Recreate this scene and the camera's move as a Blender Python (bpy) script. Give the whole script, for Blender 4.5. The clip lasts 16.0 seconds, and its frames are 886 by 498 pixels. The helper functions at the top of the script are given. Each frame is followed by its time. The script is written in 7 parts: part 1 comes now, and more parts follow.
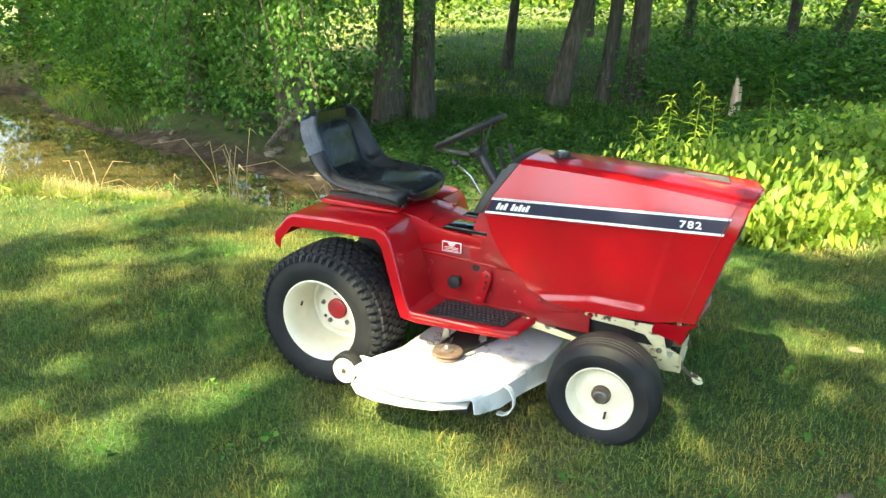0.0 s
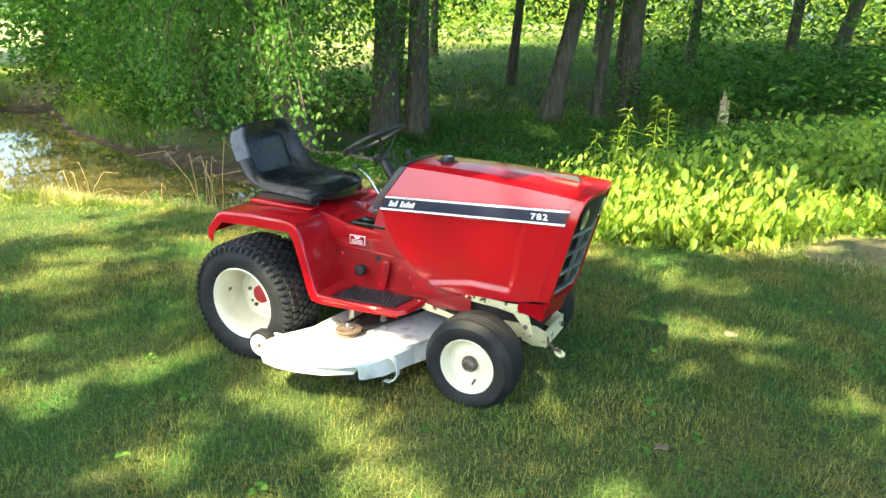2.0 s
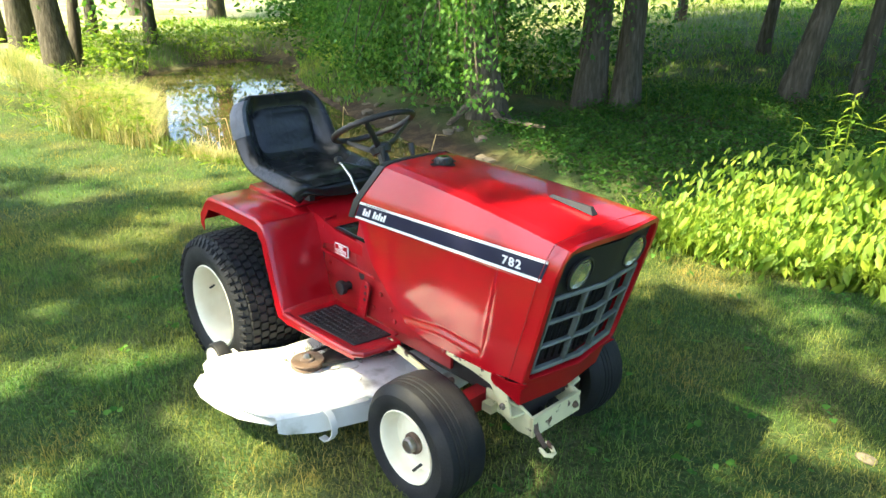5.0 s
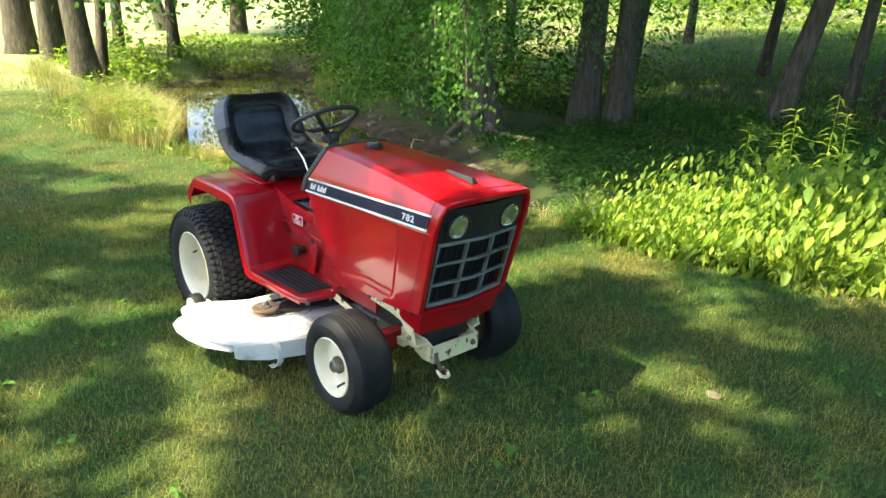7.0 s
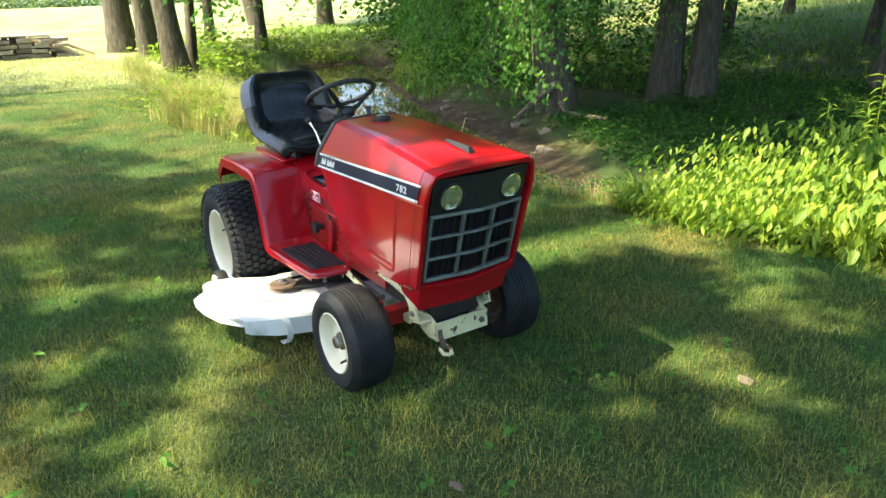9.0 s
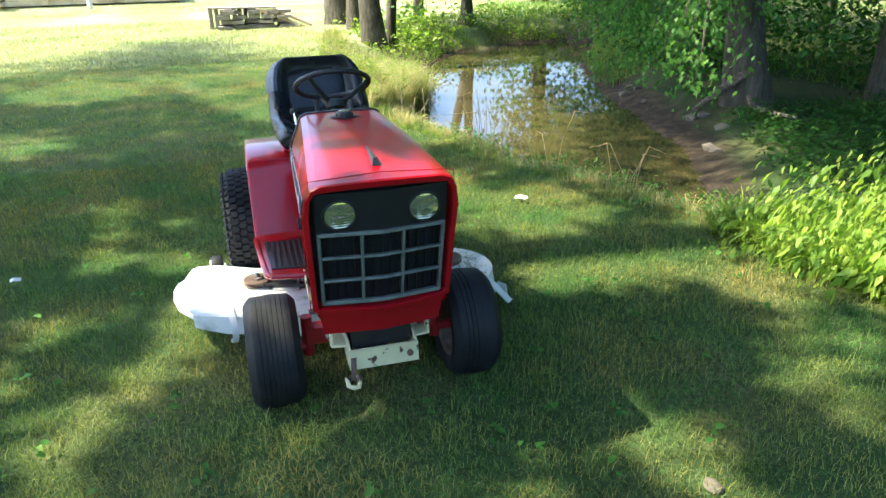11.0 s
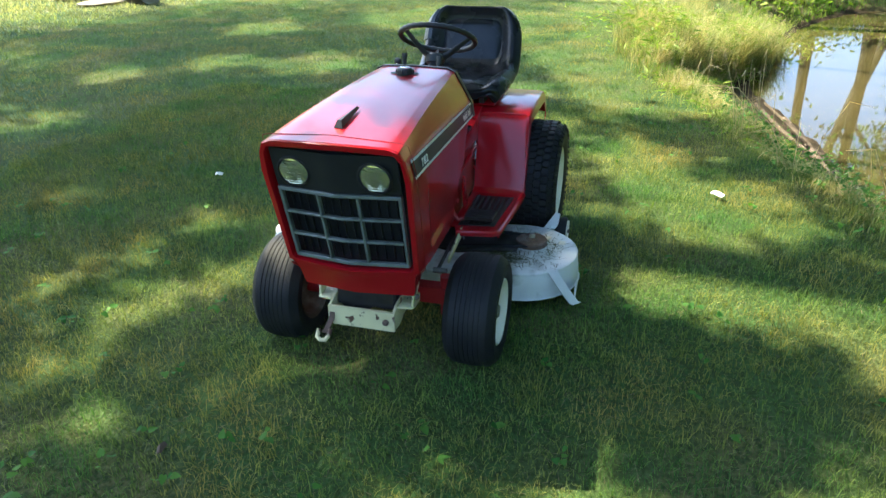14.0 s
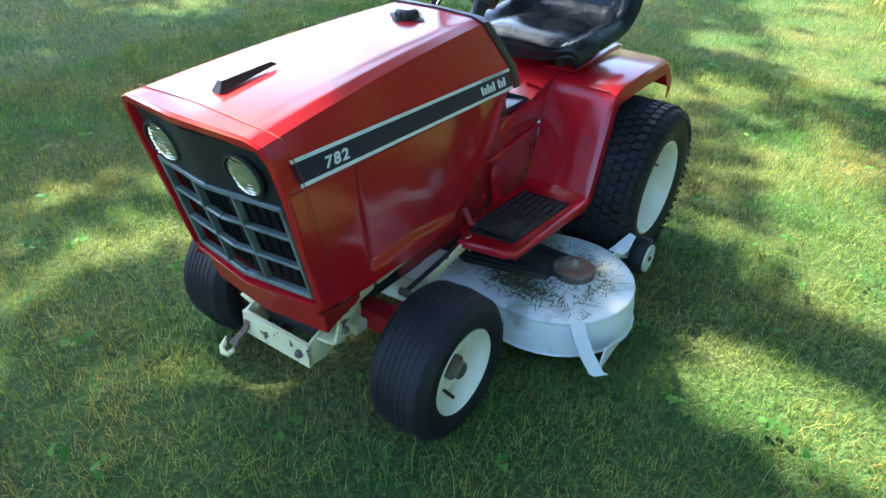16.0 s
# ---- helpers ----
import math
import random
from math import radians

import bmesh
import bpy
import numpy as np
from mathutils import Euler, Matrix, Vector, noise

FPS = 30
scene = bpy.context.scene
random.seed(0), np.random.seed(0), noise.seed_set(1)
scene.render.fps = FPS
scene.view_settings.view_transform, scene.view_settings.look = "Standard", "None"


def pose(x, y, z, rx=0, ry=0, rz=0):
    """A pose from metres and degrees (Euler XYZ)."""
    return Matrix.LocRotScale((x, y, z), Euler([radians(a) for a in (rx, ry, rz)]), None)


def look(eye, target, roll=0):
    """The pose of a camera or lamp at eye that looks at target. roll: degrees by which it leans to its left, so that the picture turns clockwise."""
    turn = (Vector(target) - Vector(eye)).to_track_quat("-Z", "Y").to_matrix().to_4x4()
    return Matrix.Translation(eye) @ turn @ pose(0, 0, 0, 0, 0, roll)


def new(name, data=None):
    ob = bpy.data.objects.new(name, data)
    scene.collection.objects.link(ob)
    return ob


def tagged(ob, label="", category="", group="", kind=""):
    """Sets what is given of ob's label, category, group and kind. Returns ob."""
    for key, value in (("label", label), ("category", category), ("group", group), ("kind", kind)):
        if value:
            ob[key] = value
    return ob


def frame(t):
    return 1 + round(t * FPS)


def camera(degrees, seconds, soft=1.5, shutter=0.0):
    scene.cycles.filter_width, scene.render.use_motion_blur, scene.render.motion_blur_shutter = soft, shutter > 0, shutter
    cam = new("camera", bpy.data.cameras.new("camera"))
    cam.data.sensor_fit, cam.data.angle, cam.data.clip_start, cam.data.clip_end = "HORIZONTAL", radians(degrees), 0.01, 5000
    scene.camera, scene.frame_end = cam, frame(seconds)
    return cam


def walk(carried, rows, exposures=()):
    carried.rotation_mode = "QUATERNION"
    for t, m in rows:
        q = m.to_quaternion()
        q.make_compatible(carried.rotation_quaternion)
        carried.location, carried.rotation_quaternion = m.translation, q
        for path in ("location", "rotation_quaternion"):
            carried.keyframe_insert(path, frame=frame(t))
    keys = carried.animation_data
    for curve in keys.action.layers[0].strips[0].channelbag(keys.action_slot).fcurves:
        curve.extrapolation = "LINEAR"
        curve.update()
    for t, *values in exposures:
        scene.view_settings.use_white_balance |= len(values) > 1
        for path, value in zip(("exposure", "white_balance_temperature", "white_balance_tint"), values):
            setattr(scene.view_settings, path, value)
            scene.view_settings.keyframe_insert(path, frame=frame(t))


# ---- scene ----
# ---------- camera ----------
cam = camera(64.11, 16.0)
PATH = [
    (0, (1.525, -2.624, 1.473), (0.733, -0.903, 0.832), 0.9),
    (0.5, (1.647, -2.808, 1.501), (0.828, -1.077, 0.925), 2.2),
    (1, (1.809, -2.853, 1.511), (0.959, -1.132, 0.951), 1.6),
    (1.5, (2.102, -2.85, 1.524), (1.229, -1.141, 0.962), 1.3),
    (2, (2.196, -2.784, 1.514), (1.338, -1.08, 0.914), 0.3),
    (2.5, (2.187, -2.551, 1.483), (1.355, -0.862, 0.809), 2.1),
    (3, (2.211, -2.368, 1.486), (1.263, -0.753, 0.784), 0.5),
    (3.5, (2.348, -2.093, 1.466), (1.241, -0.618, 0.693), -0.3),
    (4, (2.342, -1.859, 1.438), (1.179, -0.432, 0.657), 0.5),
    (4.5, (2.334, -1.618, 1.475), (1.039, -0.283, 0.74), 0.3),
    (4.7, (2.38, -1.554, 1.495), (1.028, -0.266, 0.778), 0.3),
    (6.8, (3.129, -1.704, 1.52), (1.733, -0.43, 0.868), 1.4),
    (7, (3.181, -1.698, 1.517), (1.765, -0.447, 0.859), 1.3),
    (7.5, (3.238, -1.715, 1.523), (1.803, -0.473, 0.892), 1.5),
    (8, (3.27, -1.708, 1.519), (1.83, -0.462, 0.908), 0.9),
    (8.5, (3.31, -1.596, 1.458), (1.85, -0.411, 0.777), -0.2),
    (8.7, (3.316, -1.522, 1.439), (1.813, -0.398, 0.749), -1.1),
    (10.8, (3.395, -0.432, 1.432), (1.626, 0.144, 0.697), 0.1),
    (11, (3.405, -0.348, 1.438), (1.611, 0.142, 0.703), -1.6),
    (11.5, (3.504, -0.072, 1.465), (1.652, 0.2, 0.763), -0.9),
    (12, (3.464, 0.102, 1.455), (1.559, 0.17, 0.848), -1.5),
    (12.5, (3.343, 0.24, 1.455), (1.444, 0.184, 0.828), 1.1),
    (13, (3.348, 0.398, 1.468), (1.488, 0.121, 0.787), -0.9),
    (13.5, (3.402, 0.669, 1.498), (1.609, 0.229, 0.729), -0.6),
    (14, (3.237, 0.816, 1.469), (1.5, 0.329, 0.607), -0.4),
    (14.5, (3.001, 0.93, 1.496), (1.322, 0.347, 0.579), 2.8),
    (15, (2.778, 1.106, 1.517), (1.233, 0.274, 0.557), 1.5),
    (15.5, (2.579, 1.196, 1.487), (1.115, 0.269, 0.488), 0.9),
    (16, (2.265, 1.128, 1.416), (0.869, 0.179, 0.344), 2.5),
]
EXPOSURE = [(0, 2.55, 5900, 1), (2, 2.65, 5850, 1), (4.5, 2.55, 5700, 4), (7, 2.15, 5700, 5), (8.7, 2.15, 5650, 4), (11, 2.1, 5050, 8), (12.0, 1.95, 4950, 8), (12.5, 1.75, 5050, 8), (13.5, 1.85, 5250, 6), (14.2, 2.35, 5150, 7), (16, 2.8, 4950, 8)]
walk(cam, [(t, look(eye, target, roll)) for t, eye, target, roll in PATH], EXPOSURE)

# ---------- daylight ----------
SUN_FROM = Vector((-0.32, -0.95, 0)).normalized()
SUN_ELEV = radians(53)
TO_SUN = Vector((SUN_FROM.x * math.cos(SUN_ELEV), SUN_FROM.y * math.cos(SUN_ELEV), math.sin(SUN_ELEV)))
world = bpy.data.worlds.new("world")
scene.world = world
world.use_nodes = True
wn = world.node_tree.nodes
sky = wn.new("ShaderNodeTexSky")
sky.sky_type, sky.sun_disc = "NISHITA", False
sky.sun_elevation = SUN_ELEV
sky.sun_rotation = math.atan2(TO_SUN.x, TO_SUN.y)
sky.air_density, sky.dust_density, sky.ozone_density = 1.0, 4.0, 1.0
wn["Background"].inputs["Strength"].default_value = 0.122
world.node_tree.links.new(sky.outputs[0], wn["Background"].inputs[0])
sun_data = bpy.data.lights.new("sun", "SUN")
sun_data.energy, sun_data.angle, sun_data.color = 4.7, radians(0.53), (1.0, 0.79, 0.44)
sun = new("sun", sun_data)
sun.matrix_world = look(TO_SUN * 60, (0, 0, 0))

# ---------- materials ----------
def material(name, color, rough=0.6, metal=0.0, coat=0.0, vary=0.15, scale=8.0, bump=0.0, bump_scale=60.0, second=None,
             second_scale=2.5, second_at=0.55, second_soft=0.12, island=0.0, transmit=0.0, spec=0.5, coat_rough=0.06, stretch=None, translucent=0.0, worn=0.0):
    """A surface with grain and a second, larger variation; island varies joined pieces one by one."""
    m = bpy.data.materials.new(name)
    m.use_nodes = True
    n, l = m.node_tree.nodes, m.node_tree.links
    p = n["Principled BSDF"]
    p.inputs["Roughness"].default_value, p.inputs["Metallic"].default_value = rough, metal
    p.inputs["Coat Weight"].default_value, p.inputs["Coat Roughness"].default_value, p.inputs["Coat IOR"].default_value = coat, coat_rough, 1.6
    p.inputs["Transmission Weight"].default_value = transmit
    p.inputs["Specular IOR Level"].default_value = spec
    co = n.new("ShaderNodeTexCoord")
    source = co.outputs["Object"]
    if stretch:
        mp = n.new("ShaderNodeMapping")
        mp.inputs["Scale"].default_value = stretch
        l.new(source, mp.inputs[0])
        source = mp.outputs[0]

    def noise_at(size, detail=4):
        t = n.new("ShaderNodeTexNoise")
        t.inputs["Scale"].default_value, t.inputs["Detail"].default_value = size, detail
        l.new(source, t.inputs["Vector"])
        return t.outputs["Fac"]

    def ramp(fac, lo, hi, a, b):
        r = n.new("ShaderNodeMapRange")
        r.inputs[1].default_value, r.inputs[2].default_value, r.inputs[3].default_value, r.inputs[4].default_value = lo, hi, a, b
        l.new(fac, r.inputs[0])
        return r.outputs[0]

    hsv = n.new("ShaderNodeHueSaturation")
    hsv.inputs["Color"].default_value = (*color, 1)
    if second:
        mix = n.new("ShaderNodeMix")
        mix.data_type = "RGBA"
        mix.inputs[6].default_value, mix.inputs[7].default_value = (*color, 1), (*second, 1)
        l.new(ramp(noise_at(second_scale, 5), second_at - second_soft, second_at + second_soft, 0, 1), mix.inputs[0])
        l.new(mix.outputs[2], hsv.inputs["Color"])
    value = ramp(noise_at(scale), 0.25, 0.75, 1 - vary, 1 + vary)
    if island:
        g = n.new("ShaderNodeNewGeometry")
        mul = n.new("ShaderNodeMath")
        mul.operation = "MULTIPLY"
        l.new(value, mul.inputs[0])
        l.new(ramp(g.outputs["Random Per Island"], 0, 1, 1 - island, 1 + island), mul.inputs[1])
        value = mul.outputs[0]
        l.new(ramp(g.outputs["Random Per Island"], 0, 1, 0.5 + island * 0.06, 0.5 - island * 0.06), hsv.inputs["Hue"])
    l.new(value, hsv.inputs["Value"])
    l.new(hsv.outputs[0], p.inputs["Base Color"])
    if bump:
        b = n.new("ShaderNodeBump")
        b.inputs["Strength"].default_value, b.inputs["Distance"].default_value = bump, 0.02
        l.new(noise_at(bump_scale, 6), b.inputs["Height"])
        l.new(b.outputs[0], p.inputs["Normal"])
    if worn:
        l.new(ramp(noise_at(scale * 0.6, 6), 0.3, 0.75, max(rough - worn, 0.03), rough + worn), p.inputs["Roughness"])
    if translucent:
        t = n.new("ShaderNodeBsdfTranslucent")
        warm = n.new("ShaderNodeMix")
        warm.data_type = "RGBA"
        warm.blend_type = "MULTIPLY"
        warm.inputs[0].default_value = 1
        warm.inputs[7].default_value = (1.35, 1.5, 0.55, 1)
        l.new(hsv.outputs[0], warm.inputs[6])
        l.new(warm.outputs[2], t.inputs["Color"])
        s = n.new("ShaderNodeMixShader")
        s.inputs[0].default_value = translucent
        l.new(p.outputs[0], s.inputs[1])
        l.new(t.outputs[0], s.inputs[2])
        l.new(s.outputs[0], n["Material Output"].inputs["Surface"])
    return m


RED = material("red_paint", (0.40, 0.003, 0.009), 0.42, coat=0.8, coat_rough=0.14, spec=0.08, vary=0.10, scale=3.0, bump=0.015, bump_scale=7, second=(0.34, 0.005, 0.011), second_scale=1.6, worn=0.10)
RED_SIDE = material("red_paint_side", (0.40, 0.003, 0.009), 0.42, coat=0.9, coat_rough=0.10, spec=0.08, vary=0.12, scale=3.0, bump=0.015, bump_scale=7, second=(0.34, 0.005, 0.011), second_scale=2.2, worn=0.10)
RED_DULL = material("red_paint_dull", (0.32, 0.008, 0.012), 0.45, coat=0.15, vary=0.2, scale=9, second=(0.25, 0.016, 0.014), second_scale=7, second_at=0.62, worn=0.12)
RED_EDGE = material("red_seam", (0.26, 0.010, 0.010), 0.6, vary=0.2)
CREAM = material("cream_paint", (0.78, 0.74, 0.58), 0.42, vary=0.07, scale=6, second=(0.70, 0.64, 0.46), second_scale=11, second_at=0.60, worn=0.1)
CREAM_WORN = material("chipped_cream_paint", (0.72, 0.66, 0.38), 0.5, vary=0.14, scale=9, second=(0.09, 0.045, 0.025), second_scale=24, second_at=0.615, second_soft=0.02, bump=0.15, bump_scale=40)
WHITE = material("white_deck_paint", (0.72, 0.74, 0.71), 0.36, vary=0.10, scale=9, second=(0.34, 0.36, 0.31), second_scale=9, second_at=0.64, second_soft=0.08, bump=0.06, bump_scale=14, worn=0.12)
WHITE_TAPE = material("white_decal", (0.82, 0.82, 0.80), 0.35, vary=0.05, scale=30)
NAVY = material("navy_stripe", (0.018, 0.019, 0.045), 0.35, coat=0.1, spec=0.25, vary=0.12, scale=14)
TYRE = material("worn_rubber", (0.013, 0.014, 0.016), 0.62, spec=0.28, vary=0.25, scale=12, second=(0.026, 0.026, 0.025), second_scale=7, second_at=0.6, bump=0.12, bump_scale=120)
BLACK = material("black_plastic", (0.018, 0.018, 0.019), 0.45, vary=0.15, scale=20, bump=0.05, bump_scale=150)
VINYL = material("black_vinyl", (0.015, 0.016, 0.017), 0.26, spec=0.34, vary=0.2, scale=10, bump=0.10, bump_scale=45, worn=0.09)
TAPE = material("grey_tape", (0.085, 0.095, 0.115), 0.35, vary=0.25, scale=25, bump=0.3, bump_scale=60)
GLOSS_BLACK = material("glossy_black", (0.010, 0.011, 0.012), 0.12, vary=0.2, scale=9)
# near-black colour that stands for the shade inside holes and recesses
RECESS_SHADE = material("dark_recess", (0.012, 0.012, 0.014), 0.6, vary=0.2)
GRILLE = material("grey_grille", (0.20, 0.225, 0.205), 0.42, metal=0.25, vary=0.12, scale=18, second=(0.12, 0.135, 0.12), second_scale=16, worn=0.1)
STEEL = material("dull_steel", (0.27, 0.27, 0.26), 0.45, metal=0.85, vary=0.2, scale=25, second=(0.16, 0.10, 0.06), second_scale=18, second_at=0.6)
RUST = material("rusted_steel", (0.13, 0.088, 0.062), 0.75, metal=0.3, vary=0.3, scale=30, second=(0.28, 0.25, 0.22), second_scale=14, second_at=0.6)
IRON = material("greasy_iron", (0.035, 0.032, 0.030), 0.6, metal=0.4, vary=0.3, scale=20)
CHROME = material("chrome", (0.7, 0.7, 0.7), 0.15, metal=1.0, vary=0.05)
LENS = material("ribbed_lens", (0.84, 0.82, 0.66), 0.10, coat=0.6, vary=0.06, scale=30, metal=0.92)
BARK = material("grey_brown_bark", (0.076, 0.066, 0.046), 0.92, vary=0.35, scale=9, bump=1.0, bump_scale=14, second=(0.130, 0.116, 0.088), second_scale=5, stretch=(3.2, 3.2, 0.55), spec=0.2)
WOOD_OLD = material("weathered_wood", (0.36, 0.33, 0.29), 0.9, vary=0.3, scale=8, bump=0.6, bump_scale=20, second=(0.24, 0.20, 0.16), second_scale=6, stretch=(0.6, 4, 4), spec=0.2)
DRIFTWOOD = material("muddy_driftwood", (0.11, 0.085, 0.062), 0.9, vary=0.35, scale=9, bump=0.8, bump_scale=18, second=(0.24, 0.19, 0.145), second_scale=5, stretch=(0.7, 4, 4), spec=0.2)
WOOD_PALE = material("torn_pale_wood", (0.62, 0.47, 0.33), 0.9, vary=0.25, scale=14, bump=0.6, bump_scale=30, stretch=(5, 5, 0.8), spec=0.2)
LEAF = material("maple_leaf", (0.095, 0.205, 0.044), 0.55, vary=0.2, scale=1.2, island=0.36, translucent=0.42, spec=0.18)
# darker leaf colour, also used to deepen shade in crowns and understorey
LEAF_DARK = material("dark_leaf", (0.052, 0.122, 0.022), 0.5, vary=0.2, scale=1.2, island=0.35, translucent=0.40, spec=0.12)
LEAF_CLOVER = material("clover_leaf", (0.078, 0.185, 0.030), 0.6, vary=0.2, island=0.3, translucent=0.3, spec=0.15)
# leaf colour lightened and greyed to stand for haze over distance
LEAF_HAZE = material("haze_pale_leaf", (0.150, 0.205, 0.125), 0.7, vary=0.2, scale=0.2, island=0.3, translucent=0.3, spec=0.1)
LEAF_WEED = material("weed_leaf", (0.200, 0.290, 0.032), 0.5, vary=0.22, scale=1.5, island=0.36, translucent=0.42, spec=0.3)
BLADE = material("lawn_blade", (0.088, 0.176, 0.040), 0.65, vary=0.25, scale=1.1, second=(0.315, 0.258, 0.072), second_scale=1.7, second_at=0.55, second_soft=0.16, island=0.55, translucent=0.32, spec=0.12)
BLADE_PALE = material("pale_lawn_blade", (0.215, 0.265, 0.105), 0.7, vary=0.2, scale=0.6, second=(0.400, 0.380, 0.205), second_scale=0.35, second_at=0.46, second_soft=0.2, island=0.35, translucent=0.3, spec=0.12)
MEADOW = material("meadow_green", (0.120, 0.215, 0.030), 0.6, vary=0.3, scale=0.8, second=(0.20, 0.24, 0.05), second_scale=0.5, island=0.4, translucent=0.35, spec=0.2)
BLADE_LONG = material("long_grass", (0.165, 0.225, 0.062), 0.6, vary=0.3, scale=2.6, second=(0.46, 0.39, 0.20), second_scale=4.5, second_at=0.50, island=0.45, translucent=0.35, spec=0.25)
STRAW = material("dry_stem", (0.46, 0.38, 0.20), 0.7, vary=0.15, island=0.25, translucent=0.2)
SANDSTONE = material("sandstone", (0.72, 0.60, 0.42), 0.9, vary=0.2, scale=3, bump=0.6, bump_scale=9, second=(0.40, 0.29, 0.17), second_scale=1.2, island=0.2, spec=0.2)
STONE = material("pale_stone", (0.15, 0.13, 0.10), 0.9, vary=0.2, scale=9, bump=0.5, bump_scale=30, spec=0.2)

# ---------- building helpers ----------
def part(name, bm, mat, parent=None, label="", angle=35, at=None):
    """Links a bmesh as one mesh object, under its thing or part."""
    me = bpy.data.meshes.new(name)
    bmesh.ops.recalc_face_normals(bm, faces=bm.faces)
    bm.to_mesh(me)
    bm.free()
    me.materials.append(mat)
    me.shade_smooth()
    me.set_sharp_from_angle(angle=radians(angle))
    ob = new(name, me)
    if at is not None:
        ob.matrix_basis = at
    ob.parent = parent
    if label:
        ob["label"] = label
    return ob


def thing(name, label, category, at=None, group="", kind=""):
    ob = new(name)
    ob.empty_display_size = 0.1
    if at is not None:
        ob.matrix_basis = at
    return tagged(ob, label, category, group, kind)


def bevelled(bm, width, segments=2, sharp=25):
    if width:
        edges = [e for e in bm.edges if len(e.link_faces) == 2 and e.calc_face_angle(0) > radians(sharp)]
        bmesh.ops.bevel(bm, geom=edges, offset=width, segments=segments, profile=0.5, affect="EDGES", clamp_overlap=True)
    return bm


def box(x0, x1, y0, y1, z0, z1, bevel=0.003, bm=None):
    own = bmesh.new()
    v = [own.verts.new((x, y, z)) for z in (z0, z1) for x, y in ((x0, y0), (x1, y0), (x1, y1), (x0, y1))]
    for f in ((3, 2, 1, 0), (4, 5, 6, 7), (0, 1, 5, 4), (1, 2, 6, 5), (2, 3, 7, 6), (3, 0, 4, 7)):
        own.faces.new([v[i] for i in f])
    bevelled(own, bevel)
    return joined(bm, own)


def joined(bm, own):
    if bm is None:
        return own
    me = bpy.data.meshes.new("tmp")
    own.to_mesh(me)
    own.free()
    bm.from_mesh(me)
    bpy.data.meshes.remove(me)
    return bm


def plate(pts, axis, lo, hi, bevel=0.003, bm=None, segments=2):
    """A flat outline, extruded along an axis from lo to hi. pts are the two other coordinates, in x, y, z order."""
    own = bmesh.new()

    def put(a, b, c):
        return {"x": (c, a, b), "y": (a, c, b), "z": (a, b, c)}[axis]

    low = [own.verts.new(put(a, b, lo)) for a, b in pts]
    high = [own.verts.new(put(a, b, hi)) for a, b in pts]
    own.faces.new(low)
    own.faces.new(high[::-1])
    k = len(pts)
    for i in range(k):
        own.faces.new((low[i], low[(i + 1) % k], high[(i + 1) % k], high[i]))
    bmesh.ops.recalc_face_normals(own, faces=own.faces)
    bevelled(own, bevel, segments)
    return joined(bm, own)


def lathe(profile, centre=(0, 0, 0), axis="y", segs=48, bm=None, closed=False, cap=True):
    """Turns (radius, along) pairs round an axis."""
    own = bmesh.new()
    rings = []
    for r, a in profile:
        ring = []
        for i in range(segs):
            t = 2 * math.pi * i / segs
            c, s = r * math.cos(t), r * math.sin(t)
            ring.append(own.verts.new({"y": (c, a, s), "z": (c, s, a), "x": (a, c, s)}[axis]))
        rings.append(ring)
    for a, b in zip(rings, rings[1:] + (rings[:1] if closed else [])):
        for i in range(segs):
            own.faces.new((a[i], a[(i + 1) % segs], b[(i + 1) % segs], b[i]))
    if not closed:
        for ring, r in ((rings[0], profile[0][0]), (rings[-1], profile[-1][0])):
            if r < 0.0015:
                bmesh.ops.pointmerge(own, verts=ring, merge_co=sum((v.co for v in ring), Vector()) / segs)
            elif cap:
                own.faces.new(ring)
    bmesh.ops.translate(own, verts=own.verts, vec=centre)
    return joined(bm, own)


def tube(points, radius, segs=10, closed=False, bm=None, flat=1.0):
    """A round bar along points; radius may be a list."""
    own = bmesh.new()
    pts = [Vector(p) for p in points]
    k = len(pts)
    radii = radius if isinstance(radius, (list, tuple)) else [radius] * k
    rings, side = [], None
    for i, p in enumerate(pts):
        a, b = (pts[(i - 1) % k], pts[(i + 1) % k]) if closed else (pts[max(i - 1, 0)], pts[min(i + 1, k - 1)])
        d = (b - a).normalized()
        if side is None:
            side = d.orthogonal().normalized()
        side = (side - d * side.dot(d)).normalized()
        up = d.cross(side)
        rings.append([own.verts.new(p + radii[i] * (math.cos(t) * side + flat * math.sin(t) * up)) for t in (2 * math.pi * j / segs for j in range(segs))])
    for a, b in zip(rings, rings[1:] + (rings[:1] if closed else [])):
        for j in range(segs):
            own.faces.new((a[j], a[(j + 1) % segs], b[(j + 1) % segs], b[j]))
    if not closed:
        own.faces.new(rings[0])
        own.faces.new(rings[-1])
    return joined(bm, own)


def sheet(rows, thickness=0.0, bm=None, wrap=False):
    """Faces between rows of points of one length."""
    own = bmesh.new()
    v = [[own.verts.new(p) for p in row] for row in rows]
    for a, b in zip(v, v[1:]):
        k = len(a)
        for i in range(k if wrap else k - 1):
            j = (i + 1) % k
            if len({a[i].co.copy().freeze(), a[j].co.copy().freeze(), b[j].co.copy().freeze(), b[i].co.copy().freeze()}) == 4:
                own.faces.new((a[i], a[j], b[j], b[i]))
    if thickness:
        bmesh.ops.recalc_face_normals(own, faces=own.faces)
        bmesh.ops.solidify(own, geom=own.faces, thickness=thickness)
    return joined(bm, own)


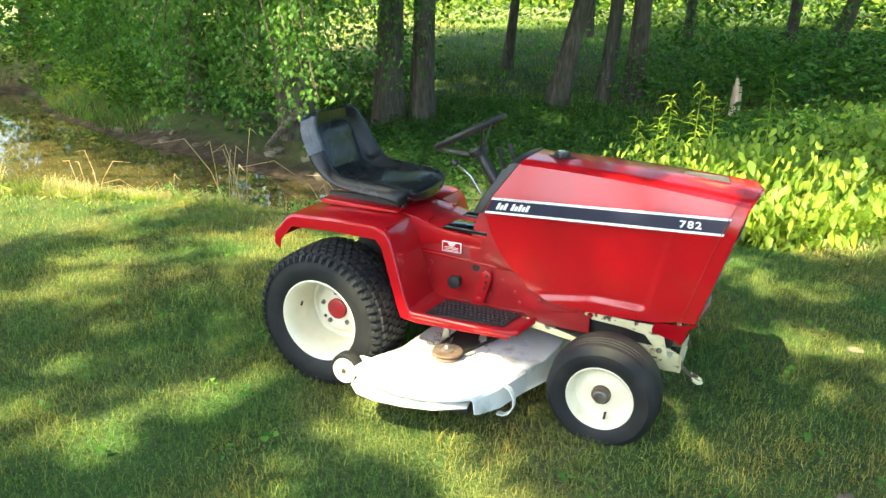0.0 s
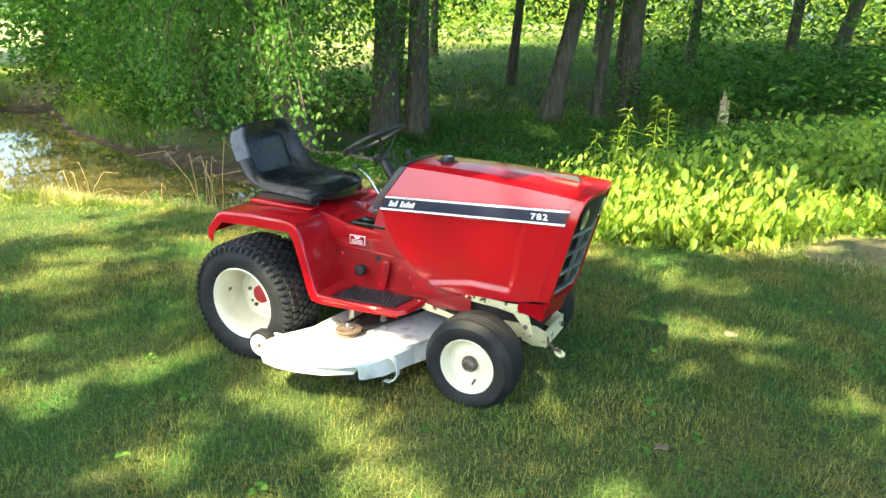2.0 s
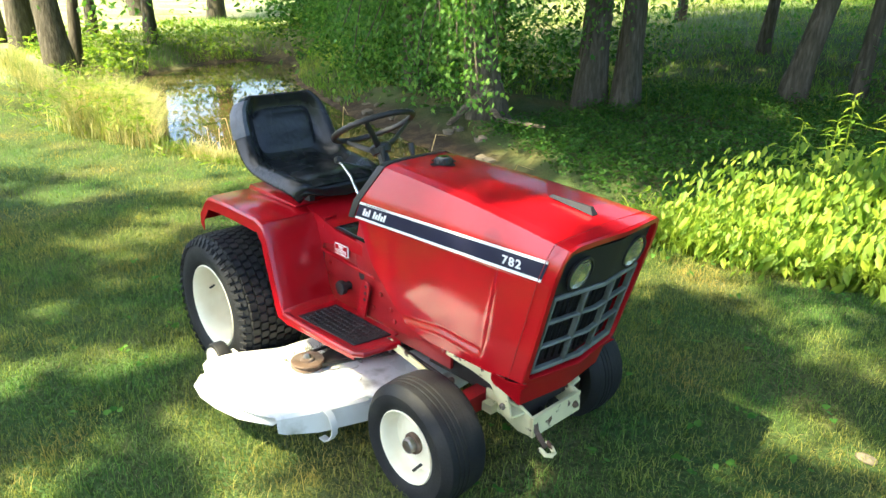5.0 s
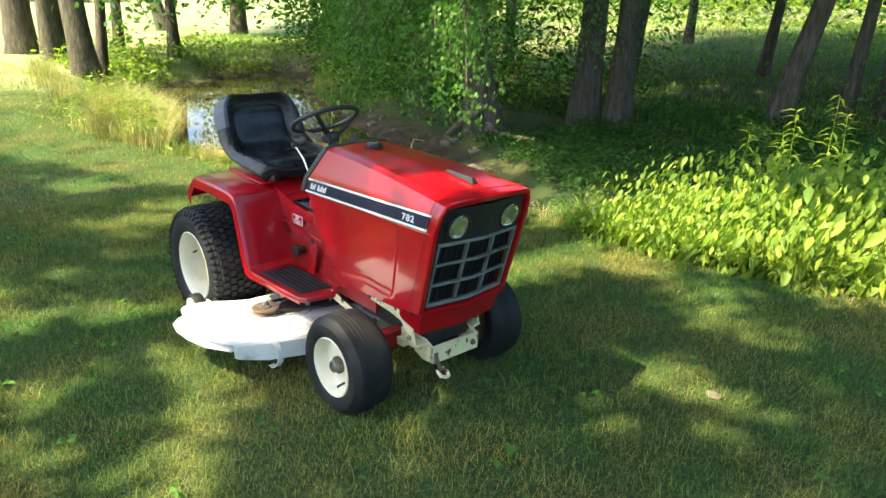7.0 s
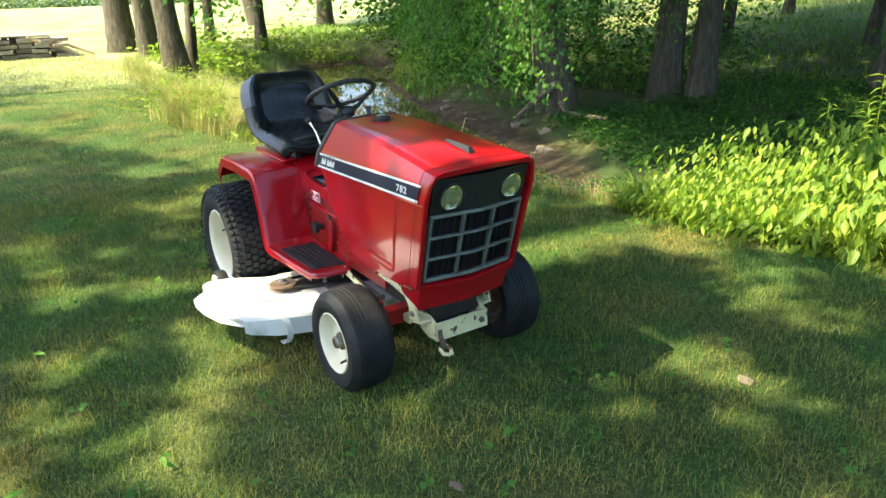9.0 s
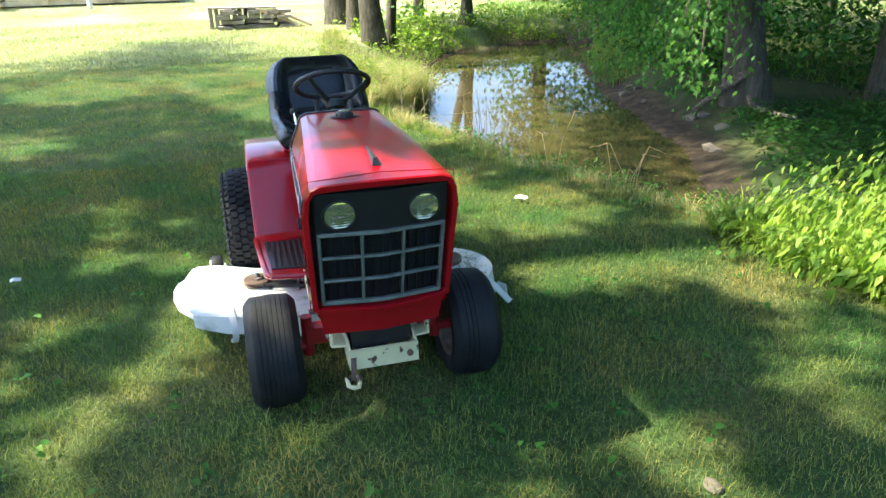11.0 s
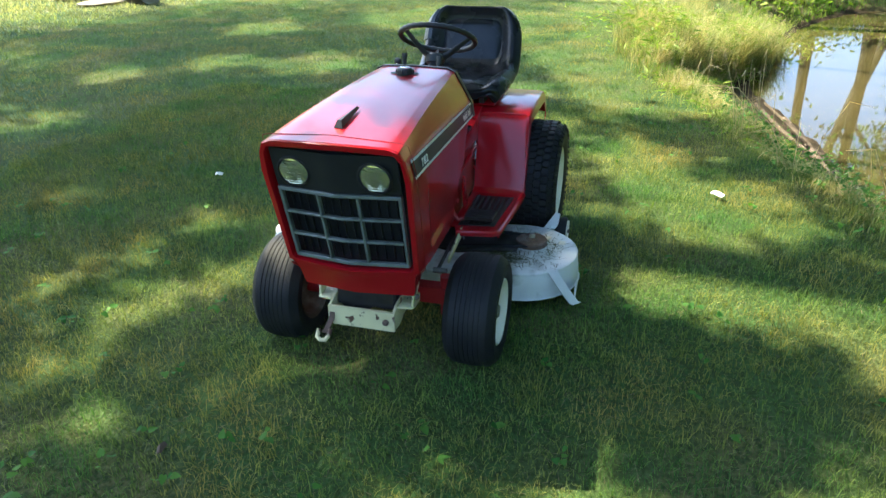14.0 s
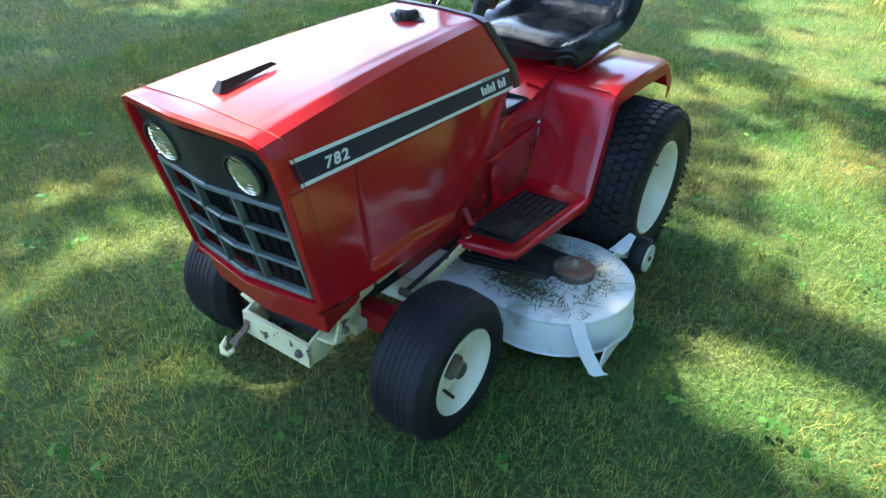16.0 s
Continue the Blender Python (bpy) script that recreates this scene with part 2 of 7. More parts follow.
def mirrored(bm):
    """The mirror image across y = 0."""
    for v in bm.verts:
        v.co.y = -v.co.y
    bmesh.ops.reverse_faces(bm, faces=bm.faces)
    return bm


def mesh_from(name, verts, tris, mat):
    """A mesh of triangles from arrays."""
    me = bpy.data.meshes.new(name)
    verts, tris = np.ascontiguousarray(verts, np.float32), np.ascontiguousarray(tris, np.int32)
    me.vertices.add(len(verts))
    me.vertices.foreach_set("co", verts.ravel())
    me.loops.add(tris.size)
    me.loops.foreach_set("vertex_index", tris.ravel())
    me.polygons.add(len(tris))
    me.polygons.foreach_set("loop_start", np.arange(0, tris.size, 3, dtype=np.int32))
    me.polygons.foreach_set("loop_total", np.full(len(tris), 3, np.int32))
    me.materials.append(mat)
    me.update()
    me.validate()
    return me


def line_at(points, x):
    return float(np.interp(x, [p[0] for p in points], [p[1] for p in points]))

# ---------- ground: lawn, creek channel, wooded far bank, rising meadow ----------
WATER_Z = -0.70
NEAR_SHORE = [(-17.2, 9.2), (-17.0, 7.4), (-15.6, 5.3), (-13.0, 3.85), (-10.3, 2.95), (-7.3, 2.2), (-5.8, 2.38), (-4.7, 2.60), (-3.6, 2.66), (-2.8, 2.66), (-2.1, 2.70), (-1.4, 2.74), (-0.85, 2.80), (-0.55, 2.92)]
FAR_SHORE = [(-0.6, 3.10), (-1.0, 3.28), (-1.75, 3.58), (-3.0, 4.3), (-4.2, 4.85), (-5.3, 5.1), (-6.5, 5.45), (-7.9, 5.8), (-10.0, 6.5), (-12.3, 7.4), (-14.6, 8.9), (-16.3, 9.8)]
POOL = np.array(NEAR_SHORE + FAR_SHORE)


def pool_distance(x, y):
    """Metres from the water's edge, less than nothing inside."""
    p = np.stack([x, y], -1)[..., None, :]
    a, b = POOL, np.roll(POOL, -1, 0)
    ab = b - a
    t = np.clip(((p - a) * ab).sum(-1) / (ab * ab).sum(-1), 0, 1)
    d = np.linalg.norm(p - (a + t[..., None] * ab), axis=-1).min(-1)
    ya, yb = a[:, 1], b[:, 1]
    cross = ((ya > p[..., 1]) != (yb > p[..., 1])) & (p[..., 0] < ab[:, 0] * (p[..., 1] - ya) / np.where(ab[:, 1] == 0, 1e-9, ab[:, 1]) + a[:, 0])
    return np.where(cross.sum(-1) % 2 == 1, -d, d)


def smooth(lo, hi, v):
    t = np.clip((v - lo) / (hi - lo), 0, 1)
    return t * t * (3 - 2 * t)


def ripple(x, y, size, seed=0.0):
    """Soft uneven heights between -1 and 1."""
    s = seed
    return (np.sin(x / size + 1.7 * np.sin(y / size * 0.7 + s) + s) + np.sin(y / size * 1.2 + 1.3 * np.sin(x / size * 0.6 - s) + 2 * s)) / 2


def ground_z(x, y):
    x, y = np.asarray(x, float), np.asarray(y, float)
    d = pool_distance(x, y)
    far_side = smooth(-0.3, 0.9, y - np.interp(x, [-60, -20, -12, -6, -2, 0.2, 2, 5, 60], [36, 12, 6.0, 4.1, 3.3, 3.0, 3.3, 4.0, 14]))
    lawn = 0.02 + 0.012 * ripple(x, y, 0.9) + 0.42 * smooth(-17, -40, x) + 0.46 * smooth(-23.5, -27, x) * smooth(-10.5, -8, y) * smooth(1.5, -1.5, y)
    lawn = lawn - 0.10 * smooth(1.7, 3.2, y) * smooth(-1, 0.5, x)
    out = np.hypot(x + 3.0, y - 6.0)
    bank = -0.42 + 0.10 * ripple(x, y, 1.3, 2.0) + 1.25 * smooth(6, 26, out) + 0.9 * smooth(24, 60, out)
    bank = np.where(x > 0, bank * smooth(-3, 2.5, -x) + (bank + 0.22) * (1 - smooth(-3, 2.5, -x)), bank)
    rough = 0.05 * ripple(x, y, 0.23, 1.0) + 0.03 * ripple(x, y, 0.09, 4.0)
    land = lawn * (1 - far_side) + (bank + rough) * far_side
    width = np.interp(x, [-14, -8, -4.6, -3.0, -1.5, 0.3], [1.8, 2.1, 2.0, 1.5, 1.15, 0.85]) * (1 - far_side) + 1.1 * far_side
    flat = np.exp(-(((x + 0.75) / 0.75) ** 2 + ((y - 2.98) / 0.36) ** 2) ** 2)
    land = land * (1 - flat) + (WATER_Z + 0.03 + 0.28 * smooth(-0.7, 0.1, x)) * flat
    rise = smooth(-0.05, 1.0, d / width + 0.10 * ripple(x, y, 0.35, 3.0))
    z = WATER_Z + 0.02 + (land - WATER_Z - 0.02) * rise + 0.03 * ripple(x, y, 0.17, 5.0) * rise * (1 - rise) * 4
    return np.where(d < 0, WATER_Z - 0.03 - 0.35 * smooth(0, 1.0, -d), z)


def axis_lines(lo, hi, step, reach):
    mid = list(np.arange(lo, hi + step / 2, step))
    s, left, right = step, [], []
    a, b = lo, hi
    while a > -reach or b < reach:
        s *= 1.22
        a, b = a - s, b + s
        left.append(a)
        right.append(b)
    return np.array(left[::-1] + mid + right)


gx, gy = axis_lines(-9.0, 5.0, 0.10, 900), axis_lines(-3.0, 7.5, 0.10, 900)
GX, GY = np.meshgrid(gx, gy, indexing="ij")
GZ = ground_z(GX, GY)
idx = np.arange(GX.size).reshape(GX.shape)
quads = np.stack([idx[:-1, :-1], idx[1:, :-1], idx[1:, 1:], idx[:-1, 1:]], -1).reshape(-1, 4)
tris = np.concatenate([quads[:, [0, 1, 2]], quads[:, [0, 2, 3]]])


def ground_material():
    m = bpy.data.materials.new("lawn_and_bank_soil")
    m.use_nodes = True
    n, l = m.node_tree.nodes, m.node_tree.links
    p = n["Principled BSDF"]
    p.inputs["Roughness"].default_value, p.inputs["Specular IOR Level"].default_value = 0.95, 0.15
    co = n.new("ShaderNodeTexCoord").outputs["Object"]

    def noise_at(size, detail=5):
        t = n.new("ShaderNodeTexNoise")
        t.inputs["Scale"].default_value, t.inputs["Detail"].default_value = size, detail
        l.new(co, t.inputs["Vector"])
        return t.outputs["Fac"]

    def blend(fac, a, b):
        x = n.new("ShaderNodeMix")
        x.data_type = "RGBA"
        for k, v in ((0, fac), (6, a), (7, b)):
            if hasattr(v, "links"):
                l.new(v, x.inputs[k])
            else:
                x.inputs[k].default_value = v
        return x.outputs[2]

    def step(fac, lo, hi):
        r = n.new("ShaderNodeMapRange")
        r.interpolation_type = "SMOOTHSTEP"
        r.inputs[1].default_value, r.inputs[2].default_value = lo, hi
        l.new(fac, r.inputs[0])
        return r.outputs[0]

    turf = blend(step(noise_at(1.3), 0.42, 0.68), (0.058, 0.114, 0.029, 1), (0.138, 0.138, 0.050, 1))
    turf = blend(step(noise_at(55, 8), 0.35, 0.7), turf, (0.044, 0.066, 0.020, 1))
    # turf blends to a paler colour from x = -7 to x = -15
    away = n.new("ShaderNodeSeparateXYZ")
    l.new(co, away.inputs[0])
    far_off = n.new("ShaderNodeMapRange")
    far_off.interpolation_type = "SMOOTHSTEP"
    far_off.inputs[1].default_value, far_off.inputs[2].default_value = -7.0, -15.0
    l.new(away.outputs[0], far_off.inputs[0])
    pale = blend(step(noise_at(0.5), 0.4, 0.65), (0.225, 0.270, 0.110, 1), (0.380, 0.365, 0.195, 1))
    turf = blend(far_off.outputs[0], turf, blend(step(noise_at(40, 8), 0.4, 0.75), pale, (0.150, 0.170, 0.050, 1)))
    earth = blend(step(noise_at(7), 0.4, 0.65), (0.040, 0.031, 0.021, 1), (0.090, 0.068, 0.043, 1))
    earth = blend(step(noise_at(45, 6), 0.45, 0.7), earth, (0.038, 0.029, 0.020, 1))
    at = n.new("ShaderNodeAttribute")
    at.attribute_name = "soil"
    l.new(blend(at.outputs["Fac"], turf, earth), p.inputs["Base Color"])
    b = n.new("ShaderNodeBump")
    b.inputs["Strength"].default_value, b.inputs["Distance"].default_value = 0.8, 0.03
    l.new(noise_at(70, 8), b.inputs["Height"])
    l.new(b.outputs[0], p.inputs["Normal"])
    return m


ground_mesh = mesh_from("ground", np.stack([GX, GY, GZ], -1).reshape(-1, 3), tris, ground_material())
ground_mesh.shade_smooth()
D = pool_distance(GX, GY)
soil = np.clip(1 - smooth(0.25, 0.85, D / np.interp(GX, [-14, -6, -1.5, 0.3], [1.3, 1.2, 0.75, 0.6])), 0, 1)
woods = smooth(0.0, 1.0, GY - np.interp(GX, [-60, -12, -6, -2, 0.2, 2, 5, 60], [37, 6.5, 4.6, 3.6, 3.2, 3.4, 4.2, 14])) * (1 - smooth(14, 19, np.hypot(GX + 3, GY - 4)))
soil = np.maximum(soil, 0.30 * woods)
mud = np.exp(-(((GX + 0.75) / 0.8) ** 2 + ((GY - 2.98) / 0.42) ** 2) ** 2)
soil = np.maximum(soil, mud)
ground_mesh.attributes.new("soil", "FLOAT", "POINT").data.foreach_set("value", soil.astype(np.float32).ravel())
tagged(new("ground", ground_mesh), "mown lawn with dry patches sloping to muddy creek banks", "ground", kind="structure")


def water_material():
    m = bpy.data.materials.new("murky_creek_water")
    m.use_nodes = True
    n, l = m.node_tree.nodes, m.node_tree.links
    p = n["Principled BSDF"]
    p.inputs["Roughness"].default_value, p.inputs["IOR"].default_value = 0.03, 1.42
    co = n.new("ShaderNodeTexCoord").outputs["Object"]
    t = n.new("ShaderNodeTexNoise")
    t.inputs["Scale"].default_value, t.inputs["Detail"].default_value = 0.9, 4
    l.new(co, t.inputs["Vector"])
    x = n.new("ShaderNodeMix")
    x.data_type = "RGBA"
    x.inputs[6].default_value, x.inputs[7].default_value = (0.046, 0.044, 0.016, 1), (0.098, 0.076, 0.030, 1)
    l.new(t.outputs["Fac"], x.inputs[0])
    l.new(x.outputs[2], p.inputs["Base Color"])
    w = n.new("ShaderNodeTexNoise")
    w.inputs["Scale"].default_value, w.inputs["Detail"].default_value = 3.0, 2
    l.new(co, w.inputs["Vector"])
    b = n.new("ShaderNodeBump")
    b.inputs["Strength"].default_value, b.inputs["Distance"].default_value = 0.018, 0.02
    l.new(w.outputs["Fac"], b.inputs["Height"])
    l.new(b.outputs[0], p.inputs["Normal"])
    return m


bm = bmesh.new()
bm.faces.new([bm.verts.new((x, y, WATER_Z)) for x, y in ((-62, 1.5), (0.3, 1.5), (0.3, 8), (-62, 45))])
water = part("water", bm, water_material())
tagged(water, "still brown creek water mirroring trees and sky", "water", kind="structure")

# ---------- the garden tractor: origin under the rear axle, x ahead, y to its left ----------
tractor = thing("garden_tractor", "red garden tractor with black seat, cream wheels and white deck", "tractor")
WHEELBASE = 1.12


def tyre_profile(r, rim_r, half):
    """Half-section of a fat low-pressure tyre, outside to inside."""
    return [(rim_r, -half * 0.80), (rim_r + 0.012, -half * 0.90), (rim_r + (r - rim_r) * 0.35, -half * 1.0), (rim_r + (r - rim_r) * 0.65, -half * 0.99),
            (r - 0.020, -half * 0.90), (r - 0.006, -half * 0.72), (r - 0.001, -half * 0.40), (r, 0), (r - 0.001, half * 0.40), (r - 0.006, half * 0.72),
            (r - 0.020, half * 0.90), (rim_r + (r - rim_r) * 0.65, half * 0.99), (rim_r + (r - rim_r) * 0.35, half * 1.0), (rim_r + 0.012, half * 0.90), (rim_r, half * 0.80)]


def rear_wheel(side):
    y, z = side * 0.370, 0.290
    tyre = part("rear_tyre", lathe(tyre_profile(0.282, 0.160, 0.132), (0, y, z), segs=64, closed=True), TYRE, tractor, "black turf tyre with blocky tread", 50)
    lugs = bmesh.new()
    count = 52
    for i in range(count):
        for j, (at, wide) in enumerate(((-0.114, 0.030), (-0.082, 0.033), (-0.049, 0.033), (-0.0165, 0.033), (0.0165, 0.033), (0.049, 0.033), (0.082, 0.033), (0.114, 0.030))):
            a = 2 * math.pi * (i + (0.5 if j % 2 else 0)) / count
            r = 0.280 - (0.012 if abs(at) > 0.1 else 0.002 if abs(at) > 0.07 else 0)
            half = 0.0148
            own = bmesh.new()
            cut = wide / 2
            pts = [(-half, -cut * 0.8), (-half * 0.4, -cut), (half, -cut * 0.9), (half * 0.8, cut * 0.8), (half * 0.2, cut), (-half * 0.9, cut * 0.9)]
            low = [own.verts.new((p, at + q, r)) for p, q in pts]
            high = [own.verts.new((p * 0.88, at + q * 0.90, r + 0.0105)) for p, q in pts]
            own.faces.new(high)
            for k in range(6):
                own.faces.new((low[k], low[(k + 1) % 6], high[(k + 1) % 6], high[k]))
            if abs(at) > 0.1:
                for v in own.verts:
                    v.co.z -= max(0, (abs(v.co.y) - 0.108)) * 0.9
            bmesh.ops.rotate(own, verts=own.verts, cent=(0, 0, 0), matrix=Matrix.Rotation(a, 3, "Y"))
            joined(lugs, own)
        # shoulder bars that run down the sidewall
        for s in (-1, 1):
            a = 2 * math.pi * (i + 0.5 * (s > 0)) / count
            own = bmesh.new()
            low = [own.verts.new((p, s * q, r)) for p, q, r in ((-0.009, 0.118, 0.272), (0.009, 0.118, 0.272), (0.007, 0.134, 0.252), (-0.007, 0.134, 0.252))]
            high = [own.verts.new((p, s * q, r)) for p, q, r in ((-0.007, 0.123, 0.277), (0.007, 0.123, 0.277), (0.005, 0.1365, 0.254), (-0.005, 0.1365, 0.254))]
            own.faces.new(high)
            for k in range(4):
                own.faces.new((low[k], low[(k + 1) % 4], high[(k + 1) % 4], high[k]))
            bmesh.ops.rotate(own, verts=own.verts, cent=(0, 0, 0), matrix=Matrix.Rotation(a, 3, "Y"))
            joined(lugs, own)
    bmesh.ops.translate(lugs, verts=lugs.verts, vec=(0, y, z))
    part("tread", lugs, TYRE, tyre, angle=20)
    o = side
    rim = lathe([(0.158, o * 0.100), (0.168, o * 0.112), (0.171, o * 0.118), (0.167, o * 0.121), (0.160, o * 0.116), (0.152, o * 0.098), (0.146, o * 0.070), (0.143, o * 0.020),
                 (0.142, o * -0.055), (0.128, o * -0.061), (0.118, o * -0.055), (0.098, o * -0.029), (0.085, o * -0.025), (0.040, o * -0.025), (0.0, o * -0.025)], (0, y, z), segs=56, cap=False)
    rim = part("rear_rim", rim, CREAM, tractor, "cream painted steel wheel", 40)
    part("hub", lathe([(0.044, o * -0.024), (0.043, o * -0.013), (0.038, o * -0.010), (0.0, o * -0.010)], (0, y, z), segs=24), RED_DULL, rim, "red axle hub")
    for i in range(5):
        a = 2 * math.pi * (i + 0.3) / 5
        part("wheel_bolt", lathe([(0.010, o * -0.027), (0.010, o * -0.016), (0.006, o * -0.011), (0.0, o * -0.011)], (0.070 * math.cos(a), y, z + 0.070 * math.sin(a)), segs=6), STEEL, rim)
    part("disc_hole", lathe([(0.009, o * -0.0238), (0.009, o * -0.0225), (0.0, o * -0.0225)], (-0.062, y, z - 0.045), segs=4), RECESS_SHADE, rim)
    wave = [(0.112 * math.cos(q), y - o * 0.0245, z + 0.112 * math.sin(q)) for q in np.linspace(0, 2 * math.pi, 41)[:-1]]
    wave = [(0 + (px) * (1 + 0.06 * math.sin(5 * k * 2 * math.pi / 40)), py, z + (pz - z) * (1 + 0.06 * math.sin(5 * k * 2 * math.pi / 40))) for k, (px, py, pz) in enumerate(wave)]
    part("disc_edge", tube(wave, 0.0035, 6, closed=True), CREAM, rim)
    part("valve_stem", tube([(-0.128, y + o * 0.045, z + 0.03), (-0.118, y + o * 0.062, z + 0.03), (-0.114, y + o * 0.070, z + 0.03)], 0.0045, 8), BLACK, rim)
    inner = lathe([(0.158, -o * 0.110), (0.168, -o * 0.116), (0.150, -o * 0.100), (0.143, -o * 0.075), (0.142, o * -0.055)], (0, y, z), segs=40, cap=False)
    part("inner_flange", inner, CREAM, rim)


def front_wheel(side):
    x, y, z, o = WHEELBASE, side * 0.352, 0.201, side
    prof = tyre_profile(0.200, 0.112, 0.090)
    # five shallow grooves round the running face
    face = []
    for r, a in prof:
        face.append((r, a))
    fine = []
    for (r0, a0), (r1, a1) in zip(face, face[1:]):
        fine.append((r0, a0))
    fine.append(face[-1])
    ribs = [p for p in fine if p[0] < 0.1975]
    mid = []
    for g in range(-3, 4):
        c = g * 0.0165
        drop = 0.0015 * abs(g)
        mid += [(0.2005 - drop, c - 0.0060), (0.2005 - drop, c + 0.0058), (0.1988 - drop, c + 0.0070), (0.1988 - drop, c + 0.0090)]
    lower = [p for p in ribs if p[1] < 0]
    upper = [p for p in ribs if p[1] > 0]
    tyre = part("front_tyre", lathe(lower + mid[:-2] + upper, (x, y, z), segs=64, closed=True), TYRE, tractor, "smooth black ribbed front tyre", 28)
    rim = lathe([(0.108, o * 0.066), (0.116, o * 0.074), (0.119, o * 0.079), (0.116, o * 0.083), (0.110, o * 0.078), (0.104, o * 0.060), (0.100, o * 0.040), (0.096, o * 0.030),
                 (0.080, o * 0.028), (0.070, o * 0.034), (0.052, o * 0.040), (0.040, o * 0.040), (0.0, o * 0.040)], (x, y, z), segs=56, cap=False)
    rim = part("front_rim", rim, CREAM, tractor, "cream painted front wheel with rust at the hub", 40)
    part("hub_ring", lathe([(0.034, o * 0.038), (0.034, o * 0.052), (0.026, o * 0.054), (0.0, o * 0.054)], (x, y, z), segs=24), RUST, rim, "rusty hub collar")
    part("hub_cap", lathe([(0.024, o * 0.050), (0.024, o * 0.070), (0.020, o * 0.074), (0.0, o * 0.074)], (x, y, z), segs=20), STEEL, rim, "dark steel axle cap")
    part("valve_stem", tube([(x + 0.018, y + o * 0.03, z - 0.075), (x + 0.02, y + o * 0.055, z - 0.078), (x + 0.021, y + o * 0.066, z - 0.079)], 0.0048, 8), BLACK, rim)
    part("inner_flange", lathe([(0.112, -o * 0.072), (0.118, -o * 0.08), (0.104, -o * 0.07), (0.092, -o * 0.02), (0.06, o * 0.01), (0.0, o * 0.01)], (x, y, z), segs=40, cap=False), RUST, rim)
    part("spindle", tube([(x, side * 0.225, 0.20), (x, side * 0.30, 0.201)], 0.018, 14), RED_DULL, tractor)
    part("kingpin", tube([(x, side * 0.232, 0.165), (x, side * 0.232, 0.315)], 0.020, 14), RED_DULL, tractor)


for side in (-1, 1):
    rear_wheel(side)
    front_wheel(side)
part("front_axle", box(WHEELBASE - 0.028, WHEELBASE + 0.028, -0.235, 0.235, 0.215, 0.275, 0.006), RED_DULL, tractor, "red front axle beam")
part("rear_axle", tube([(0, -0.33, 0.29), (0, 0.33, 0.29)], 0.045, 18), IRON, tractor)
part("transaxle", box(-0.16, 0.20, -0.15, 0.15, 0.20, 0.44, 0.03), IRON, tractor, "dark greasy gearbox housing")
part("tie_rod", tube([(WHEELBASE - 0.07, -0.24, 0.20), (WHEELBASE - 0.07, 0.24, 0.20)], 0.008, 8), STEEL, tractor)

# --- bonnet: slanted upper facets, ledge under the stripe, recessed lower sides ---
TOP = {  # for each line along the bonnet: rear point and front point of its right side
    "crown": ((0.700, 0.000, 0.948), (1.528, 0.000, 0.902)),
    "flat": ((0.698, -0.125, 0.944), (1.503, -0.178, 0.892)),
    "edge": ((0.692, -0.150, 0.932), (1.498, -0.206, 0.880)),
    "stripe_top": ((0.604, -0.190, 0.806), (1.490, -0.222, 0.846)),
    "stripe_low": ((0.574, -0.193, 0.740), (1.473, -0.232, 0.783)),
    "ledge": ((0.574, -0.184, 0.731), (1.470, -0.230, 0.774)),
}


def along(name, u, mirror=1):
    a, b = (Vector(p) for p in TOP[name])
    p = a.lerp(b, u)
    if name in ("crown", "flat", "edge"):
        p.z += 0.010 * math.sin(math.pi * u)
    return (p.x, p.y * mirror, p.z)


def bonnet_top():
    rows = []
    for i in range(25):
        u = i / 24
        right = [along(k, u) for k in ("ledge", "stripe_low", "stripe_top", "edge", "flat", "crown")]
        left = [along(k, u, -1) for k in ("flat", "edge", "stripe_top", "stripe_low", "ledge")]
        dense = []
        for k, (a, b) in enumerate(zip(right + left, (right + left)[1:])):
            n = 4 if k in (2, 3, 4, 5, 6, 7) else 1
            dense += [tuple(Vector(a).lerp(Vector(b), j / n)) for j in range(n)]
        rows.append(dense + [left[-1]])
    return sheet(rows, 0.004)


bonnet = part("bonnet", bonnet_top(), RED, tractor, "glossy red sheet-metal bonnet with slanted shoulders", 38)
LOWER = [(0.574, 0.729), (0.600, 0.660), (0.647, 0.581), (0.693, 0.532), (0.781, 0.458), (0.860, 0.430), (0.935, 0.417), (1.029, 0.412), (1.322, 0.428), (1.40, 0.445), (1.47, 0.452)]


def side_panel(mirror):
    rows = []
    for i in range(75):
        u = i / 74
        ref = 0.574 + 0.896 * u
        top, bottom = 0.731 + 0.043 * u, line_at(LOWER, ref)
        row = []
        for j in range(41):
            v = j / 40
            z = top + (bottom - top) * v
            x = 0.574 + (1.502 - (0.887 - z) * 0.272 - 0.574) * u
            y = -(0.184 + 0.046 * u) + 0.010 * v
            inset = float(smooth(-0.010, 0.012, (1.262 - (0.737 - z) * 0.20) - x) * smooth(0.456, 0.484, z + 0.18 * max(0.0, 1.02 - x)))
            row.append((x, (y + 0.011 * inset * float(smooth(0.60, 0.75, x))) * mirror, z))
        rows.append(row)
    return sheet(rows, 0.003)


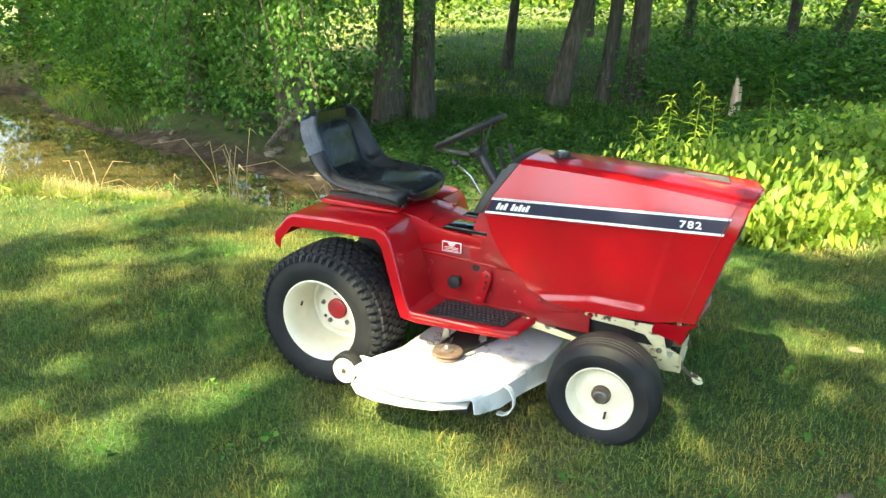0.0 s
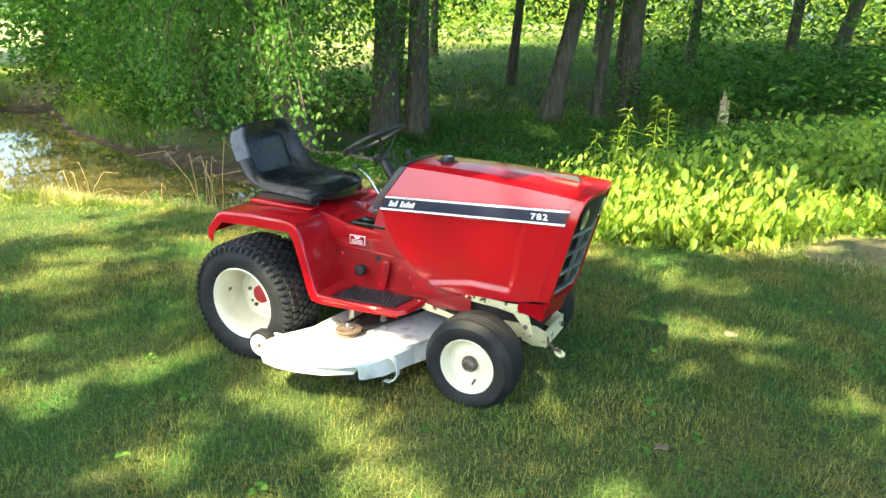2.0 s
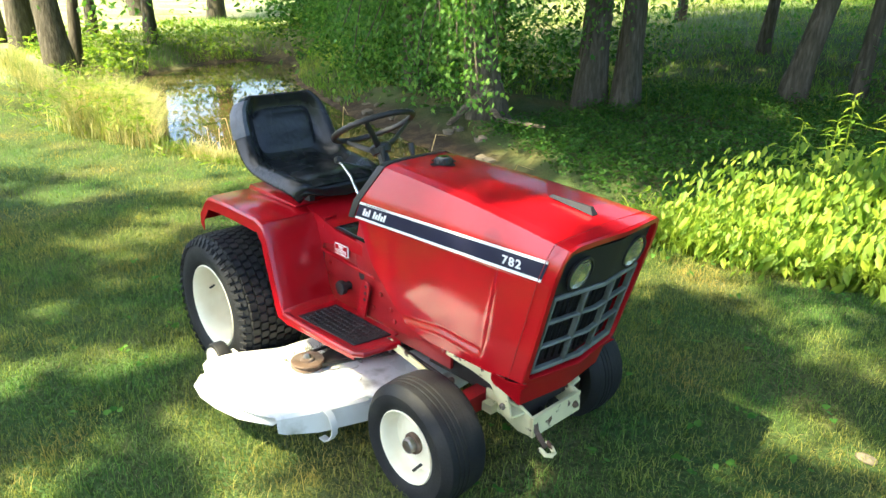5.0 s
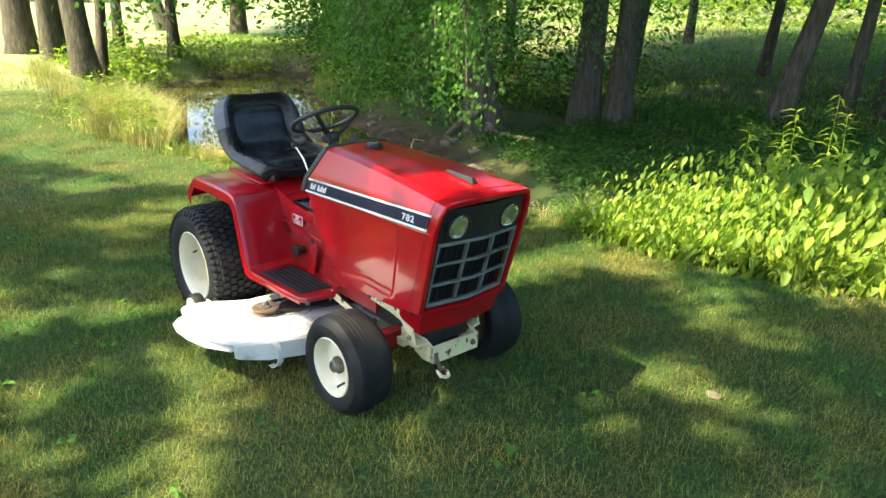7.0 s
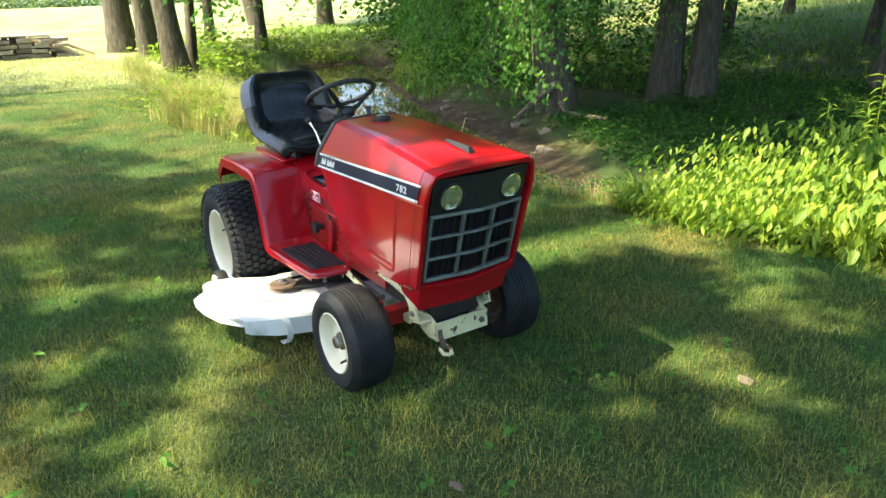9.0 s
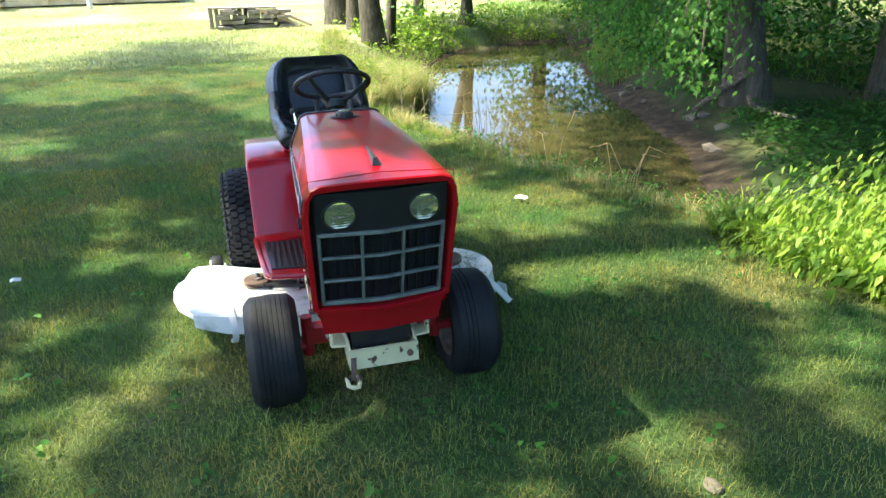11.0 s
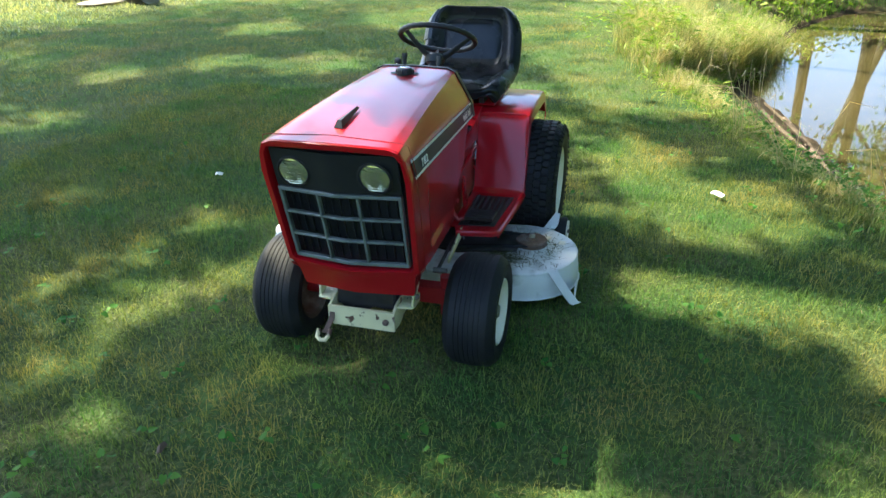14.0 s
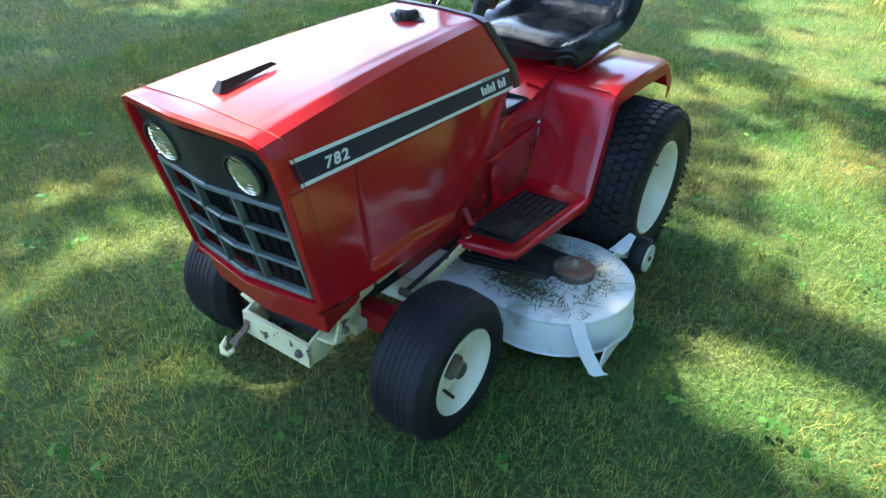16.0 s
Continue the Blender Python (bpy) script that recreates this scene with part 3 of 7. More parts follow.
for mirror in (1, -1):
    part("bonnet_side", side_panel(mirror), RED_SIDE, bonnet, "red side panel with a pressed recess", 30)
    # seam between nose and bonnet, from shoulder to lower edge
    part("seam", tube([(1.462, -0.2215 * mirror, 0.888), (1.444, -0.2285 * mirror, 0.842), (1.424, -0.2335 * mirror, 0.778), (1.33, -0.2245 * mirror, 0.436)], 0.0011, 6), RED_EDGE, bonnet)
    # stripe: dark band between two white lines, laid on the upper side
    def on_side(u, s, off=0.0016):
        a, b = Vector(along("stripe_low", u, mirror)), Vector(along("stripe_top", u, mirror))
        return tuple(a.lerp(b, s) + Vector((0, -off * mirror, 0)))
    for name, mat, lo, hi, off in (("stripe_band", NAVY, 0.14, 0.86, 0.003), ("stripe_line", WHITE_TAPE, 0.02, 0.15, 0.0034), ("stripe_line", WHITE_TAPE, 0.85, 0.98, 0.0034)):
        rows = [[on_side(0.006 + 0.951 * k / 20, s, off) for s in (lo, hi)] for k in range(21)]
        part(name, sheet(rows, 0.0008), mat, bonnet, "dark blue decal band" if mat is NAVY else "white decal line")
    # the maker's name as plain bars
    for k, high in enumerate((0.70, 0.58, 0.70, 0.0, 0.70, 0.58, 0.70, 0.58, 0.68)):
        if high:
            a = 0.046 + 0.0162 * k
            part("decal_bar", sheet([[on_side(a + 0.0125 * q / 2, v, 0.0044) for v in (0.30, high)] for q in range(3)], 0.0006), WHITE_TAPE, bonnet, "white name bar")
    for k in range(13):
        a = 0.050 + 0.0102 * k
        part("decal_dash", sheet([[on_side(a + 0.0052 * q, v, 0.0046) for v in (0.895, 0.945)] for q in range(2)], 0.0006), NAVY, bonnet)
    # model number
    font = bpy.data.curves.new("number", "FONT")
    font.body, font.size, font.extrude, font.offset, font.space_character = "782", 0.066, 0.0004, 0.0020, 1.22
    holder = bpy.data.objects.new("number", font)
    scene.collection.objects.link(holder)
    digits = bpy.data.meshes.new_from_object(holder.evaluated_get(bpy.context.evaluated_depsgraph_get()))
    bpy.data.objects.remove(holder)
    digits.materials.clear()
    digits.materials.append(WHITE_TAPE)
    number = new("model_number", digits)
    start, end = (0.792, 0.872) if mirror == 1 else (0.872, 0.792)
    a, b, c = Vector(on_side(start, 0.31, 0.0062)), Vector(on_side(end, 0.31, 0.0062)), Vector(on_side(start, 0.80, 0.0062))
    ex = (b - a).normalized()
    ez = ex.cross((c - a)).normalized()
    ey = ez.cross(ex)
    wide = (b - a).length / max(v.co.x for v in digits.vertices)
    m = Matrix.Identity(4)
    for r in range(3):
        m[r][0], m[r][1], m[r][2], m[r][3] = ex[r] * wide, ey[r] * 0.50, ez[r], a[r]
    number.matrix_basis = m
    number.parent = bonnet
    number["label"] = "white model number"
part("seam", tube([(1.462, -0.2215, 0.8885), (1.466, -0.20, 0.8955), (1.474, 0, 0.9075), (1.466, 0.20, 0.8955), (1.462, 0.2215, 0.8885)], 0.0010, 6), RED_EDGE, bonnet)

# black trim along the bonnet's rear edge, and the dashboard behind it
rows = []
for back, lift in ((0.0, 0.004), (-0.016, 0.006), (-0.036, 0.002), (-0.044, -0.012)):
    row = []
    for name in ("stripe_low", "stripe_top", "edge", "flat", "crown"):
        p = Vector(TOP[name][0])
        out = Vector((0, -1 if name.startswith("stripe") else -0.5 if name == "edge" else 0, 0 if name.startswith("stripe") else 0.6 if name == "edge" else 1)).normalized()
        row.append(tuple(p + Vector((back, 0, back * 0.1)) + out * lift))
    row = row + [(x, -y, z) for x, y, z in row[-2::-1]]
    rows.append(row)
part("bonnet_trim", sheet(rows, 0.004), BLACK, tractor, "matt black trim strip", 30)
part("cowl", plate([(0.49, 0.58), (0.545, 0.755), (0.64, 0.80), (0.76, 0.60), (0.76, 0.50), (0.52, 0.50)], "y", -0.148, 0.148, 0.012), RED_DULL, tractor, "red cowl below the dashboard")
dash = [(0.655, 0.915), (0.62, 0.905), (0.552, 0.775), (0.60, 0.755)]
part("dashboard", plate(dash, "y", -0.14, 0.14, 0.008), BLACK, tractor, "black dashboard panel")
part("steering_column", tube([(0.57, 0, 0.79), (0.50, 0.006, 0.885), (0.468, 0.010, 0.93)], [0.026, 0.022, 0.019], 16), BLACK, tractor)
WHEEL_C, TILT_W = Vector((0.425, 0.012, 1.008)), radians(28)
turn_w = Matrix.Translation(WHEEL_C) @ Matrix.Rotation(-TILT_W, 4, "Y")
ring = [(0.150 * math.cos(2 * math.pi * i / 64), 0.150 * math.sin(2 * math.pi * i / 64), 0) for i in range(64)]
wheel_bm = tube(ring, [0.0105 + 0.0014 * math.cos(i * math.pi) for i in range(64)], 12, closed=True)
bmesh.ops.transform(wheel_bm, matrix=turn_w, verts=wheel_bm.verts)
steering = part("steering_wheel", wheel_bm, BLACK, tractor, "thin black steering wheel with finger grips")
for a in (195, 315, 75):
    c, s = math.cos(radians(a)), math.sin(radians(a))
    spoke = tube([(0.025 * c, 0.025 * s, -0.082), (0.060 * c, 0.060 * s, -0.066), (0.149 * c, 0.149 * s, -0.003)], [0.015, 0.012, 0.009], 10, flat=0.40)
    bmesh.ops.transform(spoke, matrix=turn_w, verts=spoke.verts)
    part("spoke", spoke, BLACK, steering)
hub_bm = lathe([(0.0, -0.066), (0.034, -0.068), (0.042, -0.078), (0.036, -0.102), (0.0, -0.106)], axis="z", segs=24)
bmesh.ops.transform(hub_bm, matrix=turn_w, verts=hub_bm.verts)
part("wheel_hub", hub_bm, BLACK, steering)
lever = part("shift_lever", tube([(0.545, -0.15, 0.80), (0.50, -0.152, 0.865), (0.445, -0.155, 0.905)], 0.0055, 10), CHROME, tractor, "bent chrome lever")
part("lever_knob", lathe([(0.0, -0.016), (0.011, -0.012), (0.015, 0), (0.011, 0.012), (0.0, 0.016)], (0.436, -0.156, 0.912), segs=16), BLACK, lever, "round black knob")
part("throttle_knob", tube([(0.60, 0.06, 0.90), (0.575, 0.062, 0.965)], [0.006, 0.012], 10), BLACK, tractor)
part("choke_lever", tube([(0.60, -0.075, 0.90), (0.585, -0.076, 0.975)], [0.005, 0.011], 10), BLACK, tractor)

# fuel cap in its cut-out, and the raised ornament on the bonnet
hole = []
for k in range(48):
    a = 2 * math.pi * k / 48
    r = 0.043 + 0.011 * math.cos(4 * a)
    hole.append((0.815 + r * math.cos(a), r * math.sin(a)))
(ax, ay, az), (bx, by, bz) = TOP["crown"]
bm = bmesh.new()
bm.faces.new([bm.verts.new((x, y, az + (bz - az) * (x - ax) / (bx - ax) + 0.010 * math.sin(math.pi * (x - ax) / (bx - ax)) + 0.0016)) for x, y in hole])
# flat dark face on the uncut bonnet, painted as the shade of a cut-out
part("cap_recess", bm, RECESS_SHADE, bonnet, "dark four-lobed cut-out")
part("tank_neck", lathe([(0.030, 0.0), (0.030, 0.010), (0.024, 0.012), (0.0, 0.012)], (0.815, 0, 0.940), axis="z", segs=28), BLACK, bonnet)
cap = part("fuel_cap", lathe([(0.026, 0.0), (0.0285, 0.003), (0.0285, 0.014), (0.025, 0.019), (0.015, 0.021), (0.0, 0.021)], (0.815, 0, 0.947), axis="z", segs=28), BLACK, tractor, "black ribbed fuel cap")
part("fuel_gauge", lathe([(0.019, 0.0), (0.019, 0.003), (0.0, 0.005)], (0.815, 0, 0.9662), axis="z", segs=20), CHROME, cap, "silver gauge face")
for i in range(10):
    a = 2 * math.pi * i / 10
    part("cap_grip", tube([(0.815 + 0.028 * math.cos(a), 0.028 * math.sin(a), 0.949), (0.815 + 0.028 * math.cos(a), 0.028 * math.sin(a), 0.961)], 0.0042, 6), BLACK, cap)
orn = bmesh.new()
v = [orn.verts.new(p) for p in ((1.262, -0.003, 0.932), (1.262, 0.003, 0.932), (1.425, 0.013, 0.913), (1.425, -0.013, 0.913), (1.275, 0, 0.940), (1.412, 0.006, 0.934), (1.412, -0.006, 0.934))]
for f in ((0, 3, 2, 1), (0, 4, 6, 3), (1, 2, 5, 4), (2, 3, 6, 5), (4, 5, 6), (0, 1, 4)):
    orn.faces.new([v[i] for i in f])
part("bonnet_ornament", bevelled(orn, 0.0015), BLACK, bonnet, "wedge-shaped black ornament", 20)


# --- nose: red rim, dark recess, headlights and grille ---
def nose_x(y, z, back=0.0):
    return 1.502 - (0.887 - z) * 0.272 + 0.028 * (1 - abs(y) / 0.206) - back


OUT = [(0, 0.902), (-0.178, 0.892), (-0.206, 0.880), (-0.222, 0.846), (-0.232, 0.783), (-0.2205, 0.455), (-0.205, 0.442), (0, 0.432)]
OUT = OUT + [(-y, z) for y, z in OUT[-2:0:-1]]
INNER = [(0, 0.878), (-0.10, 0.873), (-0.190, 0.866), (-0.206, 0.842), (-0.212, 0.778), (-0.203, 0.472), (-0.193, 0.462), (0, 0.452)]
INNER = INNER + [(-y, z) for y, z in INNER[-2:0:-1]]
rows = [[(nose_x(y, z, 0.004), y, z) for y, z in OUT], [(nose_x(y, z, -0.004), y * 0.985, (z - 0.67) * 0.985 + 0.67) for y, z in OUT],
        [(nose_x(y, z, -0.003), y * 1.01, (z - 0.67) * 1.015 + 0.67) for y, z in INNER], [(nose_x(y, z, 0.002), y, z) for y, z in INNER], [(nose_x(y, z, 0.045), y * 0.98, z) for y, z in INNER]]
nose = part("nose_rim", sheet(rows, wrap=True), RED, bonnet, "red nose surround", 35)
bm = bmesh.new()
bm.faces.new([bm.verts.new((nose_x(y, z, 0.043), y * 0.985, z)) for y, z in INNER])
bmesh.ops.triangulate(bm, faces=bm.faces)
part("nose_back", bm, RECESS_SHADE, bonnet)
ups = [[(nose_x(y, z, 0.012), y, z) for y in np.linspace(-0.196, 0.196, 13)] for z in (0.735, 0.80, 0.862)]
part("light_panel", sheet(ups, 0.004), BLACK, bonnet, "black headlight panel")
for side in (-1, 1):
    y, z = side * 0.125, 0.792
    m = Matrix.Translation((nose_x(y, z, 0.012), y, z)) @ Matrix.Rotation(radians(14), 4, "Y")
    ringb = lathe([(0.046, -0.004), (0.053, 0.003), (0.053, 0.008), (0.047, 0.010), (0.047, 0.0)], axis="x", segs=36, closed=True)
    bmesh.ops.transform(ringb, matrix=m, verts=ringb.verts)
    lamp = part("headlight", ringb, BLACK, bonnet, "round headlight in a black ring")
    glass = lathe([(0.047, 0.0), (0.045, 0.006), (0.034, 0.011), (0.018, 0.0135), (0.0, 0.014)], axis="x", segs=36)
    bmesh.ops.transform(glass, matrix=m, verts=glass.verts)
    part("lens", glass, LENS, lamp, "clear ribbed glass lens")
    for k in range(-4, 5):
        h = k * 0.0095
        w = math.sqrt(0.045 ** 2 - h ** 2) * 0.96
        rib = tube([(0.0055, -w, h), (0.0105 if abs(h) > 0.03 else 0.0125, -w / 2, h), (0.0135 - abs(h) * 0.09, 0, h), (0.0105 if abs(h) > 0.03 else 0.0125, w / 2, h), (0.0055, w, h)], 0.0017, 6)
        bmesh.ops.transform(rib, matrix=m, verts=rib.verts)
        part("lens_rib", rib, LENS, lamp)


def grille_bar(y0, z0, y1, z1, wide, deep=0.018, back=0.004):
    bm = bmesh.new()
    cuts = [y0, 0.0, y1] if y0 < -1e-6 < 1e-6 < y1 else [y0, y1]
    for a, b in zip(cuts, cuts[1:]):
        za = z0 + (z1 - z0) * ((a - y0) / (y1 - y0) if y1 != y0 else 0)
        zb = z0 + (z1 - z0) * ((b - y0) / (y1 - y0) if y1 != y0 else 1)
        own = bmesh.new()
        upright = abs(zb - za) > abs(b - a)
        dy, dz = (wide / 2, 0) if upright else (0, wide / 2)
        v = []
        for y, z in ((a, za), (b, zb)):
            for s, k in ((-1, 0), (1, 0), (1, 1), (-1, 1)):
                v.append(own.verts.new((nose_x(y, z, back + k * deep), y + s * dy, z + s * dz)))
        for f in ((0, 1, 2, 3), (7, 6, 5, 4), (0, 4, 5, 1), (1, 5, 6, 2), (2, 6, 7, 3), (3, 7, 4, 0)):
            own.faces.new([v[i] for i in f])
        bmesh.ops.recalc_face_normals(own, faces=own.faces)
        bevelled(own, 0.002, 1)
        joined(bm, own)
    return bm


grille = part("grille", grille_bar(-0.190, 0.727, 0.190, 0.727, 0.012), GRILLE, bonnet, "grey cast grille with square openings")
for y0, z0, y1, z1, w, b in ((-0.188, 0.478, 0.188, 0.478, 0.013, 0.004), (-0.189, 0.733, -0.186, 0.472, 0.011, 0.0046), (0.189, 0.733, 0.186, 0.472, 0.011, 0.0046),
                             (-0.188, 0.644, 0.188, 0.644, 0.0085, 0.006), (-0.188, 0.561, 0.188, 0.561, 0.0085, 0.006), (-0.063, 0.727, -0.062, 0.478, 0.009, 0.0055), (0.063, 0.727, 0.062, 0.478, 0.009, 0.0055)):
    part("grille_bar", grille_bar(y0, z0, y1, z1, w, back=b), GRILLE, grille)
for k in range(13):
    y = -0.168 + 0.028 * k
    part("grille_fin", grille_bar(y, 0.725, y, 0.485, 0.004, 0.012, 0.028), BLACK, grille)
# chin below the grille
chin = [[(nose_x(y, 0.44, 0.006), y, 0.443 - 0.008 * (1 - abs(y) / 0.205)) for y in np.linspace(-0.207, 0.207, 9)],
        [(1.364 + 0.026 * (1 - abs(t)), 0.198 * t, 0.414) for t in np.linspace(-1, 1, 9)], [(1.348 + 0.024 * (1 - abs(t)), 0.188 * t, 0.352) for t in np.linspace(-1, 1, 9)], [(1.332 + 0.022 * (1 - abs(t)), 0.182 * t, 0.348) for t in np.linspace(-1, 1, 9)]]
part("chin", sheet(chin, 0.004), RED, bonnet, "red lower nose panel", 30)
for s in (-1, 1):
    part("chin_side", sheet([[(1.395, s * 0.211, 0.446), (1.33, s * 0.214, 0.432), (1.25, s * 0.205, 0.424)], [(1.362, s * 0.199, 0.414), (1.31, s * 0.198, 0.404), (1.24, s * 0.195, 0.396)],
                              [(1.346, s * 0.189, 0.352), (1.31, s * 0.186, 0.362), (1.24, s * 0.184, 0.376)]], 0.003), RED, bonnet)

# --- frame, brackets and front plate in chipped cream ---
for s in (-1, 1):
    arm = [(0.985, 0.392), (1.0, 0.408), (1.20, 0.398), (1.262, 0.402), (1.275, 0.385), (1.305, 0.275), (1.27, 0.268), (1.245, 0.320), (1.215, 0.355), (1.14, 0.368), (1.02, 0.376)]
    bracket = part("front_bracket", plate(arm, "y", *sorted((s * 0.162, s * 0.170)), 0.002), CREAM_WORN, tractor, "chipped cream steel bracket")
    for bx, bz in ((1.250, 0.375), (1.272, 0.305), (1.01, 0.392)):
        part("bolt", lathe([(0.011, s * 0.168), (0.011, s * 0.176), (0.006, s * 0.181), (0.0, s * 0.181)], (bx, 0, bz), segs=6), RED_DULL if bx < 1.1 else RUST, bracket)
    part("frame_rail", plate([(1.150, 0.236), (1.150, 0.292), (1.300, 0.292), (1.346, 0.272), (1.346, 0.206), (1.290, 0.200), (1.225, 0.222)], "y", *sorted((s * 0.108, s * 0.118)), 0.003), CREAM_WORN, tractor, "chipped cream frame rail")
    part("rail_tab", box(1.165, 1.205, *sorted((s * 0.119, s * 0.150)), 0.232, 0.262, 0.004), CREAM_WORN, tractor, "cream tow tab")
    part("rail_nut", lathe([(0.013, s * 0.118), (0.013, s * 0.128), (0.007, s * 0.134), (0.0, s * 0.134)], (1.255, 0, 0.262), segs=6), RUST, tractor)
    part("rail_flange", plate([(1.235, s * 0.119), (1.318, s * 0.119), (1.310, s * 0.168), (1.245, s * 0.170)], "z", 0.276, 0.284, 0.002), CREAM_WORN, tractor)
    part("lower_rail", box(0.36, 1.00, *sorted((s * 0.120, s * 0.132)), 0.300, 0.420, 0.004), RED_DULL, tractor, "dull red main frame")
    part("lift_link", plate([(0.735, 0.335), (0.76, 0.350), (0.97, 0.305), (0.965, 0.285), (0.745, 0.318)], "y", *sorted((s * 0.196, s * 0.204)), 0.002), CREAM_WORN, tractor, "cream mower lift link")
    part("cotter_pin", tube([(0.762, s * 0.208, 0.338), (0.768, s * 0.210, 0.315), (0.775, s * 0.211, 0.300), (0.782, s * 0.210, 0.312), (0.770, s * 0.208, 0.330)], 0.0022, 6), STEEL, tractor)
plate_f = part("front_plate", box(1.338, 1.349, -0.118, 0.118, 0.204, 0.274, 0.003), CREAM_WORN, tractor, "chipped cream front plate")
part("bolt", lathe([(0.012, 0.0), (0.012, 0.008), (0.007, 0.014), (0.0, 0.014)], (1.348, 0.088, 0.238), axis="x", segs=6), RUST, plate_f)
part("hook", sheet([[(1.350, -0.094, 0.250), (1.356, -0.096, 0.228), (1.376, -0.100, 0.212), (1.400, -0.106, 0.198)], [(1.350, -0.112, 0.250), (1.356, -0.114, 0.228), (1.376, -0.118, 0.212), (1.400, -0.124, 0.198)]], 0.005), RUST, tractor, "bent rusty hook")
part("hook_loop", tube([(1.388, -0.096, 0.204), (1.408, -0.096, 0.192), (1.424, -0.102, 0.184), (1.426, -0.118, 0.184), (1.416, -0.134, 0.188), (1.392, -0.136, 0.202)], 0.0075, 8), CREAM_WORN, tractor, "cream tip of the hook")
for s in (-1, 1):
    part("linkage_rod", tube([(0.60, s * 0.175, 0.300), (0.80, s * 0.178, 0.315), (1.05, s * 0.180, 0.292)], 0.007, 8), IRON, tractor, "black linkage rod")
    part("link_bolt", tube([(1.045, s * 0.165, 0.293), (1.045, s * 0.215, 0.293)], 0.011, 8), STEEL, tractor)
part("engine_block", box(0.86, 1.30, -0.10, 0.10, 0.26, 0.52, 0.02), IRON, tractor, "dark engine under the bonnet")
part("drive_pulley", lathe([(0.062, 0.0), (0.055, 0.012), (0.062, 0.024), (0.02, 0.026), (0.0, 0.026)], (1.272, -0.035, 0.285), axis="x", segs=24), IRON, tractor, "greasy drive pulley")
part("drive_pulley", lathe([(0.045, 0.0), (0.038, 0.012), (0.045, 0.024), (0.012, 0.03), (0.0, 0.03)], (1.272, 0.062, 0.300), axis="x", segs=24), IRON, tractor, "dark clutch pulley")
part("front_shaft", tube([(1.22, -0.02, 0.24), (1.335, -0.02, 0.24)], 0.012, 10), IRON, tractor)

# --- footrest, fenders and tunnel ---
FENDER = [(-0.282, 0.560), (-0.278, 0.600), (-0.215, 0.668), (-0.185, 0.682), (0.00, 0.688), (0.19, 0.684), (0.237, 0.668), (0.263, 0.632), (0.330, 0.398), (0.347, 0.362), (0.375, 0.346), (0.75, 0.342)]


def fender(s):
    inner, outer = 0.150, 0.374
    rows = []
    for (x, z) in FENDER:
        slant = max(0.0, min(1.0, (x - 0.375) / 0.375))
        row = [(x, s * inner, z), (x, s * (inner + 0.10), z + 0.002)]
        o = outer - 0.03 * slant
        row += [(x, s * (o - 0.022), z), (x, s * (o - 0.006), z - 0.004), (x, s * o, z - 0.014)]
        down = Vector((0, 0, -0.5)) if x > 0.36 else Vector((0, 0, -1)) if -0.19 < x < 0.21 else Vector((0.6 if x < 0 else -0.75, 0, -0.65))
        row.append((x + down.x * 0.045, s * (o + 0.001), z - 0.010 + down.z * 0.045))
        rows.append(row)
    return sheet(rows, 0.004)


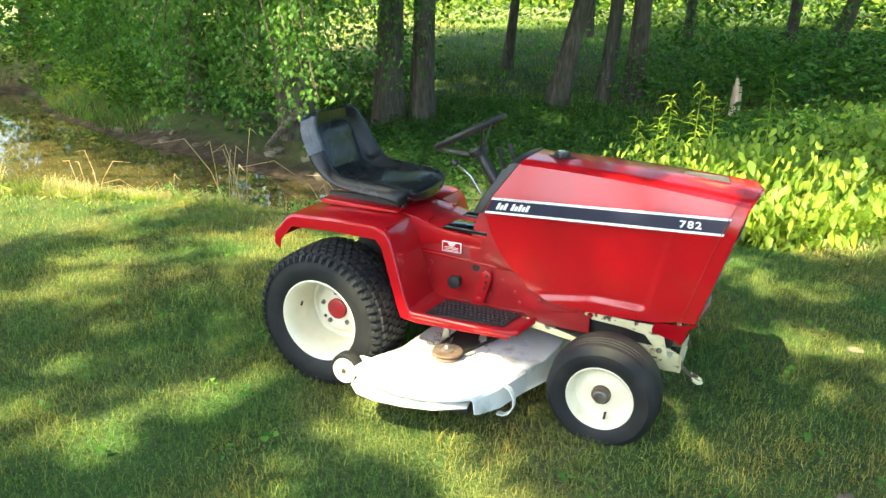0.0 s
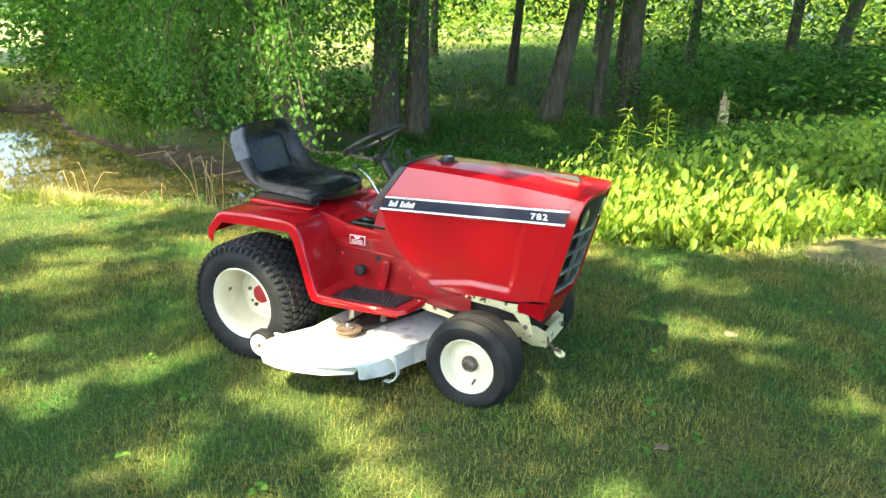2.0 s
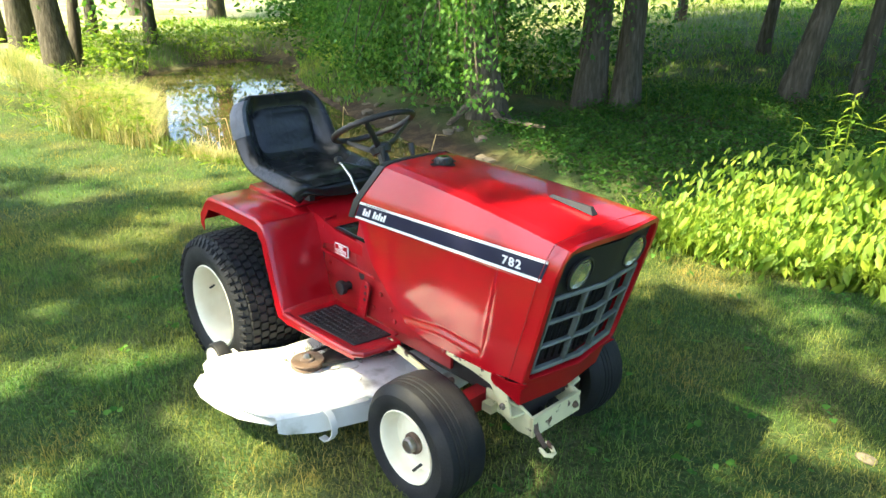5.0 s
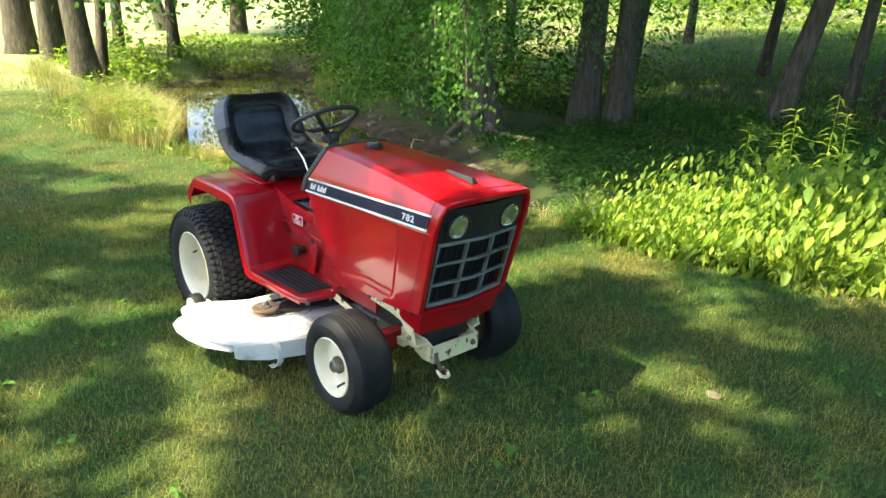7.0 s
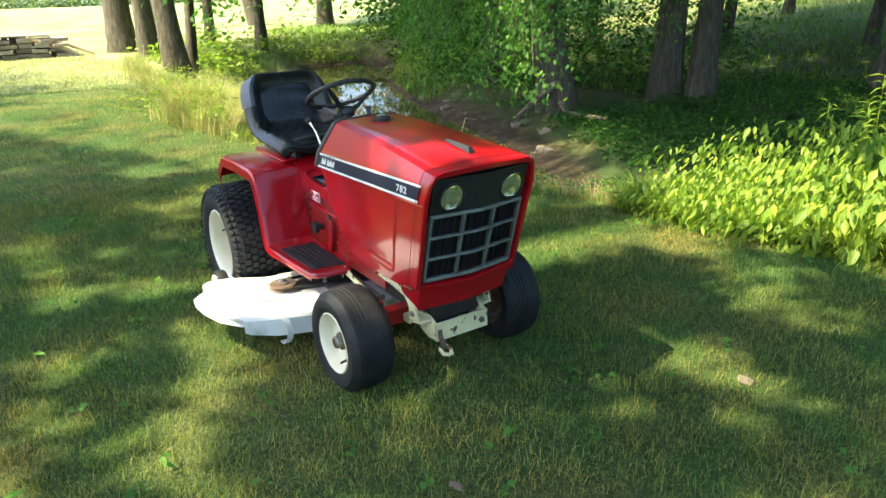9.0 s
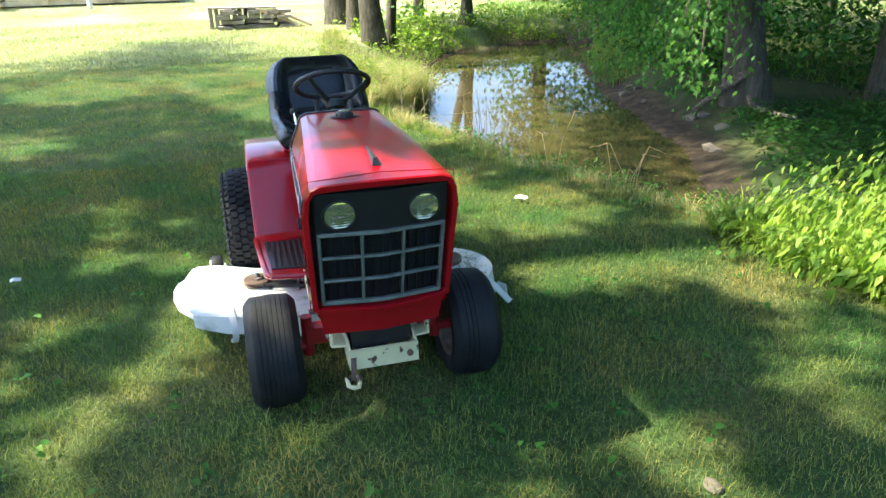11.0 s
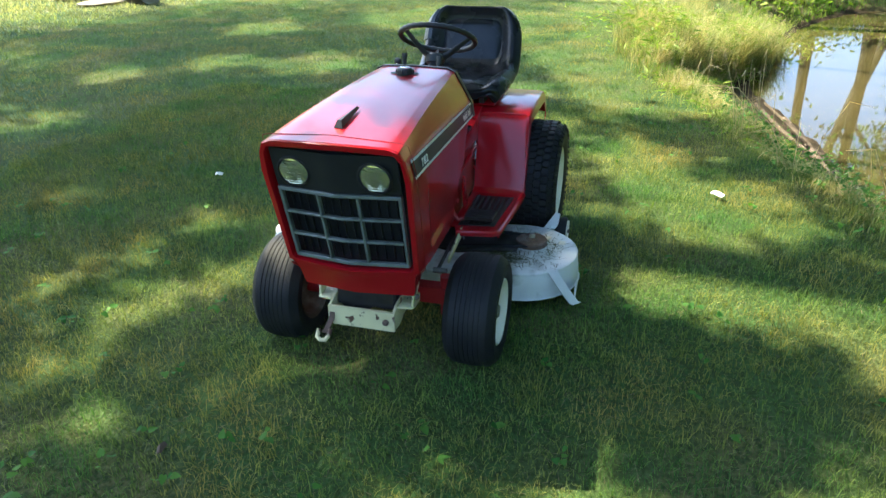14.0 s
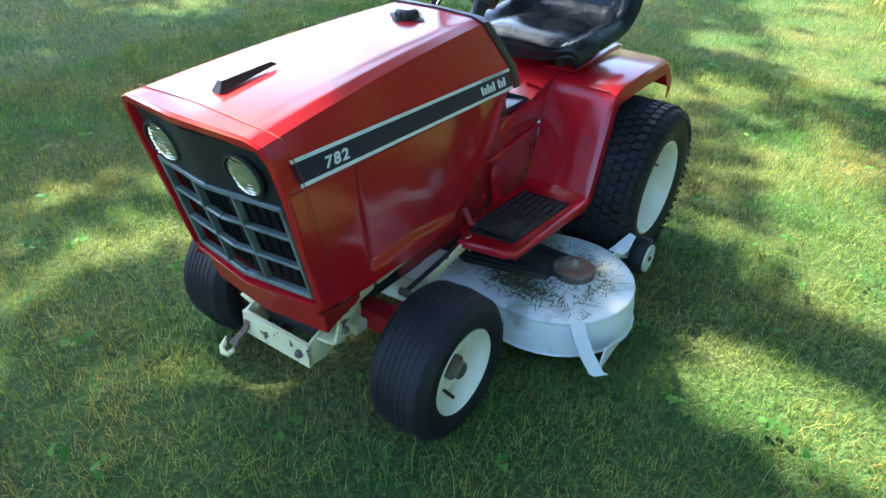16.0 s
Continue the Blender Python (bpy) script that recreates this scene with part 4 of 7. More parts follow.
for s in (-1, 1):
    guard = part("fender", fender(s), RED, tractor, "red fender flowing into the footrest", 28)
    part("fender_crease", tube([(0.233, s * 0.17, 0.671), (0.237, s * 0.27, 0.671), (0.232, s * 0.352, 0.670)], 0.004, 8), RED, guard)
    part("footrest_front", plate([(0.745, s * 0.165), (0.797, s * 0.185), (0.768, s * 0.328), (0.745, s * 0.344)], "z", 0.322, 0.345, 0.004), RED, guard)
    part("footrest_edge", tube([(0.358, s * 0.372, 0.345), (0.60, s * 0.355, 0.334), (0.750, s * 0.343, 0.333), (0.772, s * 0.325, 0.334), (0.800, s * 0.186, 0.336)], 0.013, 10), RED, guard)
    mat_pts = [(0.415, s * 0.180), (0.745, s * 0.180), (0.722, s * 0.322), (0.402, s * 0.342)]
    pad = part("foot_pad", plate(mat_pts, "z", 0.344, 0.3495, 0.001), BLACK, guard, "black studded foot pad")
    studs = bmesh.new()
    for i in range(17):
        for j in range(7):
            x, y = 0.424 + 0.0185 * i + (0.009 if j % 2 else 0), 0.191 + 0.0225 * j
            if y < 0.334 - 0.06 * (x - 0.40) and x < 0.736 - 0.16 * (y - 0.180):
                lathe([(0.0072, 0.0), (0.006, 0.004), (0.0, 0.005)], (x, s * y, 0.349), axis="z", segs=6, bm=studs)
    part("studs", studs, BLACK, pad)
    part("seat_mount_side", plate([(-0.16, 0.69), (0.20, 0.69), (0.215, 0.70), (-0.15, 0.712)], "y", *sorted((s * 0.10, s * 0.205)), 0.004), RED, tractor)
    frame_side = [(0.285, 0.335), (0.285, 0.575), (0.34, 0.600), (0.52, 0.600), (0.575, 0.575), (0.66, 0.545), (0.80, 0.455), (0.95, 0.410), (0.95, 0.375), (0.80, 0.345)]
    panel = part("frame_side", plate(frame_side, "y", *sorted((s * 0.128, s * 0.140)), 0.004), RED_DULL, tractor, "red side frame with bolts")
    part("frame_rib", plate([(0.285, 0.526), (0.62, 0.506), (0.62, 0.516), (0.285, 0.540)], "y", *sorted((s * 0.138, s * 0.154)), 0.003), RED, panel)
    for bx, bz in ((0.33, 0.485), (0.315, 0.44), (0.60, 0.39), (0.70, 0.415), (0.72, 0.375), (0.645, 0.455), (0.80, 0.40)):
        part("bolt", lathe([(0.009, s * 0.138), (0.009, s * 0.146), (0.0, s * 0.150)], (bx, 0, bz), segs=6), RED_DULL, panel)
    part("pivot_plate", plate([(0.522, 0.342), (0.574, 0.344), (0.606, 0.468), (0.600, 0.488), (0.582, 0.494), (0.566, 0.484)], "y", *sorted((s * 0.158, s * 0.166)), 0.003), RED, panel, "red linkage plate")
    for bx, bz in ((0.588, 0.474), (0.583, 0.446), (0.578, 0.420)):
        part("plate_hole", lathe([(0.0065, s * 0.1655), (0.0065, s * 0.1672), (0.0, s * 0.1672)], (bx, 0, bz), segs=12), RECESS_SHADE, panel)
    part("plate_pin", lathe([(0.014, s * 0.1655), (0.014, s * 0.1685), (0.011, s * 0.1695), (0.0, s * 0.1695)], (0.556, 0, 0.366), segs=16), RED, panel)
pedal = part("brake_pedal", box(0.655, 0.745, 0.205, 0.318, 0.372, 0.386, 0.005), BLACK, tractor, "flat black rubber brake pedal")
for k in range(5):
    part("pedal_rib", box(0.662 + 0.016 * k, 0.670 + 0.016 * k, 0.210, 0.313, 0.3855, 0.390, 0.001), BLACK, pedal)
part("pedal_arm", tube([(0.70, 0.215, 0.372), (0.715, 0.172, 0.356), (0.72, 0.145, 0.40)], 0.010, 8), RED_DULL, tractor)
part("side_knob", lathe([(0.016, -0.14), (0.016, -0.165), (0.027, -0.168), (0.029, -0.176), (0.027, -0.188), (0.014, -0.191), (0.0, -0.191)], (0.452, 0, 0.430), segs=9), BLACK, tractor, "black round knob")
part("side_hole", lathe([(0.016, -0.1395), (0.016, -0.1412), (0.0, -0.1412)], (0.530, 0, 0.492), segs=18), RECESS_SHADE, tractor)
decal = part("caution_decal", box(0.385, 0.468, -0.1545, -0.1505, 0.546, 0.588, 0.0), WHITE_TAPE, tractor, "small white-framed caution decal")
part("decal_field", box(0.388, 0.465, -0.1552, -0.1544, 0.549, 0.585, 0.0), RED, decal)
for k, (w, h) in enumerate(((0.030, 0.005), (0.022, 0.004), (0.062, 0.0022), (0.064, 0.0022), (0.060, 0.0022))):
    part("text_bar", box(0.4265 - w / 2, 0.4265 + w / 2, -0.1558, -0.1551, 0.578 - 0.0065 * k, 0.578 - 0.0065 * k + h, 0.0), WHITE_TAPE, decal)
tunnel = [[(x, y, z + 0.012 * (1 - (y / 0.15) ** 2)) for y in np.linspace(-0.150, 0.150, 11)] for x, z in ((-0.20, 0.66), (-0.19, 0.682), (0.19, 0.686), (0.215, 0.672), (0.29, 0.662), (0.33, 0.650), (0.38, 0.636), (0.47, 0.628), (0.55, 0.618))]
part("tunnel_cover", sheet(tunnel, 0.004), RED, tractor, "red transmission cover", 25)
for s in (-1, 1):
    part("tunnel_side", plate([(0.19, 0.36), (0.30, 0.56), (0.38, 0.575), (0.55, 0.575), (0.55, 0.618), (0.38, 0.636), (0.30, 0.660), (0.19, 0.686)], "y", *sorted((s * 0.145, s * 0.1495)), 0.002), RED, tractor)
    part("tunnel_rib", tube([(0.31, s * 0.146, 0.625), (0.315, s * 0.143, 0.662), (0.318, s * 0.10, 0.668)], 0.006, 8), RED, tractor)
    part("dash_window", plate([(0.375, 0.640), (0.400, 0.6535), (0.575, 0.6475), (0.575, 0.630)], "y", *sorted((s * 0.040, s * 0.149)), 0.003), GLOSS_BLACK, tractor, "glossy black cover beside the steering column")

# --- seat: one moulded pan with raised rims and a padded back ---
SY = 0.010
seat_base = part("seat_plate", box(-0.185, 0.165, SY - 0.19, SY + 0.19, 0.693, 0.699, 0.002), RED, tractor, "red seat plate")
part("seat_spring", plate([(-0.12, 0.699), (0.15, 0.699), (0.18, 0.730), (-0.06, 0.730)], "y", SY - 0.105, SY + 0.105, 0.006), BLACK, tractor, "black seat suspension")
for s in (-1, 1):
    part("seat_rail", box(-0.16, 0.20, SY + s * 0.135 - 0.012, SY + s * 0.135 + 0.012, 0.699, 0.728, 0.003), BLACK, tractor, "black slotted seat rail")
# along the seat from its front lip to the top of its back: x, z, half width, height of the side bolster
SEAT = [(0.250, 0.738, 0.190, 0.004), (0.262, 0.755, 0.212, 0.008), (0.246, 0.775, 0.230, 0.012), (0.180, 0.784, 0.240, 0.022), (0.060, 0.776, 0.246, 0.034), (-0.040, 0.772, 0.250, 0.048), (-0.120, 0.786, 0.250, 0.062), (-0.176, 0.824, 0.248, 0.072),
        (-0.204, 0.885, 0.244, 0.066), (-0.221, 0.945, 0.240, 0.058), (-0.236, 0.992, 0.226, 0.050), (-0.247, 1.025, 0.200, 0.046), (-0.255, 1.044, 0.172, 0.042), (-0.270, 1.050, 0.158, 0.020), (-0.286, 1.034, 0.148, 0.004)]
PROFILE = [(x, z) for x, z, half, lift in SEAT]


def seat_rows():
    rows = []
    for i, (x, z) in enumerate(PROFILE):
        t = i / (len(PROFILE) - 1)
        half, lift = SEAT[i][2:]
        n = (Vector((0.25, 0, 1)) if t < 0.4 else Vector((1, 0, 0.45))).normalized()
        row = []
        for k in range(-14, 15):
            s = k / 14
            bolster = max(float(smooth(0.56, 0.80, abs(s))), 0.85 * float(smooth(0.76, 0.86, t)))
            roll = 0.055 * float(smooth(0.86, 1.02, abs(s))) + 0.030 * float(smooth(0.93, 1.0, t))
            front = 0.045 * abs(s) ** 3 * float(smooth(0.22, 0.02, t))
            p = Vector((x - front, SY + half * s, z)) + n * (max(lift, 0.046 * float(smooth(0.80, 0.86, t))) * bolster - roll)
            row.append(tuple(p))
        rows.append(row)
    return rows


rows = seat_rows()
seat_bm = sheet(rows)
back_rows = []
for i, row in enumerate(rows):
    t = i / (len(rows) - 1)
    n = (Vector((0.12, 0, 1)) if t < 0.4 else Vector((1, 0, 0.45))).normalized()
    deep = np.interp(t, [0, 0.08, 0.4, 0.55, 0.9, 1], [0.030, 0.055, 0.060, 0.090, 0.070, 0.030])
    back_rows.append([tuple(Vector(p) - n * deep * (0.25 + 0.75 * (1 - abs(k - 14) / 14))) for k, p in enumerate(row)])
loop = [list(r) + list(b[::-1]) for r, b in zip(rows, back_rows)]
shell = sheet(loop, wrap=True)
for end in (loop[0], loop[-1]):
    k = len(rows[0])
    a, b = end[:k], end[k:][::-1]
    sheet([a, b], bm=shell)
seat_bm.free()
bmesh.ops.remove_doubles(shell, verts=shell.verts, dist=0.0002)
for _ in range(2):
    bmesh.ops.smooth_vert(shell, verts=shell.verts, factor=0.35, use_axis_x=True, use_axis_y=True, use_axis_z=True)
seat = part("seat", shell, VINYL, tractor, "worn black vinyl bucket seat", 60)
sub = seat.modifiers.new("round", "SUBSURF")
sub.levels = sub.render_levels = 1


def seat_pad(name, t0, t1, w0, w1, lift, label):
    """A cushion laid on the seat between two stations of its profile."""
    ts = np.linspace(t0, t1, 9)
    px, pz = [p[0] for p in PROFILE], [p[1] for p in PROFILE]
    st = np.linspace(0, 1, len(PROFILE))
    out = []
    for a, t in enumerate(ts):
        v = 1 - abs(2 * a / 8 - 1) ** 6
        row = []
        for k in range(-8, 9):
            s = k / 8
            n = (Vector((0.1, 0, 1)) if t < 0.42 else Vector((1, 0, 0.5))).normalized()
            puff = lift * v * (1 - abs(s) ** 6) + 0.0
            wide = np.interp(t, [t0, t1], [w0, w1]) * (1 - 0.45 * max(0.0, 2 * a / 8 - 1) ** 5 - 0.12 * max(0.0, 1 - 2 * a / 8) ** 5)
            p = Vector((np.interp(t, st, px), SY + s * wide, np.interp(t, st, pz))) + n * (puff - 0.004)
            row.append(tuple(p))
        out.append(row)
    return part(name, sheet(out), VINYL, seat, label, 60)


seat_pad("back_cushion", 0.465, 0.74, 0.165, 0.150, 0.026, "stitched black back cushion")
seat_pad("seat_cushion", 0.14, 0.40, 0.165, 0.165, 0.020, "black seat cushion")
tape_rows = [[tuple(Vector(rows[i][k]) + Vector((-0.001, -0.003, 0.001))) for k in (0, 1, 2, 3)] for i in (8, 9, 10, 11)]
part("tape_patch", sheet(tape_rows, 0.0008), TAPE, seat, "grey repair tape on the torn corner")

# --- mower deck ---
DZ = 0.196
left_arc = [(0.575 + 0.245 * math.cos(radians(a)), 0.400 + 0.245 * math.sin(radians(a))) for a in np.linspace(-8, 196, 18)]
mid_rear = [(0.36, 0.26), (0.335, 0.10), (0.345, -0.08), (0.33, -0.20)]
right_arc = [(0.318, -0.345), (0.815, -0.345)]
front = [(0.865, -0.22), (0.880, -0.06), (0.865, 0.12), (0.84, 0.24)]
outline = left_arc + mid_rear + right_arc + front
deck = part("mower_deck", plate(outline, "z", DZ - 0.012, DZ, 0.010, segments=3), WHITE, tractor, "scuffed white mower deck with grass clippings", 30)
skirt = []
for drop, spread in ((0.0, -0.010), (-0.018, -0.001), (-0.060, 0.006), (-0.104, 0.008), (-0.108, 0.014)):
    row = []
    for x, y in left_arc + mid_rear:
        c = Vector((x - 0.575, y - 0.10, 0)).normalized()
        row.append((x + c.x * spread, y + c.y * spread, DZ - 0.004 + drop))
    skirt.append(row)
part("deck_skirt", sheet(skirt, 0.003), WHITE, deck, "rolled white deck skirt", 40)
skirt = []
for drop, spread in ((0.0, -0.008), (-0.030, 0.0), (-0.075, 0.010), (-0.080, 0.016)):
    skirt.append([(x + spread, y, DZ - 0.004 + drop) for x, y in [(0.815, -0.345)] + front + [left_arc[0]]])
part("deck_front_wall", sheet(skirt, 0.003), WHITE, deck, "white front wall of the deck", 40)
# discharge end: a sheet that slopes outwards, with a lip and a painted dark gap under it
def cover_z(y):
    return DZ + 0.012 * float(smooth(0.36, 0.56, -y)) - 0.010 * float(smooth(0.63, 0.72, -y))


REAR_X = [(0.345, 0.318), (0.46, 0.288), (0.56, 0.258), (0.64, 0.248), (0.71, 0.30)]
FRONT_X = [(0.345, 0.815), (0.52, 0.775), (0.62, 0.735), (0.71, 0.690)]
rows = []
for j in range(15):
    row = []
    for i in range(17):
        u = i / 16
        end = 0.640 + 0.068 * math.sin(math.pi * min(1, 0.08 + u * 0.92)) ** 0.7
        y = 0.338 + (end - 0.338) * j / 14
        x = line_at(REAR_X, y) + (line_at(FRONT_X, y) - line_at(REAR_X, y)) * u
        fold = 0.006 * math.exp(-((j - 11.5) / 0.7) ** 2) * float(smooth(0.1, 0.3, u))
        row.append((x, -y, cover_z(-y) + fold + 0.004 * math.sin(7 * x + 9 * y)))
    rows.append(row)
part("discharge_cover", sheet(rows, 0.004), WHITE, deck, "bent white discharge cover", 25)
wall_pts = [(0.815, -0.340), (0.775, -0.52), (0.735, -0.62), (0.726, -0.642)]
rows = [[(x + 0.001, y, cover_z(y) - 0.001) for x, y in wall_pts], [(x + 0.010, y, cover_z(y) - 0.010) for x, y in wall_pts], [(x + 0.016, y, (0.112, 0.125, 0.142, 0.152)[k]) for k, (x, y) in enumerate(wall_pts)]]
part("cover_front", sheet(rows, 0.003), WHITE, deck, "white front wall of the discharge cover", 25)
lip = [(0.262, -0.60), (0.268, -0.68), (0.32, -0.728), (0.40, -0.742), (0.50, -0.735), (0.61, -0.708), (0.715, -0.645), (0.70, -0.56), (0.40, -0.55)]
part("discharge_lip", plate(lip, "z", 0.168, 0.173, 0.0015), WHITE, deck, "white discharge chute lip")
# near-black block added to stand for the shade under the cover
part("chute_shade", box(0.33, 0.70, -0.60, -0.36, 0.115, 0.160, 0.004), RECESS_SHADE, deck)
strap = [(0.700, -0.505, 0.210), (0.740, -0.503, 0.218), (0.785, -0.498, 0.214), (0.818, -0.492, 0.194), (0.834, -0.488, 0.160), (0.834, -0.490, 0.125), (0.820, -0.496, 0.100), (0.800, -0.500, 0.088), (0.775, -0.502, 0.090)]
part("strap", sheet([[(x, y - 0.012, z) for x, y, z in strap], [(x, y + 0.012, z) for x, y, z in strap]], 0.004), WHITE, deck, "bent white steel strap")
strap = [(0.735, 0.540, 0.199), (0.755, 0.566, 0.194), (0.778, 0.592, 0.170), (0.790, 0.625, 0.130), (0.792, 0.660, 0.088), (0.782, 0.672, 0.080)]
part("strap_gusset", plate([(0.785, 0.080), (0.755, 0.150), (0.650, 0.118), (0.640, 0.100)], "y", 0.655, 0.659, 0.001), WHITE, deck, "triangular white steel gusset")
part("strap", sheet([[(x + 0.016, y - 0.014, z) for x, y, z in strap], [(x - 0.016, y + 0.014, z) for x, y, z in strap]], 0.004), WHITE, deck, "bent white steel strap")
for px, py, r in ((0.555, 0.450, 0.062), (0.52, -0.385, 0.058)):
    pulley = part("pulley", lathe([(r, 0.0), (r + 0.003, 0.003), (r * 0.93, 0.009), (r * 0.93, 0.014), (r + 0.003, 0.020), (r, 0.024), (r * 0.45, 0.022), (r * 0.40, 0.030), (0.018, 0.032), (0.0, 0.032)], (px, py, DZ + 0.012), axis="z", segs=36), RUST, deck, "rusty belt pulley")
    part("nut", lathe([(0.014, 0.0), (0.014, 0.010), (0.008, 0.018), (0.0, 0.018)], (px, py, DZ + 0.042), axis="z", segs=6), STEEL, pulley)
    part("spindle_base", lathe([(0.075, 0.0), (0.060, 0.010), (0.04, 0.014), (0.0, 0.014)], (px, py, DZ - 0.002), axis="z", segs=24), WHITE, deck)
part("belt_cover", plate([(0.50, 0.395), (0.47, 0.16), (0.43, -0.05), (0.50, -0.32), (0.56, -0.34), (0.64, -0.05), (0.70, 0.15), (0.63, 0.40)], "z", DZ + 0.001, DZ + 0.022, 0.006), IRON, deck, "dark belt cover")
for a, b in (((0.610, 0.440), (0.72, 0.02)), ((0.500, 0.440), (0.50, 0.02)), ((0.575, -0.36), (0.72, 0.0)), ((0.465, -0.36), (0.50, 0.0))):
    part("belt", tube([(*a, DZ + 0.026), (*b, DZ + 0.03)], 0.007, 6), TYRE, deck)
for px, py in ((0.46, -0.27), (0.60, -0.22), (0.48, 0.30)):
    part("lift_stud", plate([(px - 0.022, DZ), (px + 0.022, DZ), (px + 0.012, DZ + 0.085), (px - 0.004, DZ + 0.085)], "y", py - 0.004, py + 0.004, 0.002), STEEL, deck)
for s, gx0, gy0 in ((-1, 0.180, -0.560), (1, 0.185, 0.535)):
    gz0 = 0.160 if s < 0 else 0.120
    gw = part("gauge_wheel", lathe([(0.020, -0.024), (0.060, -0.024), (0.064, -0.018), (0.065, 0.0), (0.064, 0.018), (0.060, 0.024), (0.020, 0.024)], (gx0, gy0, gz0), segs=32), TYRE, deck, "small black gauge wheel")
    part("gauge_hub", lathe([(0.049, s * 0.023), (0.049, s * 0.031), (0.042, s * 0.028), (0.012, s * 0.028), (0.0, s * 0.029)], (gx0, gy0, gz0), segs=28), CREAM, gw, "cream hub")
    part("gauge_bolt", lathe([(0.009, s * 0.027), (0.009, s * 0.036), (0.0, s * 0.038)], (gx0, gy0, gz0), segs=6), RUST, gw)
    part("gauge_arm", plate([(gx0 - 0.012, gz0 - 0.015), (gx0 + 0.02, gz0 - 0.015), (gx0 + 0.19, DZ - 0.004), (gx0 + 0.19, DZ + 0.006), (gx0 + 0.04, DZ + 0.008), (gx0 - 0.005, gz0 + 0.018)], "y", gy0 - s * 0.036 - 0.003, gy0 - s * 0.036 + 0.003, 0.002), WHITE, deck, "white gauge wheel arm")
part("upturned_tab", sheet([[(0.335, 0.520, 0.192), (0.335, 0.470, 0.192)], [(0.315, 0.530, 0.205), (0.312, 0.482, 0.205)], [(0.285, 0.535, 0.245), (0.280, 0.512, 0.248)]], 0.003), WHITE, deck, "upturned white steel tab")
for px, py, w, h in ((0.455, 0.505, 0.020, 0.013), (0.488, 0.570, 0.018, 0.014)):
    part("label_patch", plate([(px - w, py - h), (px + w, py - h), (px + w, py + h), (px - w, py + h)], "z", DZ + 0.0006, DZ + 0.0016, 0.0002), CREAM, deck, "faded label patch")
# clippings on the deck
rng = np.random.default_rng(5)
v, f = [], []
for i in range(1450):
    px, py = (rng.normal(0.70, 0.03), rng.normal(0.34, 0.05)) if i < 420 else (rng.normal(0.58, 0.10), rng.normal(0.40, 0.12)) if i < 1100 else (rng.normal(0.45, 0.08), rng.normal(-0.33, 0.08))
    if not (0.40 < px < 0.78 and abs(py) < 0.58):
        continue
    a, ln = rng.uniform(0, 6.28), rng.uniform(0.015, 0.05)
    z = DZ + 0.004 + rng.uniform(0, 0.006)
    d = np.array((math.cos(a), math.sin(a), rng.uniform(-0.1, 0.25))) * ln
    w = np.array((-math.sin(a), math.cos(a), 0)) * 0.0017
    k = len(v)
    v += [np.array((px, py, z)) - w, np.array((px, py, z)) + w, np.array((px, py, z)) + d]
    f.append((k, k + 1, k + 2))
clip = new("cut_grass", mesh_from("cut_grass", np.array(v), np.array(f), material("dry_clipping", (0.085, 0.10, 0.04), 0.8, island=0.4)))
clip.parent = deck
clip["kind"] = "stuff"

# ---------- plants ----------
MAPLE_2D = [(0, 0), (0.06, 0.14), (0.34, 0.02), (0.20, 0.24), (0.50, 0.56), (0.22, 0.44), (0.24, 0.68), (0.10, 0.60), (0.0, 1.05)]
MAPLE_2D = [(0.74 * x, y) for x, y in MAPLE_2D]
MAPLE_2D = MAPLE_2D + [(-x, y) for x, y in MAPLE_2D[-2:0:-1]]


def fan(outline, fold=0.0, droop=0.0):
    """A leaf as a fan of triangles about its middle, folded along its rib."""
    mid = (0, 0.38, 0.0)
    pts = [(x, y, fold * abs(x) - droop * y * y) for x, y in outline]
    verts = np.array(pts + [(mid[0], mid[1], -droop * mid[1] ** 2 - 0.02)])
    k = len(pts)
    return verts, np.array([(i, (i + 1) % k, k) for i in range(k)])


LEAF_MAPLE = fan(MAPLE_2D, 0.12, 0.18)
LEAF_OVAL = (np.array([(0, 0, 0), (0.22, 0.35, 0.06), (0.16, 0.72, 0.0), (0, 1, -0.14), (-0.16, 0.72, 0.0), (-0.22, 0.35, 0.06), (0, 0.45, -0.03)]), np.array([(0, 1, 6), (1, 2, 6), (2, 3, 6), (3, 4, 6), (4, 5, 6), (5, 0, 6)]))
LEAF_HEART = fan([(0, 0.06), (0.16, -0.06), (0.36, 0.05), (0.42, 0.30), (0.30, 0.62), (0, 1.0), (-0.30, 0.62), (-0.42, 0.30), (-0.36, 0.05), (-0.16, -0.06)], 0.16, 0.22)
LEAF_PLAIN = (np.array([(0, 0, 0), (0.30, 0.5, 0.05), (0, 1, -0.08), (-0.30, 0.5, 0.05)]), np.array([(0, 1, 2), (0, 2, 3)]))
LEAF_LANCE = (np.array([(0, 0, 0), (0.09, 0.35, 0.02), (0, 1, -0.30), (-0.09, 0.35, 0.02), (0, 0.4, -0.04)]), np.array([(0, 1, 4), (1, 2, 4), (2, 3, 4), (3, 0, 4)]))


